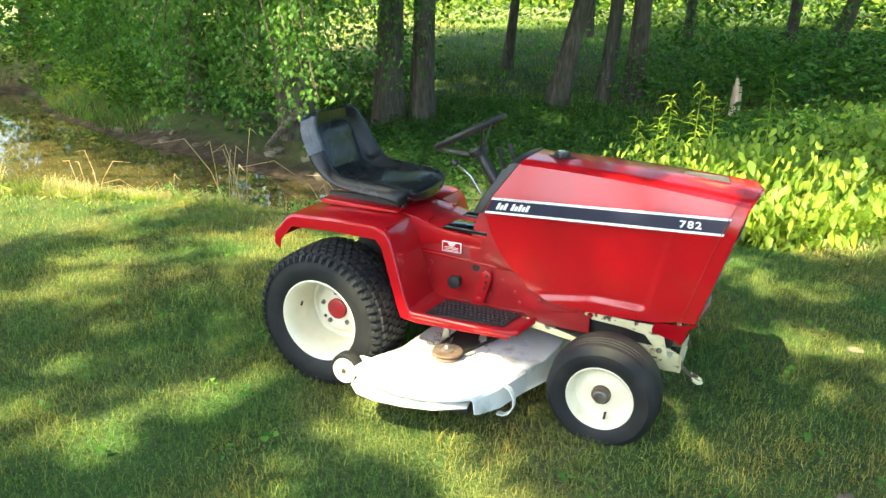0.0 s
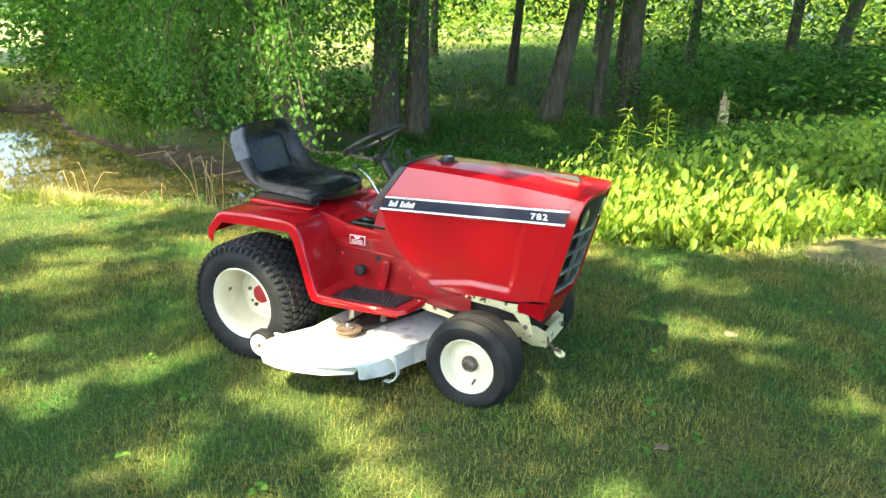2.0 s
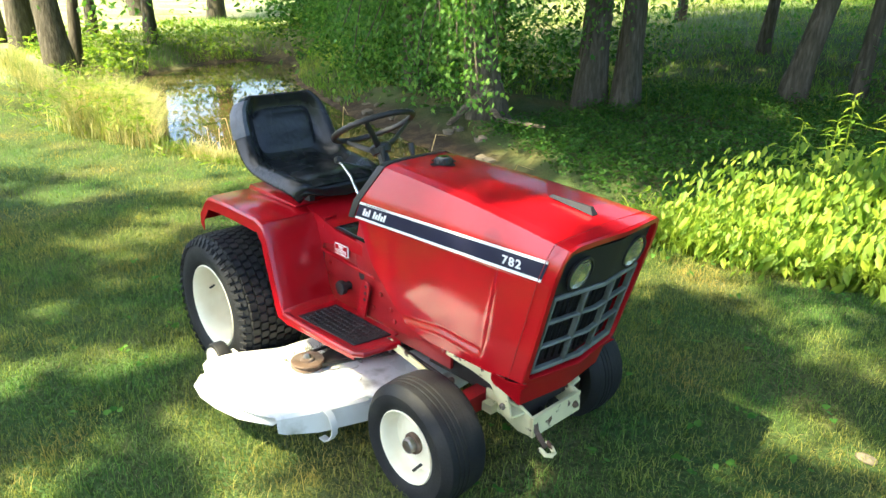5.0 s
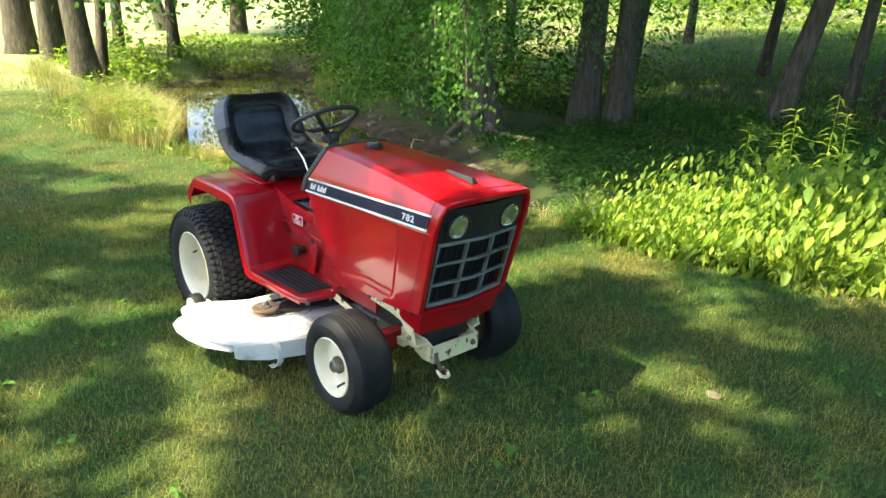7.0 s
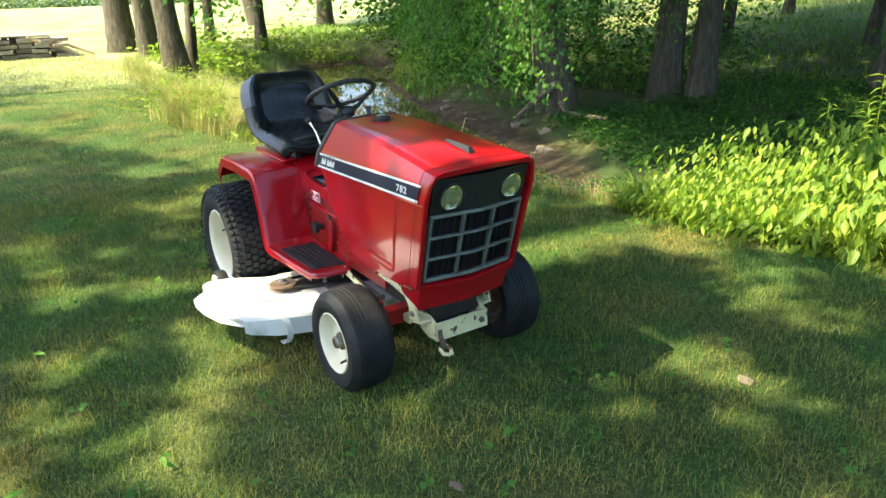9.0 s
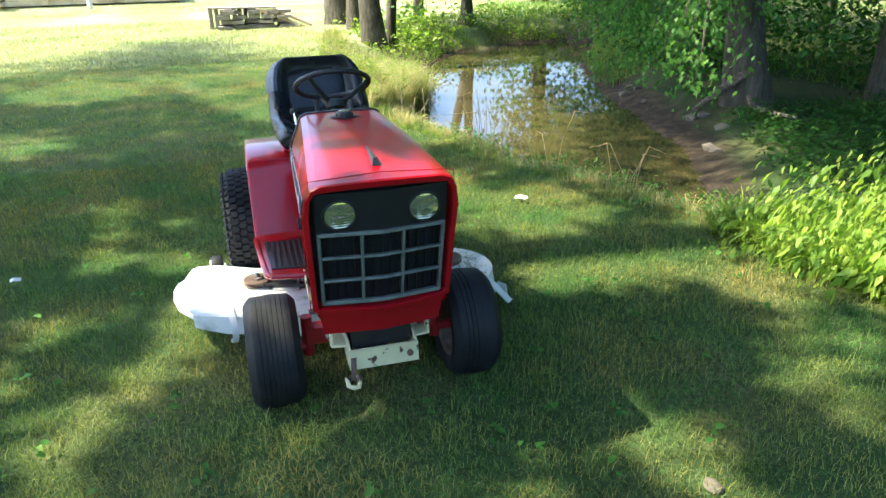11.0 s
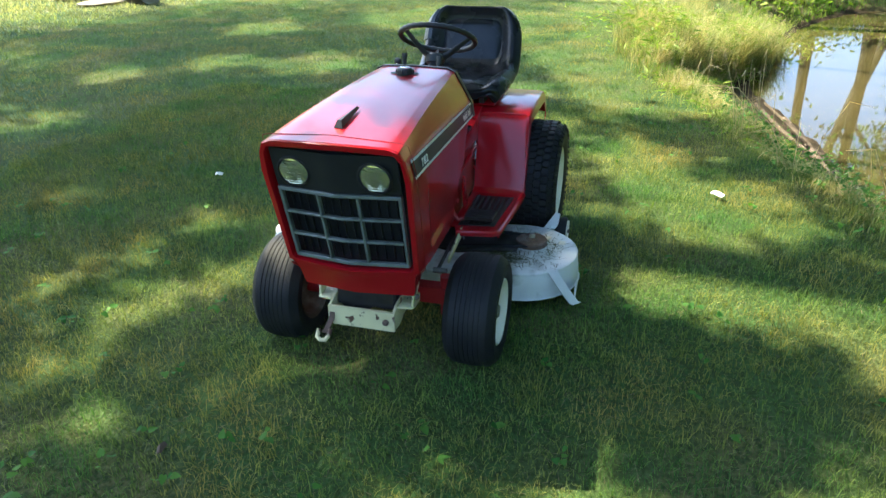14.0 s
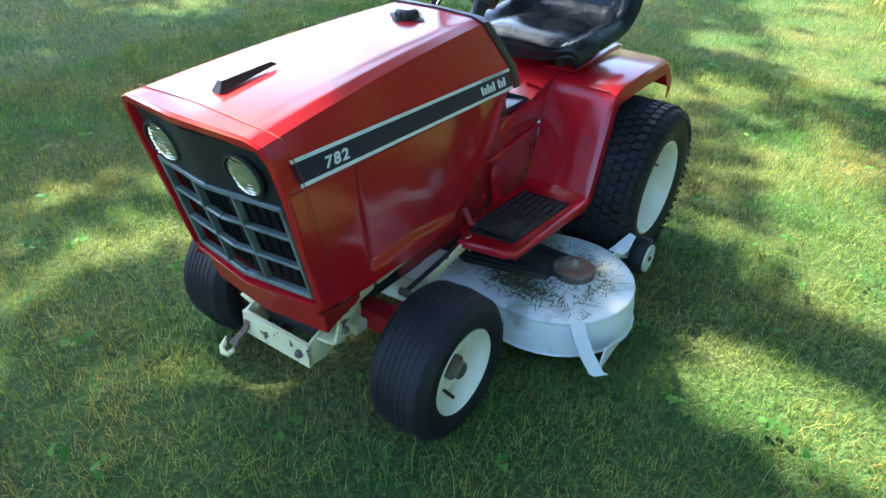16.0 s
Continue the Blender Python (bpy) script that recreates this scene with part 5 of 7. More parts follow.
def scatter(name, shape, places, sizes, mat, rng, flatness=0.6, heading=None, hang=0.0):
    """One mesh of many leaves. flatness: 1 all lie level, 0 any way; hang: how far the tips point down."""
    verts, tri = shape
    n = len(places)
    a = rng.uniform(0, 2 * np.pi, n) if heading is None else heading
    ahead = np.stack([np.cos(a), np.sin(a), rng.normal(0, 0.35, n) - hang], -1)
    ahead /= np.linalg.norm(ahead, axis=1, keepdims=True)
    up = rng.normal(0, 1, (n, 3)) * (1 - flatness) + np.array((0, 0, 1.0)) * max(flatness, 0.05)
    side = np.cross(ahead, up)
    side /= np.linalg.norm(side, axis=1, keepdims=True) + 1e-9
    up = np.cross(side, ahead)
    s = sizes[:, None, None]
    v = places[:, None, :] + s * (verts[None, :, :1] * side[:, None] + verts[None, :, 1:2] * ahead[:, None] + verts[None, :, 2:] * up[:, None])
    t = tri[None] + (np.arange(n) * len(verts))[:, None, None]
    return mesh_from(name, v.reshape(-1, 3), t.reshape(-1, 3), mat)


def clumps(rng, count, per, centre, radius, spread, floor=None, hollow=0.0):
    """Places of leaves, gathered in clumps within an ellipsoid."""
    d = rng.normal(0, 1, (count, 3))
    d /= np.linalg.norm(d, axis=1, keepdims=True)
    r = rng.uniform(hollow, 1, (count, 1)) ** (1 / 2.2)
    c = np.array(centre) + d * r * np.array(radius)
    if floor is not None:
        c = c[c[:, 2] > floor]
    p = c[:, None, :] + rng.normal(0, 1, (len(c), per, 3)) * np.array((1, 1, 0.7)) * (spread * rng.uniform(0.6, 1.4, (len(c), 1, 1)))
    return p.reshape(-1, 3)


def trunk_mesh(base, top, radius, rng, flare=1.5, bend=0.15, segs=14, rings=16, taper=0.55):
    """A tapered, slightly crooked trunk with root flare and uneven bark."""
    own = bmesh.new()
    a, b = Vector(base), Vector(top)
    wob = Vector((rng.normal(0, bend), rng.normal(0, bend), 0))
    phase = rng.uniform(0, 6.28)
    loops = []
    for i in range(rings + 1):
        t = i / rings
        t2 = t ** 1.5
        c = a.lerp(b, t2) + wob * math.sin(t2 * math.pi) + Vector((0, 0, -0.25 * (1 - min(t * 8, 1))))
        r = radius * (1 - (1 - taper) * t2) * (1 + (flare - 1) * math.exp(-t2 * 16))
        loop = []
        for j in range(segs):
            q = 2 * math.pi * j / segs
            lobe = 1 + 0.10 * (flare - 1) * math.exp(-t2 * 10) * math.sin(4 * q + phase) * 2 + 0.06 * math.sin(3 * q + phase + 4 * t) + rng.normal(0, 0.025)
            loop.append(own.verts.new(c + Vector((math.cos(q), math.sin(q), 0)) * r * lobe))
        loops.append(loop)
    for p, q in zip(loops, loops[1:]):
        for j in range(segs):
            own.faces.new((p[j], p[(j + 1) % segs], q[(j + 1) % segs], q[j]))
    own.faces.new(loops[-1])
    return own


def limb(bm, start, end, r0, r1, rng, sag=0.0, steps=7):
    pts = []
    a, b = Vector(start), Vector(end)
    off = Vector(rng.normal(0, 0.12, 3)) * (b - a).length * 0.25
    for i in range(steps):
        t = i / (steps - 1)
        pts.append(a.lerp(b, t) + off * math.sin(t * math.pi) + Vector((0, 0, -sag * t * t)))
    tube(pts, [r0 + (r1 - r0) * i / (steps - 1) for i in range(steps)], 7, bm=bm)
    return pts


# gaps in the high crowns, by the places on the lawn that their light reaches: x, y, radius
GAPS = [(-2.0, 0.10, 0.24), (-1.8, -0.33, 0.13), (-2.46, 0.59, 0.12), (-1.39, 0.74, 0.20), (-0.05, -0.80, 0.18), (-0.34, -0.82, 0.12), (-0.54, -1.09, 0.16), (0.32, -0.76, 0.12), (0.88, -0.84, 0.18), (1.70, 0.78, 0.20),
        (1.46, -0.26, 0.13), (1.50, 1.82, 0.15), (-2.95, 0.40, 0.17), (-3.08, -0.15, 0.20), (0.05, -1.12, 0.09), (1.68, 0.40, 0.12), (0.86, 1.86, 0.18), (1.96, 0.32, 0.11), (1.88, 1.55, 0.11), (2.13, 0.78, 0.16), (0.27, -1.32, 0.12),
        (-1.35, -1.33, 0.20), (-3.89, -2.52, 0.42), (0.69, -1.44, 0.12), (0.35, 0.93, 0.20), (-0.54, 1.30, 0.34), (-0.95, 0.86, 0.25), (1.18, -0.07, 0.07), (1.60, 1.46, 0.10), (-3.52, -3.60, 0.28), (-5.79, -4.20, 0.45), (-0.03, -2.32, 0.20),
        (0.73, -0.86, 0.13), (1.54, -1.07, 0.13), (1.97, -0.73, 0.10), (0.55, 1.59, 0.28), (-2.75, -4.24, 0.28), (-1.15, -3.60, 0.22), (1.10, -1.15, 0.13), (1.08, -1.62, 0.13), (1.68, -0.74, 0.10), (2.65, 0.25, 0.16), (2.7, -0.9, 0.18),
        (0.52, -0.44, 0.26), (0.22, -0.36, 0.16), (1.30, 0.40, 0.09), (0.05, 0.62, 0.10), (-0.22, 0.42, 0.12), (-7.3, -2.5, 0.8), (0.30, 2.45, 0.32), (0.80, 2.55, 0.42), (1.30, 2.74, 0.42), (1.80, 2.98, 0.39), (2.30, 3.34, 0.40), (2.9, 3.75, 0.4), (3.8, 4.2, 0.5), (1.0, 5.2, 0.40), (0.55, 4.9, 0.3), (-2.0, 2.65, 0.42), (-1.55, 2.50, 0.30), (-0.40, 1.30, 0.38), (0.40, 1.25, 0.26),
        (-3.4, 4.75, 0.36), (-3.6, 5.65, 0.34), (-4.6, 5.3, 0.16), (-6.2, 6.6, 0.25), (-8.0, 7.8, 0.35), (-4.4, 7.2, 0.3), (-2.2, 9.2, 0.35)]


def thinned(p, rng, strip=True):
    """Leaves without those over the gaps and over the sunny strip along the bank."""
    ground = p[:, :2] - np.array((TO_SUN.x, TO_SUN.y)) / TO_SUN.z * (p[:, 2:] - 0.1)
    keep = np.ones(len(p), bool)
    for x, y, r in GAPS:
        r = 1.1 * r + 0.05
        d = np.hypot((ground[:, 0] - x) / 1.15, ground[:, 1] - y) * (1 + 0.25 * ripple(ground[:, 0], ground[:, 1], 0.13, x) + 0.2 * ripple(ground[:, 0], ground[:, 1], 0.31, y)) / r
        near = x > -3 and y < 1.95
        keep &= rng.uniform(0, 1, len(p)) < (0.10 if near else 0.05) + 0.94 * smooth(0.62 if near else 0.80, 1.40, d)
    flecks = ripple(ground[:, 0], ground[:, 1], 0.085, 1.3) * ripple(ground[:, 1], ground[:, 0], 0.21, 4.1) + 0.5 * ripple(ground[:, 0], ground[:, 1], 0.5, 2.2)
    keep &= rng.uniform(0, 1, len(p)) < 1.0 - 0.75 * smooth(0.30, 0.65, flecks)
    if strip:
        d = np.abs(ground[:, 1] - np.interp(ground[:, 0], [-14, -7, -4, -2.4], [-2.0, 0.4, 0.80, 1.00]))
        inside = (ground[:, 0] < -2.4) & (ground[:, 0] > -9.2 + 0.8 * ripple(ground[:, 1], ground[:, 0], 0.4)) & (d < np.interp(ground[:, 0], [-14, -6, -4, -2.4], [2.6, 1.5, 1.05, 0.55]))
        keep &= ~inside | (rng.uniform(0, 1, len(p)) < 0.06)
    return p[keep]


def tree(label, base, top, radius, seed, crown=None, leaf=None, mat=LEAF_DARK, limbs=5, gaps=False, flare=1.6, flat=0.45, bend=0.15):
    """trunk with limbs, and a crown of clumped leaves: crown is (centre, radii, clumps, leaves each, spread, size)."""
    rng = np.random.default_rng(seed)
    ob = thing("tree", label, "tree", at=Matrix.Translation(base))
    inv = Matrix.Translation(base).inverted()
    bm = trunk_mesh(base, top, radius, rng, flare, bend)
    pts = None
    if crown:
        for i in range(limbs):
            d = rng.normal(0, 1, 3)
            end = np.array(crown[0]) + d / np.linalg.norm(d) * np.array(crown[1]) * 0.7
            t = rng.uniform(0.55, 0.98)
            start = Vector(base).lerp(Vector(top), t)
            if end[2] > start.z - 1.2:
                limb(bm, start, end, radius * 0.42, 0.025, rng, 0.2)
        pts = clumps(rng, crown[2], crown[3], crown[0], crown[1], crown[4])
        if gaps:
            pts = thinned(pts, rng)
    bmesh.ops.transform(bm, matrix=inv, verts=bm.verts)
    part("trunk", bm, BARK, ob, angle=80)
    if pts is not None and len(pts):
        me = scatter("crown", leaf or LEAF_PLAIN, pts - np.array(base), rng.uniform(0.7, 1.3, len(pts)) * crown[5], mat, rng, flat, hang=0.4)
        c = new("crown", me)
        c.parent = ob
    return ob


# trees behind the camera, whose crowns dapple the lawn
tree("tall shade tree with an airy crown over the lawn", (2.6, -9.5, 0), (1.0, -8.0, 8.5), 0.32, 11, ((0.1, -7.1, 9.3), (6.2, 5.0, 1.4), 560, 75, 0.48, 0.19), limbs=0, gaps=True)
tree("tall shade tree with an airy crown over the lawn", (-5.6, -16.5, 0), (-7.6, -14.6, 14), 0.36, 12, ((-8.4, -14.2, 15.5), (5.4, 4.6, 2.0), 330, 75, 0.55, 0.20), limbs=0, gaps=True)
tree("tall shade tree with an airy crown over the lawn", (7.5, -7.5, 0), (5.6, -5.0, 8), 0.28, 14, ((4.4, -2.9, 9.2), (4.2, 5.0, 1.4), 620, 75, 0.48, 0.19), limbs=0, gaps=True)
tree("tall shade tree with an airy crown over the lawn", (-0.8, -14.5, 0), (-3.2, -8.0, 14.5), 0.32, 15, ((-6.0, -6.0, 16.0), (5.6, 2.8, 1.6), 115, 75, 0.50, 0.20), limbs=0, gaps=True)

tree("tall shade tree with an airy crown over the lawn", (-13.5, -12.5, 0), (-11.5, -5.0, 13), 0.12, 16, ((-9.9, -2.7, 14.2), (6.2, 2.8, 1.3), 330, 60, 0.5, 0.22), limbs=0, gaps=True)
tree("tall shade tree with an airy crown over the lawn", (-12.5, -17.5, 0), (-14.2, -11.5, 11.5), 0.12, 17, ((-14.6, -10.3, 12.2), (3.4, 1.5, 0.8), 60, 60, 0.4, 0.2), limbs=0)

tree("tall shade tree with an airy crown over the lawn", (7.2, -4.6, 0), (2.6, -1.6, 9.4), 0.26, 18, ((0.8, -1.1, 10.3), (5.4, 2.7, 1.1), 470, 60, 0.45, 0.21), limbs=0, gaps=True)


# trees of the wooded far bank
FAR_BANK = [  # base, lean of the top, radius
    ((-4.75, 8.55), (-0.10, 0.10), 0.235), ((-4.20, 8.80), (0.05, 0.2), 0.205), ((-2.40, 11.00), (0.85, 0.3), 0.19), ((-1.75, 12.20), (0.25, 0.2), 0.12), ((-1.25, 12.80), (0.10, 0.4), 0.20),
    ((1.6, 19.5), (0.3, 0.4), 0.16), ((2.6, 19.0), (1.2, 0.2), 0.19), ((-5.6, 17.0), (0.3, 0.2), 0.14), ((-8.6, 15.5), (0.2, 0.4), 0.15), ((7.4, 17.8), (0.9, 0.3), 0.20), ((9.2, 15.2), (0.6, 0.5), 0.17),
    ((-11.5, 13.6), (0.2, 0.1), 0.16), ((4.6, 22.5), (0.2, 0.1), 0.14), ((-1.5, 23.0), (0.1, 0.3), 0.16), ((12.5, 13.5), (0.4, 0.6), 0.2), ((-3.3, 20.5), (0.2, 0.3), 0.12), ((-10.5, 21.5), (0.1, 0.2), 0.16), ((-5.5, 26.0), (0.2, 0.1), 0.15)]
for i, ((x, y), (dx, dy), r) in enumerate(FAR_BANK):
    z = float(ground_z(x, y))
    high = i % 3
    tree("grey-barked woodland tree on the shaded creek bank", (x, y, z), (x + dx * 1.6, y + dy * 1.6, 7.5), r, 30 + i, ((x + dx, y - 3.4, 9.3 + high * 0.7), (4.0, 4.6, 1.7), 300, 45, 0.55, 0.28) if y < 14 else ((x + dx, y - 4.6, 9.3 + high * 0.7), (4.8, 5.2, 1.7), 300, 45, 0.6, 0.30), limbs=3, gaps=True, flare=1.45, bend=0.08)


# the silver maple that leans over the creek, with drooping sprays
def maple():
    rng = np.random.default_rng(77)
    base = (-5.15, 6.55, float(ground_z(-5.15, 6.55)))
    ob = thing("maple_tree", "leaning maple with drooping leafy sprays over the creek", "tree", at=Matrix.Translation(base))
    bm = trunk_mesh(base, (-6.1, 6.0, 6.5), 0.26, rng, 1.7, 0.1)
    trunk_mesh_2 = trunk_mesh((-8.6, 8.0, -0.45), (-8.0, 7.0, 6), 0.22, rng, 1.5, 0.1)
    joined(bm, trunk_mesh_2)
    sprays = []
    ends = []
    for i in range(92):  # long boughs that fall outwards over the water
        x, y = rng.uniform(-13.5, -2.9), rng.uniform(4.3, 8.6)
        low = float(np.interp(x, [-13.5, -11, -9, -7, -5, -3], [8.8, 7.3, 6.2, 5.35, 4.75, 4.3]))
        y = max(y, low + rng.uniform(0, 0.6))
        z = 0.10 + abs(rng.normal(0, 1.25)) + 0.30 * (y - low)
        if x < -6.5:
            z += 0.25
        ends.append((x, y, min(z, 4.5)))
    ends += [(-3.35, 4.42, 0.42), (-3.55, 4.40, 0.70), (-3.2, 4.6, 0.85), (-4.0, 4.55, 0.55), (-3.7, 4.7, 1.2), (-4.6, 4.75, 0.4), (-2.95, 4.9, 1.3), (-3.2, 5.2, 1.9), (-4.4, 5.1, 1.5)]
    ends += [(rng.uniform(-6.4, -3.1), 4.35 + abs(rng.normal(0, 0.45)), rng.uniform(0.25, 2.6)) for _ in range(34)]
    for i, e in enumerate(ends):
        root = Vector((-5.6, 6.3, 2.6)).lerp(Vector((-8.2, 7.2, 3.6)), float(np.clip((-e[0] - 4.5) / 5, 0, 1))) + Vector((0, 0, rng.uniform(0, 2.5)))
        pts = limb(bm, root, Vector(e) + Vector((0, 0, 0.5)), 0.035, 0.006, rng, 0.5, 8) if i % 3 == 0 or i > 91 else [root.lerp(Vector(e), t / 7) for t in range(8)]
        for k in range(3, 8):
            c = np.array(pts[k])
            n = 46 if k > 4 else 24
            sprays.append(c + rng.normal(0, 1, (n, 3)) * np.array((0.20, 0.20, 0.22)) + np.array((0, 0, -0.08)))
    p = np.concatenate(sprays)
    p = p[p[:, 2] > -0.25]
    bmesh.ops.transform(bm, matrix=Matrix.Translation(base).inverted(), verts=bm.verts)
    part("trunk", bm, BARK, ob, angle=80)
    c = new("crown", scatter("crown", LEAF_MAPLE, p - np.array(base), rng.uniform(0.055, 0.108, len(p)), LEAF, rng, 0.50, hang=1.1))
    c.parent = ob
    # the dense inner and upper leaves, darker in colour to deepen the crown's shade
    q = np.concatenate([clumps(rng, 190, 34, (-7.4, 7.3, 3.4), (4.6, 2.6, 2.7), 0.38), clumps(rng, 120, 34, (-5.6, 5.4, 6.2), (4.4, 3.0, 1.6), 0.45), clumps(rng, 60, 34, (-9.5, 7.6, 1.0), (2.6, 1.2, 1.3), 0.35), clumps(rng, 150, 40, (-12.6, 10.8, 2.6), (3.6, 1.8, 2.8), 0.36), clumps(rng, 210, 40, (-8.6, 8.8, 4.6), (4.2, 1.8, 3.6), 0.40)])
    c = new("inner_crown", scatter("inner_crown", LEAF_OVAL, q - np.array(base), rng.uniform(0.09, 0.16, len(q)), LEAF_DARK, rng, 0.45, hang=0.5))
    c.parent = ob
    return ob


maple()

# trees down the creek, between lawn and water
for i, (x, y, r, dx, dy) in enumerate(((-18.5, 2.65, 0.36, 0.1, 0.0), (-16.2, 2.82, 0.27, -0.1, 0.1), (-13.2, 2.70, 0.26, -0.5, 0.0), (-13.9, 3.2, 0.12, -0.3, 0.2), (-18.6, 5.1, 0.15, -0.3, 0.2), (-18.2, 6.5, 0.16, -0.2, 0.1), (-27.0, 9.6, 0.28, -1.0, -0.5))):
    z = float(ground_z(x, y)) - 0.02
    tree("old creekside tree with furrowed bark", (x, y, z), (x + dx * 2, y + dy * 2, 7), r, 60 + i, ((x - 0.3, y + 0.2, 7.0), (3.0, 2.6, 2.2), 55, 40, 0.5, 0.22) if i != 2 else ((-8.9, 0.5, 9.8), (4.8, 2.3, 1.4), 210, 46, 0.5, 0.24), leaf=LEAF_OVAL, mat=LEAF, gaps=i == 2, limbs=5, flare=1.3, bend=0.05)
tree("leafy low-branched tree at the creek bend", (-15.2, 10.6, 0.0), (-15.0, 10.2, 6), 0.2, 71, ((-15.2, 10.6, 3.2), (4.6, 2.5, 3.3), 230, 46, 0.42, 0.17), leaf=LEAF_OVAL, mat=LEAF, limbs=6, flare=1.3)
tree("broad leafy tree beyond the pool", (-24.5, 11.6, 0.3), (-24.5, 11.6, 8), 0.3, 73, ((-24.5, 11.6, 6.2), (2.2, 2.2, 5.2), 190, 46, 0.5, 0.26), leaf=LEAF_OVAL, limbs=6, flare=1.3)
tree("tall leafy tree behind the creek bend", (-20.5, 13.4, 0.3), (-20.3, 13.2, 9), 0.3, 72, ((-20.5, 13.0, 6.6), (3.9, 3.0, 5.4), 420, 46, 0.5, 0.24), leaf=LEAF_OVAL, limbs=6, flare=1.3)
rng = np.random.default_rng(8)
hang = thing("hanging_spray", "low leafy maple branch hanging over the bank", "branch", at=Matrix.Translation((-12.3, 3.1, 3.2)))
bm = bmesh.new()
pts = []
for e in ((-11.2, 2.9, 1.35), (-11.8, 3.6, 1.2), (-12.4, 4.3, 1.6), (-11.0, 3.6, 2.0), (-12.6, 5.0, 2.1), (-11.3, 2.4, 1.7)):
    line = limb(bm, (-12.8, 2.9, 3.6), e, 0.035, 0.008, rng, 0.1)
    pts += [np.array(q) + rng.normal(0, 0.28, (26, 3)) for q in line[3:]]
bmesh.ops.translate(bm, verts=bm.verts, vec=(12.3, -3.1, -3.2))
part("branch_wood", bm, BARK, hang)
pts = np.concatenate(pts) - np.array((-12.3, 3.1, 3.2))
c = new("leaves", scatter("leaves", LEAF_MAPLE, pts, rng.uniform(0.12, 0.2, len(pts)), LEAF, rng, 0.5, hang=0.6))
c.parent = hang

# understorey of the woods; darker leaf colour adds to the shade, brighter to the sun
rng = np.random.default_rng(21)


def undergrowth(name, label, count, per, area, high, spread, size, shape, mat, keep=None, flat=0.6, category="undergrowth", hang=0.2, power=1.0):
    x = rng.uniform(area[0], area[1], count)
    y = rng.uniform(area[2], area[3], count)
    if keep is not None:
        k = keep(x, y)
        x, y = x[k], y[k]
    z = ground_z(x, y)
    top = high * rng.uniform(0.35, 1, len(x)) ** power
    p = np.stack([x, y, z], -1)[:, None, :] + rng.normal(0, 1, (len(x), per, 3)) * np.array((spread, spread, 0))
    p[:, :, 2] = z[:, None] + rng.uniform(0.05, 1, (len(x), per)) * top[:, None]
    p = p.reshape(-1, 3)
    ob = new(name, scatter(name, shape, p, rng.uniform(0.7, 1.35, len(p)) * size, mat, rng, flat, hang=hang))
    return tagged(ob, label, category, kind="stuff")


def beyond(x, y):
    return np.asarray(y) > np.interp(x, [-12, -6, -2, -0.6, 0.4, 2, 5, 9], [8.0, 6.2, 4.6, 3.6, 3.0, 3.4, 4.2, 6.0])


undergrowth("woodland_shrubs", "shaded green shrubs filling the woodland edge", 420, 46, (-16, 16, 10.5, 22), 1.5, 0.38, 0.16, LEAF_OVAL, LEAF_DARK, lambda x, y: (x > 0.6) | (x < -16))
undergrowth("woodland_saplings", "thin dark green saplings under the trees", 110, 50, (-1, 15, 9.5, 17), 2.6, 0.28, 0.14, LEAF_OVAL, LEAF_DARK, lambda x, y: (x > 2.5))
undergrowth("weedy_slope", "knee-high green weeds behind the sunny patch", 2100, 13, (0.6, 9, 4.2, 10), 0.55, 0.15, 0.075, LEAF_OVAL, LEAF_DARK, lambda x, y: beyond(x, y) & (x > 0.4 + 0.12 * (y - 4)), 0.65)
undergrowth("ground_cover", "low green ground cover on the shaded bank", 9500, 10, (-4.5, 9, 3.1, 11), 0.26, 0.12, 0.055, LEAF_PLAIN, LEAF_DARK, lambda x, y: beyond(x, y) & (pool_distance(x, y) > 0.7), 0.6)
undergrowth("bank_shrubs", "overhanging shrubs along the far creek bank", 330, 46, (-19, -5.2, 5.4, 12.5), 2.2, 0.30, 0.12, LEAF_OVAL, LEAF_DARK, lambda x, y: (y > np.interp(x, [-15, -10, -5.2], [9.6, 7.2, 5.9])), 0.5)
undergrowth("far_shrubs", "sunlit shrubs round the creek bend", 260, 44, (-22, -12, 2.5, 14), 0.75, 0.34, 0.13, LEAF_OVAL, LEAF_WEED, lambda x, y: (np.abs(pool_distance(x, y) - 1.2) < 0.9), 0.5)
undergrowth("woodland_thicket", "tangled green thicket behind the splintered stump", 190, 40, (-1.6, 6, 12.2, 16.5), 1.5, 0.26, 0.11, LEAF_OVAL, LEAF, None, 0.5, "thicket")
# low branches that hang among the trunks
p = []
for bx, by, bz, br, drop in ((-1.7, 10.6, 2.6, 0.95, 0.6), (0.3, 11.6, 2.1, 0.55, 1.3), (-3.1, 9.9, 2.7, 0.8, 0.5), (2.9, 12.2, 2.8, 1.1, 0.5), (-6.6, 9.6, 2.6, 0.9, 0.8), (5.3, 12.6, 2.6, 1.0, 0.9), (8.0, 11.6, 2.7, 1.2, 0.9), (-0.6, 13.4, 2.9, 1.0, 0.6), (4.2, 10.4, 3.0, 1.0, 0.5)):
    for k in range(13):
        c = np.array((bx, by, bz)) + rng.normal(0, 1, 3) * np.array((br * 0.6, br * 0.6, 0.35)) - np.array((0, 0, drop * abs(rng.normal(0, 0.6))))
        p.append(c + rng.normal(0, 1, (34, 3)) * np.array((0.26, 0.26, 0.13)))
p = np.concatenate(p)
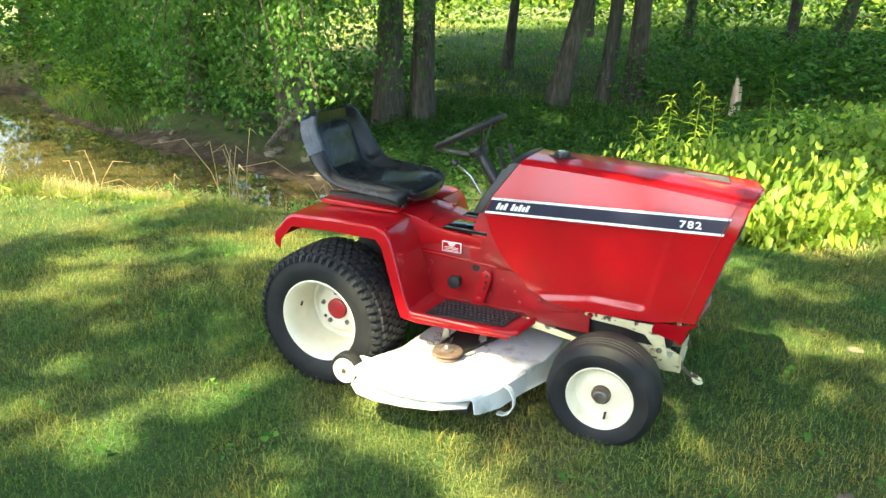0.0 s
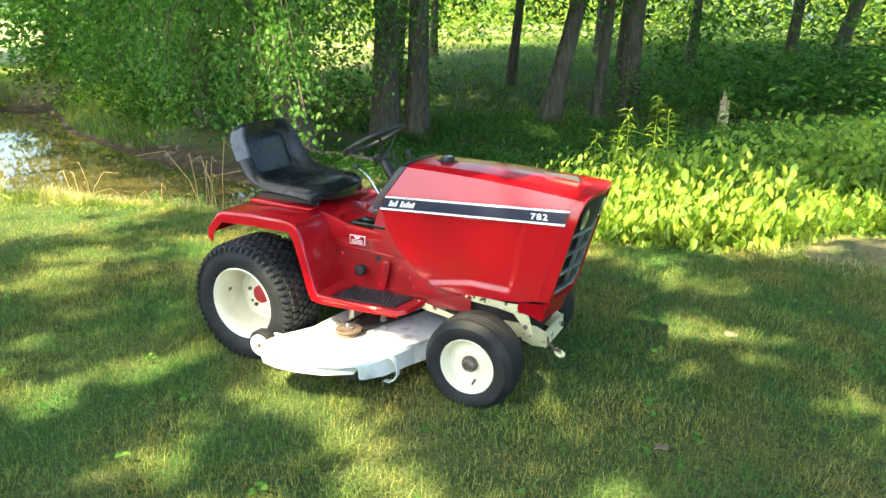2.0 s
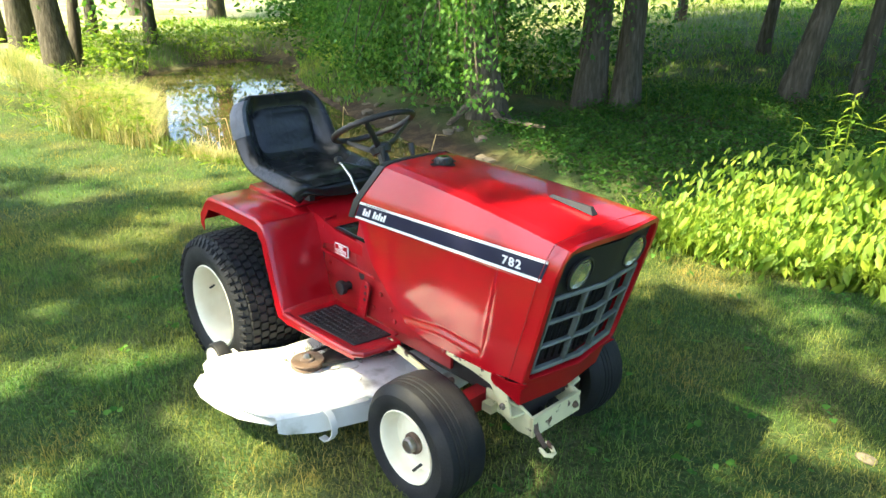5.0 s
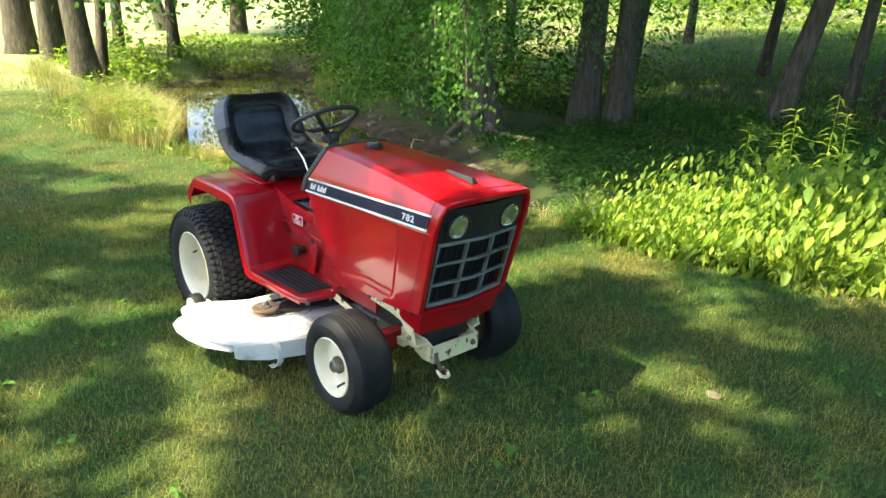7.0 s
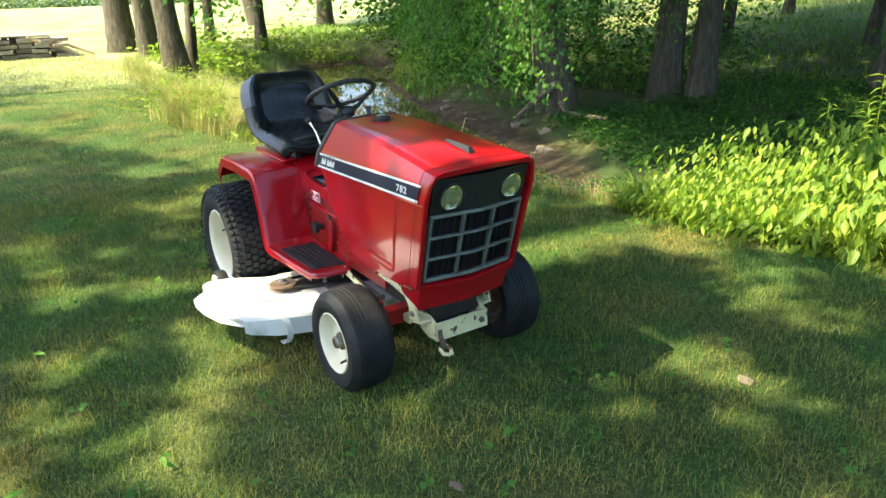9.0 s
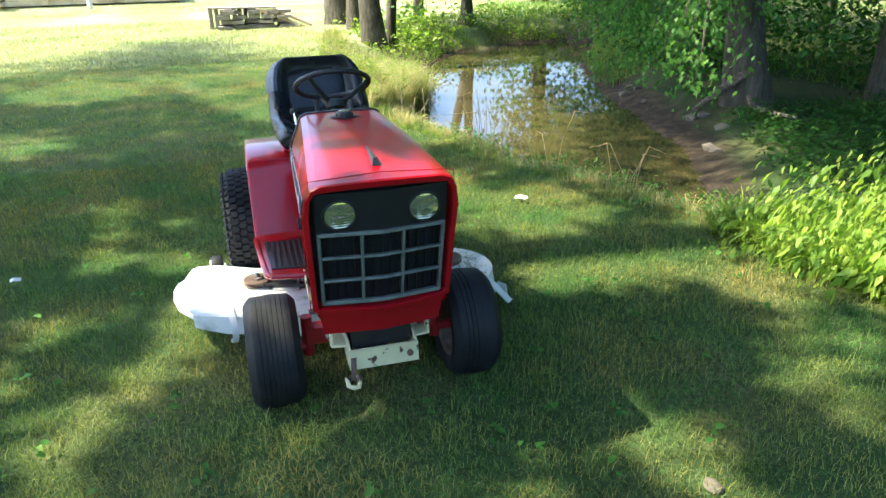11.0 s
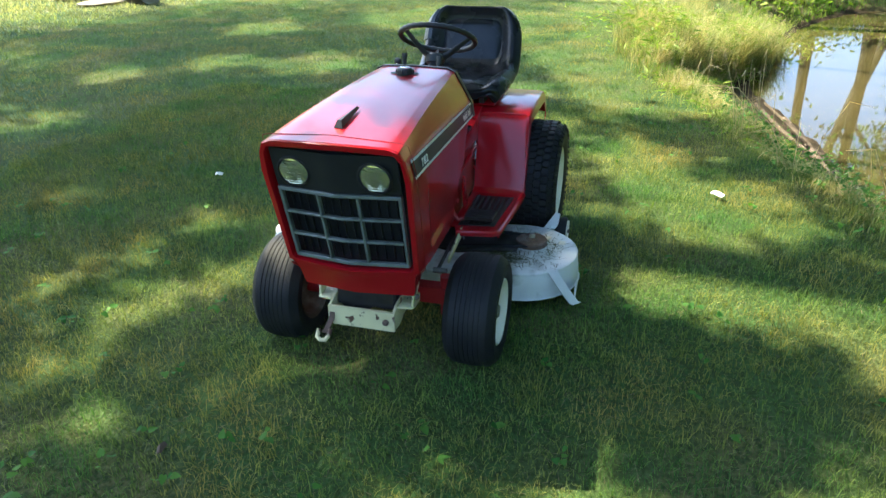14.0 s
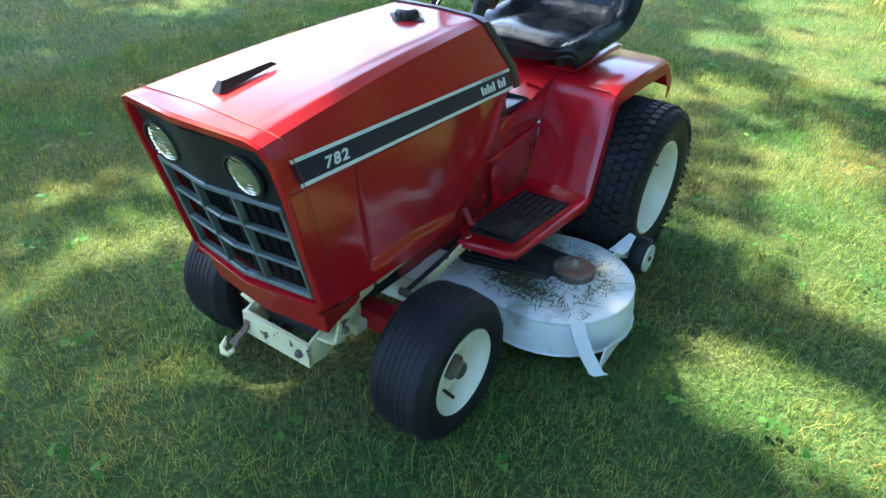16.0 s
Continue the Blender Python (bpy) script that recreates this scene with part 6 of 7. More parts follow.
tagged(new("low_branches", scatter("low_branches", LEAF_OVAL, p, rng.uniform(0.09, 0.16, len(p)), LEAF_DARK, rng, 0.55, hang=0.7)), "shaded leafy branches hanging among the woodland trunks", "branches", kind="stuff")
# young trees with leaves to the ground
x, y = rng.uniform(-9, 9, 34), rng.uniform(14, 23, 34)
p = np.stack([x, y, ground_z(x, y)], -1)[:, None, :] + rng.normal(0, 1, (34, 240, 3)) * np.array((0.75, 0.75, 0))
p[:, :, 2] += rng.uniform(0, 1, (34, 240)) ** 0.7 * rng.uniform(4.5, 7.5, (34, 1))
p = p.reshape(-1, 3)
tagged(new("young_trees", scatter("young_trees", LEAF_OVAL, p, rng.uniform(0.12, 0.22, len(p)), LEAF, rng, 0.45, hang=0.5)), "leafy young trees among the woodland trunks", "young trees", kind="stuff")
# far edge of the meadow, its sunlit look helped by a yellow-green leaf colour
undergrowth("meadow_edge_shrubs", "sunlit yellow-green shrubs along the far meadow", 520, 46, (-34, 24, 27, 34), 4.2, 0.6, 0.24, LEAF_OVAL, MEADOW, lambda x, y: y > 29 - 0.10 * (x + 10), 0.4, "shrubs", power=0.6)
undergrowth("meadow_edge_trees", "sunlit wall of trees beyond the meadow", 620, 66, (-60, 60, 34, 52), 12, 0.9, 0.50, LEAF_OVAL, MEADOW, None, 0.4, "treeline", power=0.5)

# --- broad-leaved weeds in the sun ---
def weed_edge(x):
    return np.interp(x, [-0.5, 0.2, 0.6, 1.0, 1.6, 2.0, 2.4, 3.2, 5.0, 8], [2.45, 2.15, 2.20, 2.32, 2.6, 2.95, 3.45, 4.1, 4.6, 5.5])


def weeds():
    n = 2700
    x = np.where(rng.uniform(0, 1, n) < 0.05, rng.uniform(0.4, 0.9, n), rng.uniform(0.8, 7.0, n))
    y = weed_edge(x) + rng.uniform(0, 1, n) ** 1.3 * np.interp(x, [0.0, 0.8, 1.4, 3, 7], [0.55, 1.0, 2.2, 3.6, 5])
    depth = y - weed_edge(x)
    top = np.clip(0.16 + 0.34 * smooth(0, 0.9, depth) + 0.12 * rng.normal(0, 1, n) + 0.10 * ripple(x, y, 0.35, 5.0), 0.10, 0.95)
    z = ground_z(x, y)
    p, s = [], []
    for i in range(n):
        k = 15
        c = np.array((x[i], y[i], z[i]))
        q = c + rng.normal(0, 1, (k, 3)) * np.array((0.12, 0.12, 0))
        q[:, 2] = z[i] + top[i] * np.sqrt(rng.uniform(0.08, 1, k))
        p.append(q)
        s.append(rng.uniform(0.026, 0.078, k) * rng.uniform(0.7, 1.35) * float(np.interp(x[i], [0.5, 1.5], [0.5, 1.0])))
    p, s = np.concatenate(p), np.concatenate(s)
    face = rng.normal(-1.75, 0.9, len(p))
    behind = smooth(0.35, 0.9, p[:, 1] - weed_edge(p[:, 0]))
    narrow = 0.7 * ripple(p[:, 0], p[:, 1], 0.45, 3.0) + rng.normal(0, 0.3, len(p)) > np.where(p[:, 0] < 1.25, -9.0, 1.3 * behind - 0.65)
    tagged(new("narrowleaf_weeds", scatter("narrowleaf_weeds", LEAF_OVAL, p[narrow], s[narrow] * 1.7, LEAF_WEED, rng, 0.45, face[narrow], hang=1.3)), "light green pointed-leaf weeds among the broader ones", "weeds", kind="stuff")
    p, s, face = p[~narrow], s[~narrow], face[~narrow]
    tagged(new("broadleaf_weeds", scatter("broadleaf_weeds", LEAF_HEART, p, s, LEAF_WEED, rng, 0.55, face, hang=0.6)), "bright green heart-leaved weeds massed beside the lawn", "weeds", kind="stuff")


weeds()


def spear_plant(x, y, high):
    z = float(ground_z(x, y))
    ob = thing("spear_plant", "tall weed with whorls of narrow light green leaves", "weed", at=Matrix.Translation((x, y, z)), group="tall weeds")
    lean = rng.normal(0, 0.05, 2)
    part("stem", tube([(0, 0, -0.05), (lean[0] * 0.5, lean[1] * 0.5, high * 0.5), (lean[0], lean[1], high)], [0.008, 0.006, 0.003], 6), LEAF_WEED, ob)
    q, a, s = [], [], []
    for k in range(34):
        t = 0.35 + 0.65 * k / 33
        q.append((lean[0] * t, lean[1] * t, high * t))
        a.append(k * 2.4)
        s.append(0.20 * (1.1 - 0.45 * t) * rng.uniform(0.8, 1.15))
    c = new("leaves", scatter("leaves", LEAF_LANCE, np.array(q), np.array(s), LEAF_WEED, rng, 0.9, np.array(a), hang=-0.15))
    c.parent = ob


for x, y, h in ((0.35, 4.25, 0.80), (0.62, 4.55, 0.95), (0.85, 4.70, 1.05), (1.05, 4.55, 0.90), (0.48, 4.6, 0.75), (1.5, 5.0, 1.1), (3.6, 5.6, 1.0), (4.4, 5.9, 0.9)):
    spear_plant(x, y, h)

# --- grasses ---
def blades(name, label, x, y, length, width, lean, mat, category="grass", steps=2, base=None):
    """Curved blades from the ground: one mesh."""
    n = len(x)
    z = ground_z(x, y) - 0.004 if base is None else base
    a = rng.uniform(0, 2 * np.pi, n)
    d = np.stack([np.cos(a), np.sin(a), np.zeros(n)], -1)
    side = np.stack([-np.sin(a), np.cos(a), np.zeros(n)], -1)
    root = np.stack([x, y, z], -1)
    v, t = [], []
    for k in range(steps + 1):
        q = k / steps
        mid = root + d * (length * lean * q * q)[:, None] + np.array((0, 0, 1.0)) * (length * q * np.sqrt(np.clip(1 - 0.5 * (lean * q) ** 2, 0.2, 1)))[:, None]
        if k < steps:
            w = (width * (1 - 0.55 * q))[:, None] * side / 2
            v += [mid - w, mid + w]
        else:
            v.append(mid)
    per = 2 * steps + 1
    v = np.stack(v, 1).reshape(-1, 3)
    for k in range(steps - 1):
        t += [(2 * k, 2 * k + 1, 2 * k + 3), (2 * k, 2 * k + 3, 2 * k + 2)]
    t.append((2 * steps - 2, 2 * steps - 1, 2 * steps))
    t = (np.array(t)[None] + (np.arange(n) * per)[:, None, None]).reshape(-1, 3)
    return tagged(new(name, mesh_from(name, v, t, mat)), label, category, kind="stuff")


def lawn_limit(x):
    return np.interp(x, [-14, -10, -6.6, -4.4, -3.1, -2.1, -1.5, -0.8, -0.35, 0.4, 1.0, 1.6, 2.0, 2.6, 6], [1.7, 1.4, 0.75, 0.85, 1.40, 1.65, 1.85, 2.0, 2.15, 2.40, 2.45, 2.6, 2.9, 3.6, 4.6])


def lawn_points(n, x0, x1, y0, y1):
    x, y = rng.uniform(x0, x1, n), rng.uniform(y0, y1, n)
    k = y < lawn_limit(x) + rng.normal(0, 0.06, n)
    x, y = x[k], y[k]
    patch = 0.5 + 0.5 * ripple(x, y, 0.35, 1.0) * ripple(x, y, 0.8, 2.0)
    k = rng.uniform(0, 1, len(x)) < 0.55 + 0.45 * patch
    return x[k], y[k]


x, y = lawn_points(400000, -2.6, 4.2, -3.0, 2.9)
n = len(x)
blades("lawn_grass", "short mown lawn grass with dry straw blades", x, y, rng.uniform(0.018, 0.050, n), rng.uniform(0.0014, 0.0032, n), rng.uniform(0.2, 1.2, n), BLADE)
x, y = lawn_points(400000, -10, 5.5, -7, 3.6)
k = ~((x > -2.6) & (x < 4.2) & (y > -3.0) & (y < 2.9))
x, y = x[k], y[k]
n = len(x)
blades("outer_lawn_grass", "short mown lawn grass stretching away", x, y, rng.uniform(0.022, 0.050, n), rng.uniform(0.003, 0.007, n), rng.uniform(0.3, 1.2, n), BLADE, steps=1)
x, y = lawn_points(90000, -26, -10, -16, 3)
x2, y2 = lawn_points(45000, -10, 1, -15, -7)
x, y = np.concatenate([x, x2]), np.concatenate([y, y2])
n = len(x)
blades("far_lawn_grass", "mown lawn grass far up the slope", x, y, rng.uniform(0.04, 0.08, n), rng.uniform(0.012, 0.025, n), rng.uniform(0.2, 1.1, n), BLADE_PALE, steps=1)
cx, cy = lawn_points(1100, -2.6, 4.0, -3.0, 2.6)
cx, cy = np.repeat(cx, 22), np.repeat(cy, 22)
n = len(cx)
blades("turf_tufts", "coarser tufts of grass standing above the turf", cx + rng.normal(0, 0.028, n), cy + rng.normal(0, 0.028, n), rng.uniform(0.04, 0.085, n), rng.uniform(0.0018, 0.0034, n), rng.uniform(0.5, 1.35, n), BLADE, steps=2)
x, y = lawn_points(36000, -2.6, 4.2, -3.0, 2.9)
n = len(x)
THATCH = material("dead_thatch", (0.205, 0.190, 0.090), 0.8, vary=0.3, scale=2.5, island=0.4, spec=0.2)
blades("lawn_thatch", "dead brown clippings lying in the turf", x, y, rng.uniform(0.02, 0.055, n), rng.uniform(0.0012, 0.0024, n), rng.uniform(1.2, 1.9, n), THATCH, steps=1)
# long grass on the bank
tx = np.concatenate([rng.uniform(-5.4, -2.0, 160), rng.uniform(-9.5, -5.2, 150), rng.uniform(-13, -9, 30), rng.uniform(-3.6, 0.2, 40)])
ty = np.concatenate([lawn_limit(tx[:160]) + rng.uniform(-0.05, 0.55, 160), 1.34 - (tx[160:310] + 5.7) * 0.42 - np.abs(rng.normal(0, 0.30, 150)), lawn_limit(tx[310:]) + np.abs(rng.normal(0.05, 0.20, 70))])
th = np.concatenate([rng.uniform(0.5, 1.0, 160) * np.interp(tx[:160], [-5.4, -4.5, -3.5, -2.6], [0.60, 0.45, 0.22, 0.13]) + 0.04, rng.uniform(0.42, 0.86, 150), rng.uniform(0.2, 0.5, 30), rng.uniform(0.08, 0.20, 40)])
who = rng.integers(0, len(tx), 54000)
x, y = tx[who] + rng.normal(0, 0.13, len(who)), ty[who] + rng.normal(0, 0.11, len(who))
k = y > lawn_limit(x) - 0.35
x, y, who = x[k], y[k], who[k]
n = len(x)
tall = th[who] * rng.uniform(0.35, 1.1, n) * np.where((x > -8) & (y > -0.37 * x - 0.58), np.where(x < -3.9, 0.25, 0.7), 1.0)
blades("bank_grass", "long pale grass leaning over the creek bank", x, y, tall, rng.uniform(0.003, 0.007, n), rng.uniform(0.1, 0.95, n), BLADE_LONG, steps=3)
x = np.concatenate([rng.uniform(0.1, 1.6, 6500), rng.uniform(1.0, 3.6, 4200)])
y = weed_edge(x) + np.abs(rng.normal(0, 0.6, len(x))) * np.where(x < 1.2, 1.0, 0.3) - 0.05
k = pool_distance(x, y) > 0.35
x, y = x[k], y[k]
n = len(x)
blades("arching_grass", "lush green arching grass beside the weeds", x, y, rng.uniform(0.10, 0.38, n) * np.interp(x, [0.1, 0.8], [0.55, 1]) * (1 + 0.4 * ripple(x, y, 0.16, 2.0)), rng.uniform(0.004, 0.011, n), rng.uniform(0.5, 1.35, n), LEAF_WEED, steps=4)
x = rng.uniform(-24, 9, 70000)
y = rng.uniform(8.5, 34, 70000)
k = pool_distance(x, y) > 1.6
x, y = x[k], y[k]
blades("meadow_grass", "sunlit meadow grass beyond the woods", x, y, rng.uniform(0.10, 0.28, len(x)), rng.uniform(0.012, 0.035, len(x)), rng.uniform(0.3, 1.1, len(x)), MEADOW, steps=1)

# weeds that spill down the near bank
x = np.concatenate([rng.uniform(-3.4, 0.2, 270), rng.uniform(-12, -4.5, 420)])
y = lawn_limit(x) + rng.uniform(0.0, 1.0, len(x)) ** 1.4 * np.interp(x, [-12, -5, -1.5, 0.2], [1.2, 0.9, 0.45, 0.35])
k = pool_distance(x, y) > 0.12
x, y = x[k], y[k]
p = (np.stack([x, y, ground_z(x, y)], -1)[:, None, :] + rng.normal(0, 1, (len(x), 9, 3)) * np.array((0.08, 0.08, 0)))
p[:, :, 2] += rng.uniform(0.02, 0.13, (len(x), 9)) * np.interp(x, [-7, -5.5, -3.5, -2.8, 0], [1, 0.5, 0.5, 1.3, 1.3])[:, None]
p = p.reshape(-1, 3)
tagged(new("bank_weeds", scatter("bank_weeds", LEAF_OVAL, p, rng.uniform(0.018, 0.05, len(p)), LEAF_CLOVER, rng, 0.6)), "mixed green weeds spilling down the near bank", "weeds", kind="stuff")
x = np.repeat(x, 12) + rng.normal(0, 0.1, len(x) * 12)
y = np.repeat(y, 12) + rng.normal(0, 0.1, len(y) * 12)
n = len(x)
blades("bank_turf", "uneven green grass on the near bank", x, y, rng.uniform(0.05, 0.15, n) * np.interp(x, [-7, -5.5, -3.5, -2.8, 0], [1, 0.5, 0.5, 1.3, 1.3]), rng.uniform(0.003, 0.006, n), rng.uniform(0.3, 1.2, n), BLADE_LONG, steps=2)

who = rng.integers(0, 310, 8200)
p = np.stack([tx[who] + rng.normal(0, 0.16, len(who)), ty[who] + rng.normal(0, 0.13, len(who)), np.zeros(len(who))], -1)
p[:, 2] = ground_z(p[:, 0], p[:, 1]) + th[who] * np.sqrt(rng.uniform(0.05, 1, len(who))) * np.where((p[:, 0] > -8) & (p[:, 1] > -0.37 * p[:, 0] - 0.62), 0.2, 0.85)
tagged(new("bank_herbs", scatter("bank_herbs", LEAF_LANCE, p, rng.uniform(0.05, 0.13, len(p)), LEAF_WEED, rng, 0.4, hang=0.1)), "narrow-leaved weeds tangled in the long bank grass", "weeds", kind="stuff")
x, y = rng.uniform(-20, -8.5, 30000), rng.uniform(2.5, 12, 30000)
d = pool_distance(x, y)
k = (d > 0.10) & (d < 2.2)
x, y = x[k], y[k]
n = len(x)
blades("bend_grass", "lush long grass round the bend of the creek", x, y, rng.uniform(0.10, 0.32, n), rng.uniform(0.008, 0.018, n), rng.uniform(0.4, 1.3, n), MEADOW, steps=2)
# dry stems by the water
for cx, cy, count, high in ((-2.25, 1.60, 9, 0.62), (-1.45, 1.80, 4, 0.45), (-3.4, 1.25, 5, 0.40), (-1.0, 2.25, 6, 0.5), (-3.3, 1.9, 7, 0.45)):
    z = float(ground_z(cx, cy))
    ob = thing("dry_stems", "dry straw-coloured grass stems at the water's edge", "dry grass", at=Matrix.Translation((cx, cy, z)), group="dry stems on the bank")
    for i in range(count):
        a, b = rng.normal(0, 0.05, 2)
        dx, dy = rng.normal(0, 0.16, 2)
        h = high * rng.uniform(0.6, 1.05)
        part("stem", tube([(a, b, -0.03), (a + dx * 0.3, b + dy * 0.3, h * 0.55), (a + dx * 0.8, b + dy * 0.8, h), (a + dx * 1.5, b + dy * 1.5, h * 0.93)], [0.0022, 0.0018, 0.0024, 0.001], 5), STRAW, ob)


# clover and plantain leaves in the turf
n = 330
x, y = lawn_points(n, -2.5, 3.6, -2.6, 2.2)
p = np.stack([x, y, ground_z(x, y) + 0.045], -1)
p = (p[:, None, :] + rng.normal(0, 1, (len(p), 4, 3)) * np.array((0.018, 0.018, 0.004))).reshape(-1, 3)
tagged(new("lawn_weeds", scatter("lawn_weeds", LEAF_HEART, p, rng.uniform(0.014, 0.034, len(p)), LEAF_CLOVER, rng, 0.85)), "small clover and plantain leaves in the turf", "lawn weeds", kind="stuff")

# ---------- loose things on the lawn and banks ----------
def lump(rng, size, squash=0.6, detail=2, rough=0.18):
    """A rounded, uneven stone."""
    bm = bmesh.new()
    bmesh.ops.create_icosphere(bm, subdivisions=detail, radius=1)
    seed = Vector(rng.uniform(-50, 50, 3))
    for v in bm.verts:
        k = 1 + rough * noise.noise(v.co * 1.4 + seed) + rough * 0.5 * noise.noise(v.co * 3.5 + seed)
        v.co = Vector((v.co.x * size[0], v.co.y * size[1], v.co.z * size[2])) * k
    return bm


rng = np.random.default_rng(40)
stone = part("stone", lump(rng, (0.036, 0.026, 0.014)), STONE, at=Matrix.Translation((2.02, 0.82, 0.028)))
tagged(stone, "flat grey stone half sunk in the turf", "stone")
for i, (x, y, z, a, s) in enumerate(((-0.65, 1.29, 0.060, 30, 0.045), (-0.25, -1.54, 0.062, 75, 0.026), (1.9, -0.42, 0.050, 10, 0.025), (-0.70, 2.05, 0.045, 120, 0.03))):
    bm = sheet([[(-s, -s * 0.42, 0), (-s * 0.2, -s * 0.5, 0.008), (s, -s * 0.25, 0.0)], [(-s * 0.9, 0, 0.012), (0, 0, 0.020), (s * 1.1, 0.01, 0.010)], [(-s * 0.8, s * 0.4, 0.002), (0.1 * s, s * 0.5, 0.006), (s * 0.8, s * 0.3, 0.0)]], 0.0015)
    scrap = part("fallen_leaf", bm, WHITE_TAPE if i < 2 else DRIFTWOOD, at=pose(x, y, z, 6, -5, a))
    tagged(scrap, "pale curled scrap lying on the grass" if i < 2 else "dry tan leaf lying on the grass", "leaf")

# mound of dry clippings at the lawn's edge
mound = lump(rng, (0.62, 0.42, 0.09), detail=4, rough=0.25)
tagged(part("clippings_mound", mound, material("dry_thatch", (0.19, 0.165, 0.085), 0.95, vary=0.35, scale=30, bump=1.0, bump_scale=60, second=(0.11, 0.13, 0.05), second_scale=5, spec=0.1), at=pose(3.00, 3.02, -0.06, 0, 0, 25)), "low mound of dried grass clippings", "mound")
mx, my = 3.00 + rng.normal(0, 0.42, 9000), 3.02 + rng.normal(0, 0.30, 9000)
blades("thatch_grass", "dry cut grass strewn on the mound", mx, my, rng.uniform(0.03, 0.10, 9000), rng.uniform(0.0025, 0.005, 9000), rng.uniform(0.8, 1.4, 9000), BLADE_LONG, base=ground_z(mx, my) + 0.05 * np.exp(-(((mx - 3.00) / 0.6) ** 2 + ((my - 3.02) / 0.42) ** 2)))

# broken stump in the woods
bm = bmesh.new()
k = 12
low = [bm.verts.new((0.10 * math.cos(2 * math.pi * i / k), 0.10 * math.sin(2 * math.pi * i / k), -0.3)) for i in range(k)]
high = [bm.verts.new((0.085 * math.cos(2 * math.pi * i / k), 0.085 * math.sin(2 * math.pi * i / k), 0.22 + 0.16 * abs(math.sin(i * 1.9)) + (0.16 if i in (3, 4) else 0))) for i in range(k)]
for i in range(k):
    bm.faces.new((low[i], low[(i + 1) % k], high[(i + 1) % k], high[i]))
c = bm.verts.new((0, 0, 0.18))
for i in range(k):
    bm.faces.new((high[i], high[(i + 1) % k], c))
tagged(part("broken_stump", bm, WOOD_PALE, at=Matrix.Translation((0.85, 11.55, float(ground_z(0.85, 11.55)) + 0.15))), "pale splintered stump in the shaded undergrowth", "stump")

# roots, fallen branches and driftwood on the banks
for label, pts, r in (("fallen branch on the muddy bank", [(-3.5, 5.9, -0.30), (-4.0, 5.95, -0.33), (-4.5, 6.1, -0.36), (-4.9, 6.35, -0.30)], [0.02, 0.035, 0.04, 0.05]),
                      ("bare root reaching down to the creek", [(-5.0, 6.4, 0.05), (-5.12, 6.0, -0.25), (-5.2, 5.7, -0.50)], [0.07, 0.055, 0.035]),
                      ("weathered driftwood stranded below the lawn", [(-4.7, 2.30, -0.50), (-3.9, 2.36, -0.52), (-3.2, 2.46, -0.58), (-2.7, 2.60, -0.64)], [0.02, 0.032, 0.028, 0.012]),
                      ("grey dead stick in the bank weeds", [(-4.4, 1.95, -0.30), (-3.9, 2.15, -0.42), (-3.3, 2.45, -0.57)], [0.018, 0.022, 0.010]),
                      ("grey dead stick in the bank weeds", [(-4.1, 2.25, -0.40), (-3.8, 2.30, -0.45), (-3.6, 2.50, -0.60)], [0.012, 0.016, 0.010]),
                      ("grey dead stick in the bank weeds", [(-4.8, 2.1, -0.38), (-4.3, 2.3, -0.48), (-3.7, 2.35, -0.50)], [0.014, 0.018, 0.009])):
    bm = tube([Vector(p) - Vector(pts[0]) for p in pts], r, 9)
    for v in bm.verts:
        v.co += Vector((noise.noise(v.co * 6), noise.noise(v.co * 6 + Vector((9, 0, 0))), noise.noise(v.co * 6 + Vector((0, 9, 0))))) * 0.03
    tagged(part("branch", bm, DRIFTWOOD, at=Matrix.Translation(pts[0])), label, "branch")
for i in range(12):
    x = rng.uniform(-9, -3.0)
    y = np.interp(x, [-9, -6.5, -4.2, -3.0], [6.2, 5.5, 4.95, 4.45]) + rng.uniform(0.05, 0.6)
    s = rng.uniform(0.04, 0.14)
    ob = part("stone", lump(rng, (s, s * rng.uniform(0.6, 1), s * 0.55), detail=1), STONE, at=pose(x, y, float(ground_z(x, y)) + s * 0.12, 0, 0, rng.uniform(0, 180)))
    tagged(ob, "rough grey stone on the far creek bank", "stone", "stones on the bank")
# cut logs on the lawn
for (x, y, lift, rot, r, ln, label) in ((-8.35, -9.65, 0.27, (90, 0, 130), 0.30, 0.55, "sawn log lying on its side on the lawn"), (-8.5, -8.80, 0.30, (0, 3, 0), 0.34, 0.62, "sawn log standing upright on the lawn"), (-8.1, -7.85, 0.19, (82, 0, 155), 0.23, 0.50, "short sawn log lying on the lawn")):
    log = thing("cut_log", label, "log", at=pose(x, y, float(ground_z(x, y)) + lift, *rot), group="cut logs")
    bm = bmesh.new()
    rings = []
    for j in range(6):
        a = -ln / 2 + ln * j / 5
        rings.append([bm.verts.new((r * (1 + 0.06 * math.sin(3 * q + j) + rng.normal(0, 0.015)) * math.cos(q), r * (1 + 0.06 * math.sin(3 * q + j)) * math.sin(q), a)) for q in (2 * math.pi * i / 20 for i in range(20))])
    for a, b in zip(rings, rings[1:]):
        for i in range(20):
            bm.faces.new((a[i], a[(i + 1) % 20], b[(i + 1) % 20], b[i]))
    part("bark", bm, BARK, log, angle=60)
    for s in (-1, 1):
        cut = bmesh.new()
        cut.faces.new([cut.verts.new((r * 0.99 * math.cos(q), r * 0.99 * math.sin(q), s * ln / 2)) for q in (2 * math.pi * i / 20 for i in range(20))])
        part("cut_face", cut, WOOD_OLD, log, "grey sawn end")
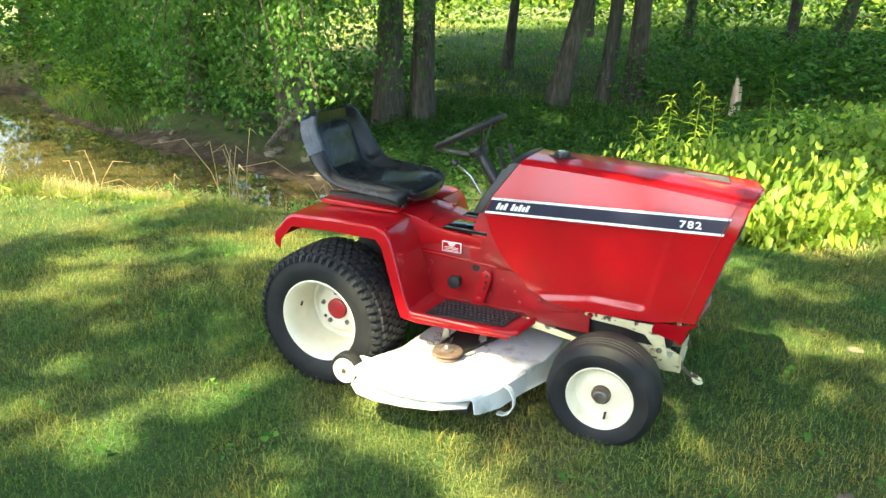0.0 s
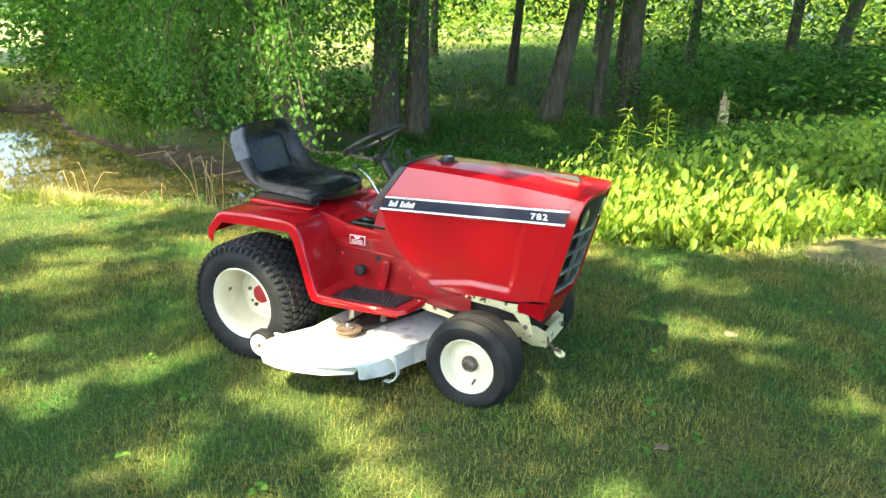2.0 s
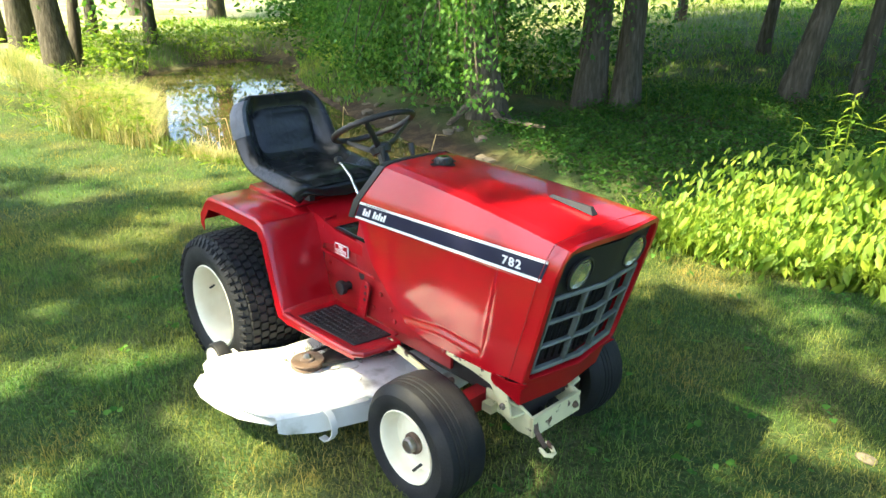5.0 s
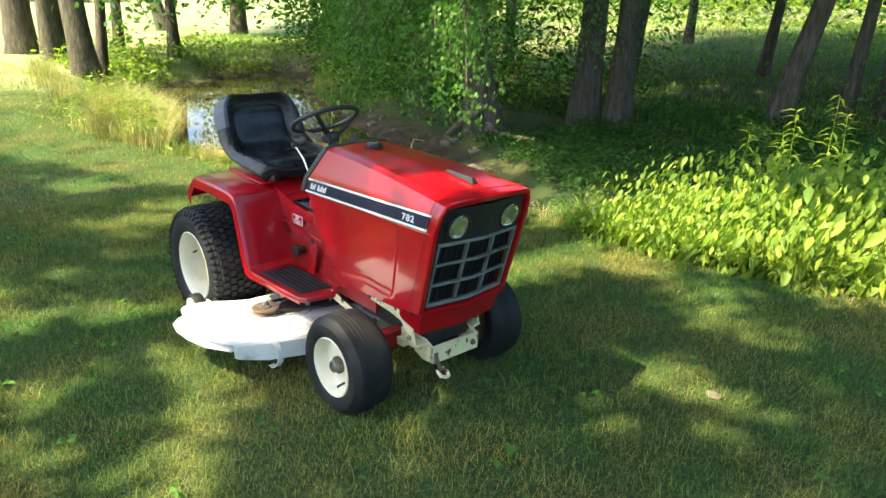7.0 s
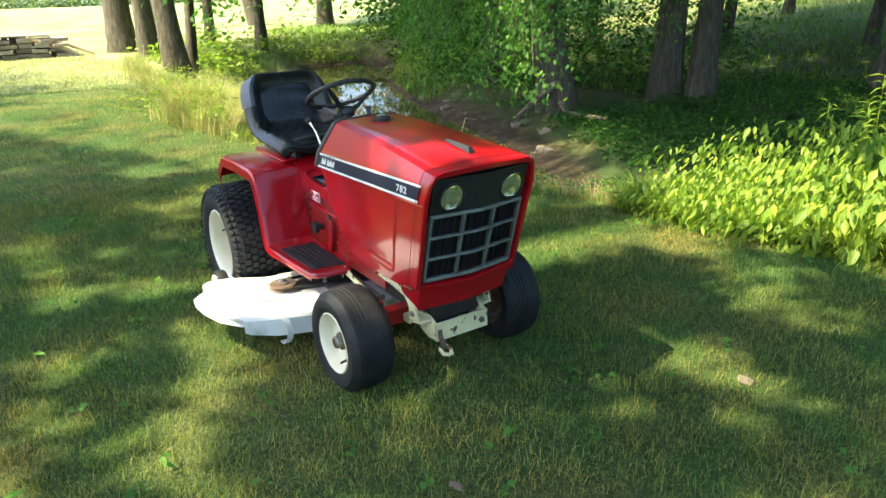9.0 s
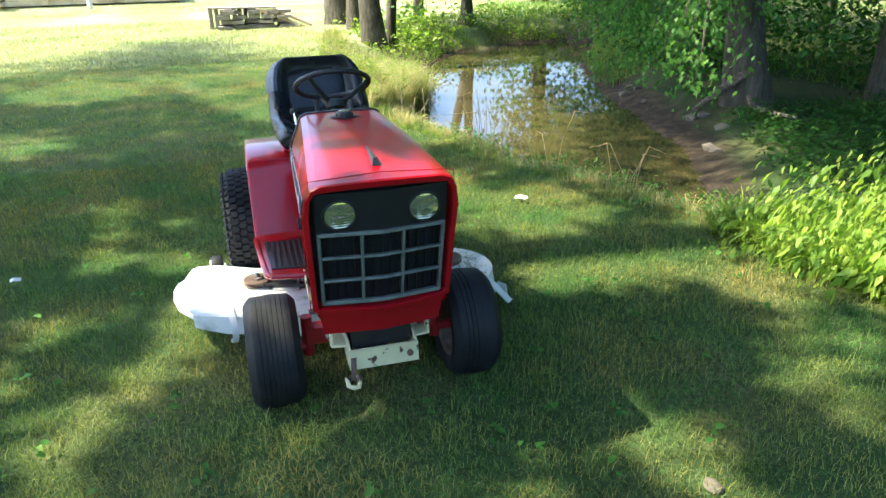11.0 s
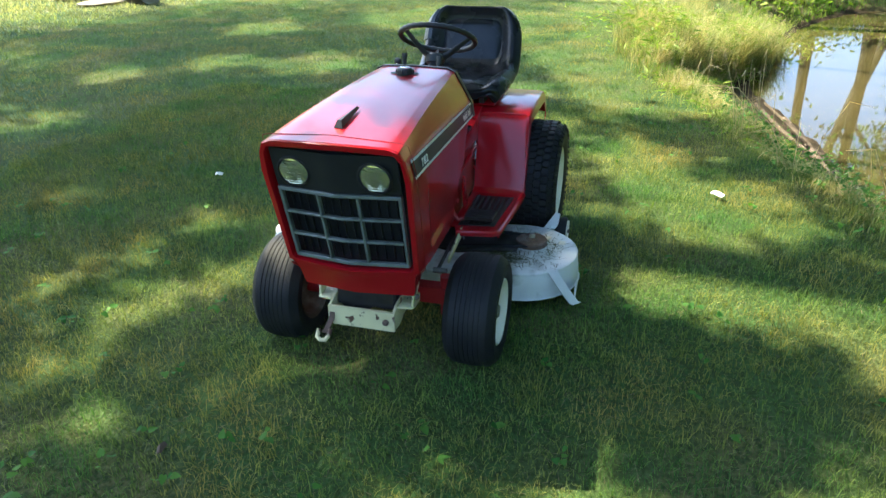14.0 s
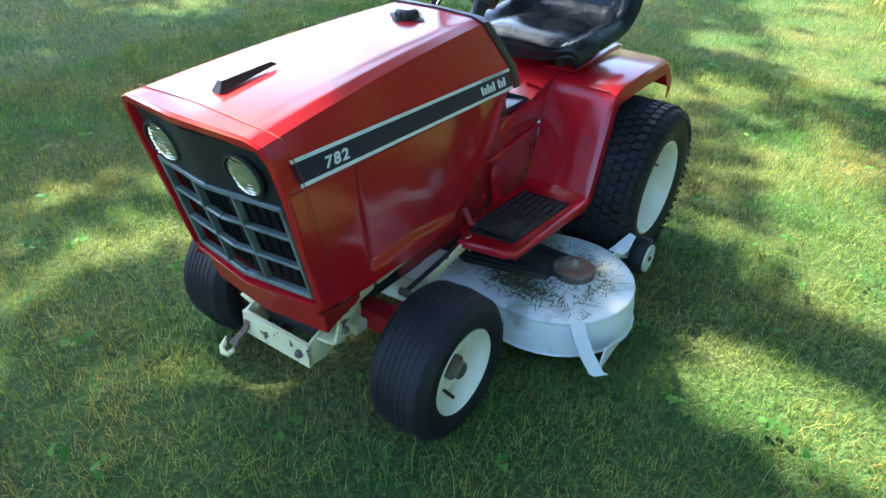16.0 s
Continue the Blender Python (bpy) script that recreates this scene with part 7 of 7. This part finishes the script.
tagged(part("wood_chips", lump(rng, (0.6, 0.3, 0.04), detail=3), WOOD_OLD, at=Matrix.Translation((-7.9, -8.5, 0.06))), "scatter of wood chips and soil beside the logs", "chips", kind="stuff")

# stack of old boards and logs
pile = thing("lumber_pile", "stack of weathered grey boards and logs on the lawn", "lumber pile", at=pose(-18.6, 0.1, float(ground_z(-18.6, 0.1)), 0, 0, 0))
for i in range(20):
    layer = i // 5
    yy = -0.85 + 0.40 * (i % 5) + rng.normal(0, 0.06)
    w = rng.uniform(0.28, 0.42)
    part("board", bevelled(box(-0.55 + rng.normal(0, 0.12), 0.60 + rng.normal(0, 0.14), yy, yy + w, 0.02 + 0.125 * layer, 0.02 + 0.125 * layer + rng.uniform(0.07, 0.115), 0.0), 0.01, 1), WOOD_OLD, pile)
for i in range(7):
    part("board", box(-0.5, 0.1, -1.1 + 0.16 * i, -1.0 + 0.16 * i, 0.02, 0.45 + rng.uniform(0, 0.12), 0.008), WOOD_OLD, pile)
part("board", plate([(-1.1, 0.60), (0.75, 0.56), (0.75, 0.52), (-1.1, 0.56)], "x", -0.3, 0.5, 0.006), WOOD_OLD, pile)
for p0, p1 in (((0.4, 0.6, 0.45), (0.7, 1.7, 0.05)), ((0.3, 0.5, 0.35), (0.8, 1.35, 0.04)), ((0.5, 0.2, 0.5), (0.4, 1.2, 0.12))):
    part("log", tube([p0, tuple((np.array(p0) + np.array(p1)) / 2 + np.array((0, 0, 0.05))), p1], [0.06, 0.055, 0.04], 8), WOOD_PALE, pile)

# ---------- up the slope: stone terrace, house and what stands round it ----------
wall = thing("retaining_wall", "stacked sandstone block wall holding up a terrace", "wall", kind="structure")
rng = np.random.default_rng(3)
z0 = float(ground_z(-27, -5)) - 0.08
for course in range(5):
    y = -8.4 + rng.uniform(0, 0.3)
    while y < -2.2:
        w = rng.uniform(0.55, 1.15)
        e = min(y + w, -2.2)
        j = rng.normal(0, 0.025)
        part("stone_block", box(-27.30 + j, -26.95 + j, y + 0.012, e - 0.012, z0 + 0.175 * course + 0.006, z0 + 0.175 * (course + 1) - 0.004, 0.025), SANDSTONE, wall)
        y = e
for i in range(24):  # the tumbled, stepped end
    t = i / 23
    y = -8.5 - 3.2 * t + rng.normal(0, 0.15)
    high = 0.85 * (1 - t) + 0.12
    for k in range(max(1, int(high / 0.2))):
        ob = part("stone_block", lump(rng, (0.30, 0.38, 0.11), detail=1, rough=0.3), SANDSTONE, wall, at=pose(-27.0 - 1.2 * t + rng.normal(0, 0.2), y, max(float(ground_z(-27.0, y)), 0.2) + 0.04 + 0.2 * k, 0, 0, rng.uniform(-25, 25)))
tagged(part("terrace", box(-33.9, -27.2, -8.7, -2.3, 0.2, z0 + 0.82, 0.05), material("terrace_soil", (0.20, 0.17, 0.10), 0.95, vary=0.3), None), "planted terrace behind the stone wall", "terrace", kind="structure")


def shrub(x, y, z, r, label, mat=LEAF_WEED, n=700, size=0.10, squash=1.0):
    ob = thing("shrub", label, "shrub", at=Matrix.Translation((x, y, z)))
    d = rng.normal(0, 1, (n, 3))
    d /= np.linalg.norm(d, axis=1, keepdims=True)
    p = d * (r * rng.uniform(0.55, 1.08, (n, 1))) * np.array((1, 1, squash)) + np.array((0, 0, r * squash))
    part("stem", tube([(0, 0, -0.05), (0, 0, r)], [0.05, 0.03], 6), BARK, ob)
    c = new("leaves", scatter("leaves", LEAF_OVAL, p, rng.uniform(0.7, 1.3, n) * size, mat, rng, 0.3))
    c.parent = ob


top = z0 + 0.82
for x, y, r, lab in ((-28.3, -8.3, 0.42, "rounded green shrub on the terrace"), (-28.2, -7.5, 0.46, "rounded green shrub on the terrace"), (-28.2, -6.4, 0.42, "clipped round green shrub on the terrace"), (-27.7, -9.0, 0.34, "loose flowering shrub beside the wall"), (-27.9, -9.5, 0.30, "loose flowering shrub beside the wall"), (-29, -2.9, 0.4, "low grey-green bush on the terrace"), (-28.6, -3.6, 0.34, "low grey-green bush on the terrace")):
    shrub(x, y, top, r, lab)
for i in range(9):
    shrub(-27.9 + rng.normal(0, 0.1), -5.6 + 0.32 * i + rng.normal(0, 0.08), top, rng.uniform(0.10, 0.17), "small red flowers along the terrace", material("red_petals", (0.5, 0.04, 0.07), 0.6, island=0.3) if i in (1, 2, 3) else LEAF_WEED, 160, 0.07)
for x, y, r in ((-33, -20.5, 0.7), (-33.2, -21.6, 0.6), (-33.0, -22.8, 0.7), (-32.6, -24.5, 0.6)):
    shrub(x, y, 0.35, r, "leafy shrub beside the house", n=900, size=0.14)

SIDING = material("grey_siding", (0.56, 0.55, 0.58), 0.7, vary=0.06, scale=3, spec=0.3)
BRICKWORK = material("brown_brick", (0.34, 0.22, 0.17), 0.9, vary=0.25, scale=9, second=(0.26, 0.17, 0.14), second_scale=14, spec=0.2)
TRIM = material("white_trim", (0.78, 0.78, 0.76), 0.5, vary=0.05)
GLASS = material("window_glass", (0.05, 0.07, 0.08), 0.04, vary=0.1, spec=0.8)
ROOF = material("grey_shingle", (0.14, 0.13, 0.13), 0.9, vary=0.3, scale=12)
house = thing("house", "grey-sided house on a brown brick base above the lawn", "house", kind="")
part("brick_base", box(-44, -34.0, -17.6, -5.4, 0.0, 1.72, 0.02), BRICKWORK, house, "brown brick foundation wall")
core = part("wall", box(-43.9, -34.12, -17.5, -5.5, 1.72, 6.2, 0.02), SIDING, house, "grey lap siding")
for i in range(30):
    z = 1.73 + 0.149 * i
    part("siding_board", plate([(-34.12, z), (-34.095, z), (-34.112, z + 0.15), (-34.12, z + 0.15)], "y", -17.48, -5.52, 0.0), SIDING, core)
part("belt_trim", box(-34.13, -34.04, -17.6, -5.4, 1.69, 1.76, 0.01), TRIM, house)
part("corner_post", box(-34.2, -34.05, -17.62, -17.46, 1.76, 6.2, 0.01), TRIM, house, "white corner board")
part("downspout", tube([(-33.98, -17.3, 6.1), (-33.98, -17.3, 1.8), (-33.9, -17.2, 1.6), (-33.9, -17.2, 0.5)], 0.05, 8), TRIM, house)
part("roof", plate([(-44.6, 6.2), (-39, 8.8), (-33.4, 6.2), (-33.4, 6.05), (-44.6, 6.05)], "y", -18.2, -4.8, 0.02), ROOF, house, "dark shingled roof")


def window(y0, y1, za, zb, x, bays):
    frame_ob = part("window", box(x - 0.06, x + 0.05, y0, y1, za, zb, 0.01), TRIM, house, "white framed window")
    w = (y1 - y0 - 0.12) / bays
    for b in range(bays):
        part("pane", box(x + 0.02, x + 0.056, y0 + 0.06 + w * b + 0.04, y0 + 0.06 + w * (b + 1) - 0.04, za + 0.08, zb - 0.08, 0.0), GLASS, frame_ob)


window(-16.3, -13.9, 2.45, 3.9, -34.1, 3)
window(-16.4, -15.2, 0.45, 1.35, -34.0, 2)
window(-11.9, -11.2, 2.1, 3.8, -34.1, 1)
bump_out = part("entry_bay", box(-34.1, -32.6, -12.2, -11.6, 1.7, 6.1, 0.02), SIDING, house)
# wooden stair to the porch
stair = thing("stairs", "brown wooden deck stairs with railings", "stairs", at=Matrix.Translation((0, 0, 0)))
for i in range(10):
    part("step", box(-33.8, -32.6, -8.0 - 0.28 * (i + 1), -8.0 - 0.28 * i, 1.25 + 0.17 * i, 1.30 + 0.17 * i, 0.01), WOOD_OLD, stair)
for x in (-33.8, -32.6):
    part("stringer", plate([(-8.0, 1.1), (-8.0, 1.32), (-10.8, 3.0), (-10.8, 2.78)], "x", x - 0.03, x + 0.03, 0.005), WOOD_OLD, stair)
    part("handrail", plate([(-8.0, 2.1), (-8.0, 2.2), (-10.8, 3.9), (-10.8, 3.8)], "x", x - 0.04, x + 0.04, 0.005), TRIM, stair, "white handrail")
    for i in range(12):
        y = -8.1 - 0.235 * i
        part("baluster", box(x - 0.018, x + 0.018, y - 0.018, y + 0.018, 1.25 + 0.6 * (-8.0 - y), 2.12 + 0.607 * (-8.0 - y), 0.0), WOOD_OLD, stair)
for i in range(5):
    part("porch_post", box(-32.7, -32.55, -11.5 + 0.0 - 0.0 + 0.45 * i - 0.05, -11.5 + 0.45 * i + 0.08, top, 3.2, 0.01), WOOD_OLD, stair)
# grill, lounge chair, chiminea, marker post
grill = thing("barbecue_grill", "stainless gas barbecue grill standing by the house", "grill", at=pose(-33.2, -13.7, 0.40, 0, 0, 0))
part("cabinet", box(-0.25, 0.25, -0.35, 0.35, 0.08, 0.70, 0.02), STEEL, grill)
part("lid", bevelled(plate([(-0.27, 0.72), (0.27, 0.72), (0.25, 0.95), (0.10, 1.08), (-0.2, 1.08), (-0.27, 0.95)], "y", -0.37, 0.37, 0.02), 0.0), CHROME, grill)
part("side_shelf", box(-0.22, 0.22, -0.72, -0.38, 0.68, 0.72, 0.01), STEEL, grill)
part("side_shelf", box(-0.22, 0.22, 0.38, 0.72, 0.68, 0.72, 0.01), STEEL, grill)
part("grill_handle", tube([(0.27, -0.28, 0.82), (0.31, -0.26, 0.82), (0.31, 0.26, 0.82), (0.27, 0.28, 0.82)], 0.015, 8), CHROME, grill)
chair = thing("lounge_chair", "white metal lounge chair on the patio", "chair", at=pose(-32.9, -16.1, 0.40, 0, 0, 0))
part("seat", box(-0.3, 0.3, -0.75, 0.2, 0.33, 0.38, 0.02), TRIM, chair)
part("backrest", plate([(0.15, 0.36), (0.22, 0.36), (0.62, 0.98), (0.55, 1.0)], "x", -0.3, 0.3, 0.01), TRIM, chair)
for x in (-0.28, 0.28):
    part("armrest", tube([(x, -0.3, 0.38), (x, -0.25, 0.58), (x, 0.28, 0.60)], 0.02, 8), TRIM, chair)
    for y in (-0.7, 0.25):
        part("leg", tube([(x, y, 0.35), (x, y + (-0.05 if y < 0 else 0.08), 0.0)], 0.018, 8), TRIM, chair)
chim = thing("chiminea", "black iron chiminea on the terrace", "fire pot", at=Matrix.Translation((-29.0, -4.75, top)))
part("body", lathe([(0.08, 0.18), (0.20, 0.25), (0.25, 0.42), (0.18, 0.60), (0.09, 0.75), (0.075, 1.05), (0.10, 1.08), (0.0, 1.09)], axis="z", segs=20), IRON, chim)
for a in (0, 120, 240):
    part("leg", tube([(0.1 * math.cos(radians(a)), 0.1 * math.sin(radians(a)), 0.25), (0.22 * math.cos(radians(a)), 0.22 * math.sin(radians(a)), 0.0)], 0.015, 6), IRON, chim)
bench = thing("garden_bench", "dark metal garden bench on the terrace", "bench", at=Matrix.Translation((-29.3, -3.95, top)))
part("seat", box(-0.2, 0.2, -0.5, 0.5, 0.40, 0.44, 0.01), IRON, bench)
for k in range(5):
    part("slat", box(-0.22, -0.19, -0.5, 0.5, 0.50 + 0.08 * k, 0.54 + 0.08 * k, 0.004), IRON, bench)
for y in (-0.45, 0.45):
    part("leg", box(-0.2, -0.16, y - 0.02, y + 0.02, 0, 0.88, 0.004), IRON, bench)
    part("leg", box(0.15, 0.19, y - 0.02, y + 0.02, 0, 0.42, 0.004), IRON, bench)
post = part("marker_post", lathe([(0.09, -0.2), (0.09, 0.27), (0.08, 0.29), (0.0, 0.30)], (-26.3, -5.3, float(ground_z(-26.3, -5.3))), axis="z", segs=16), TRIM)
tagged(post, "short white pipe standing in the lawn", "pipe")

# ---------- distance ----------
rng = np.random.default_rng(90)
n = 950
a = rng.uniform(radians(138), radians(245), n)
d = rng.uniform(105, 170, n)
cx, cy = d * np.cos(a), d * np.sin(a)
high = rng.uniform(1.5, 4.2, n) * np.where(rng.uniform(0, 1, n) < 0.3, 0.4, 1)
p = np.stack([cx, cy, np.zeros(n)], -1)[:, None, :] + rng.normal(0, 1, (n, 110, 3)) * np.array((1.9, 1.9, 0))
p[:, :, 2] = rng.uniform(0.0, 1, (n, 110)) * high[:, None] + 0.4
p = p.reshape(-1, 3)
# the treeline's haze is painted: it comes from the pale leaf colour
tagged(new("distant_trees", scatter("distant_trees", LEAF_PLAIN, p, rng.uniform(0.45, 1.0, len(p)), LEAF_HAZE, rng, 0.3)), "line of trees beyond the far lawn, haze put into the leaf colour", "treeline", kind="stuff")
n = 420
a = rng.uniform(radians(-75), radians(138), n)
d = rng.uniform(60, 90, n)
p = np.stack([d * np.cos(a), d * np.sin(a), np.zeros(n)], -1)[:, None, :] + rng.normal(0, 1, (n, 60, 3)) * np.array((2.0, 2.0, 0))
p[:, :, 2] = rng.uniform(0.0, 1, (n, 60)) * rng.uniform(8, 15, (n, 1)) + 0.5
p = p.reshape(-1, 3)
tagged(new("woodland_backdrop", scatter("woodland_backdrop", LEAF_PLAIN, p, rng.uniform(0.7, 1.4, len(p)), LEAF_WEED, rng, 0.3)), "tall green woods closing the view", "treeline", kind="stuff")
barn = thing("far_house", "white house far off among trees", "house", at=pose(-150, -5.5, -0.8, 0, 0, 20))
part("wall", box(-3, 3, -4.5, 4.5, 0, 2.6, 0.05), TRIM, barn)
part("roof", plate([(-3.4, 2.6), (0, 4.2), (3.4, 2.6)], "y", -4.9, 4.9, 0.05), ROOF, barn)
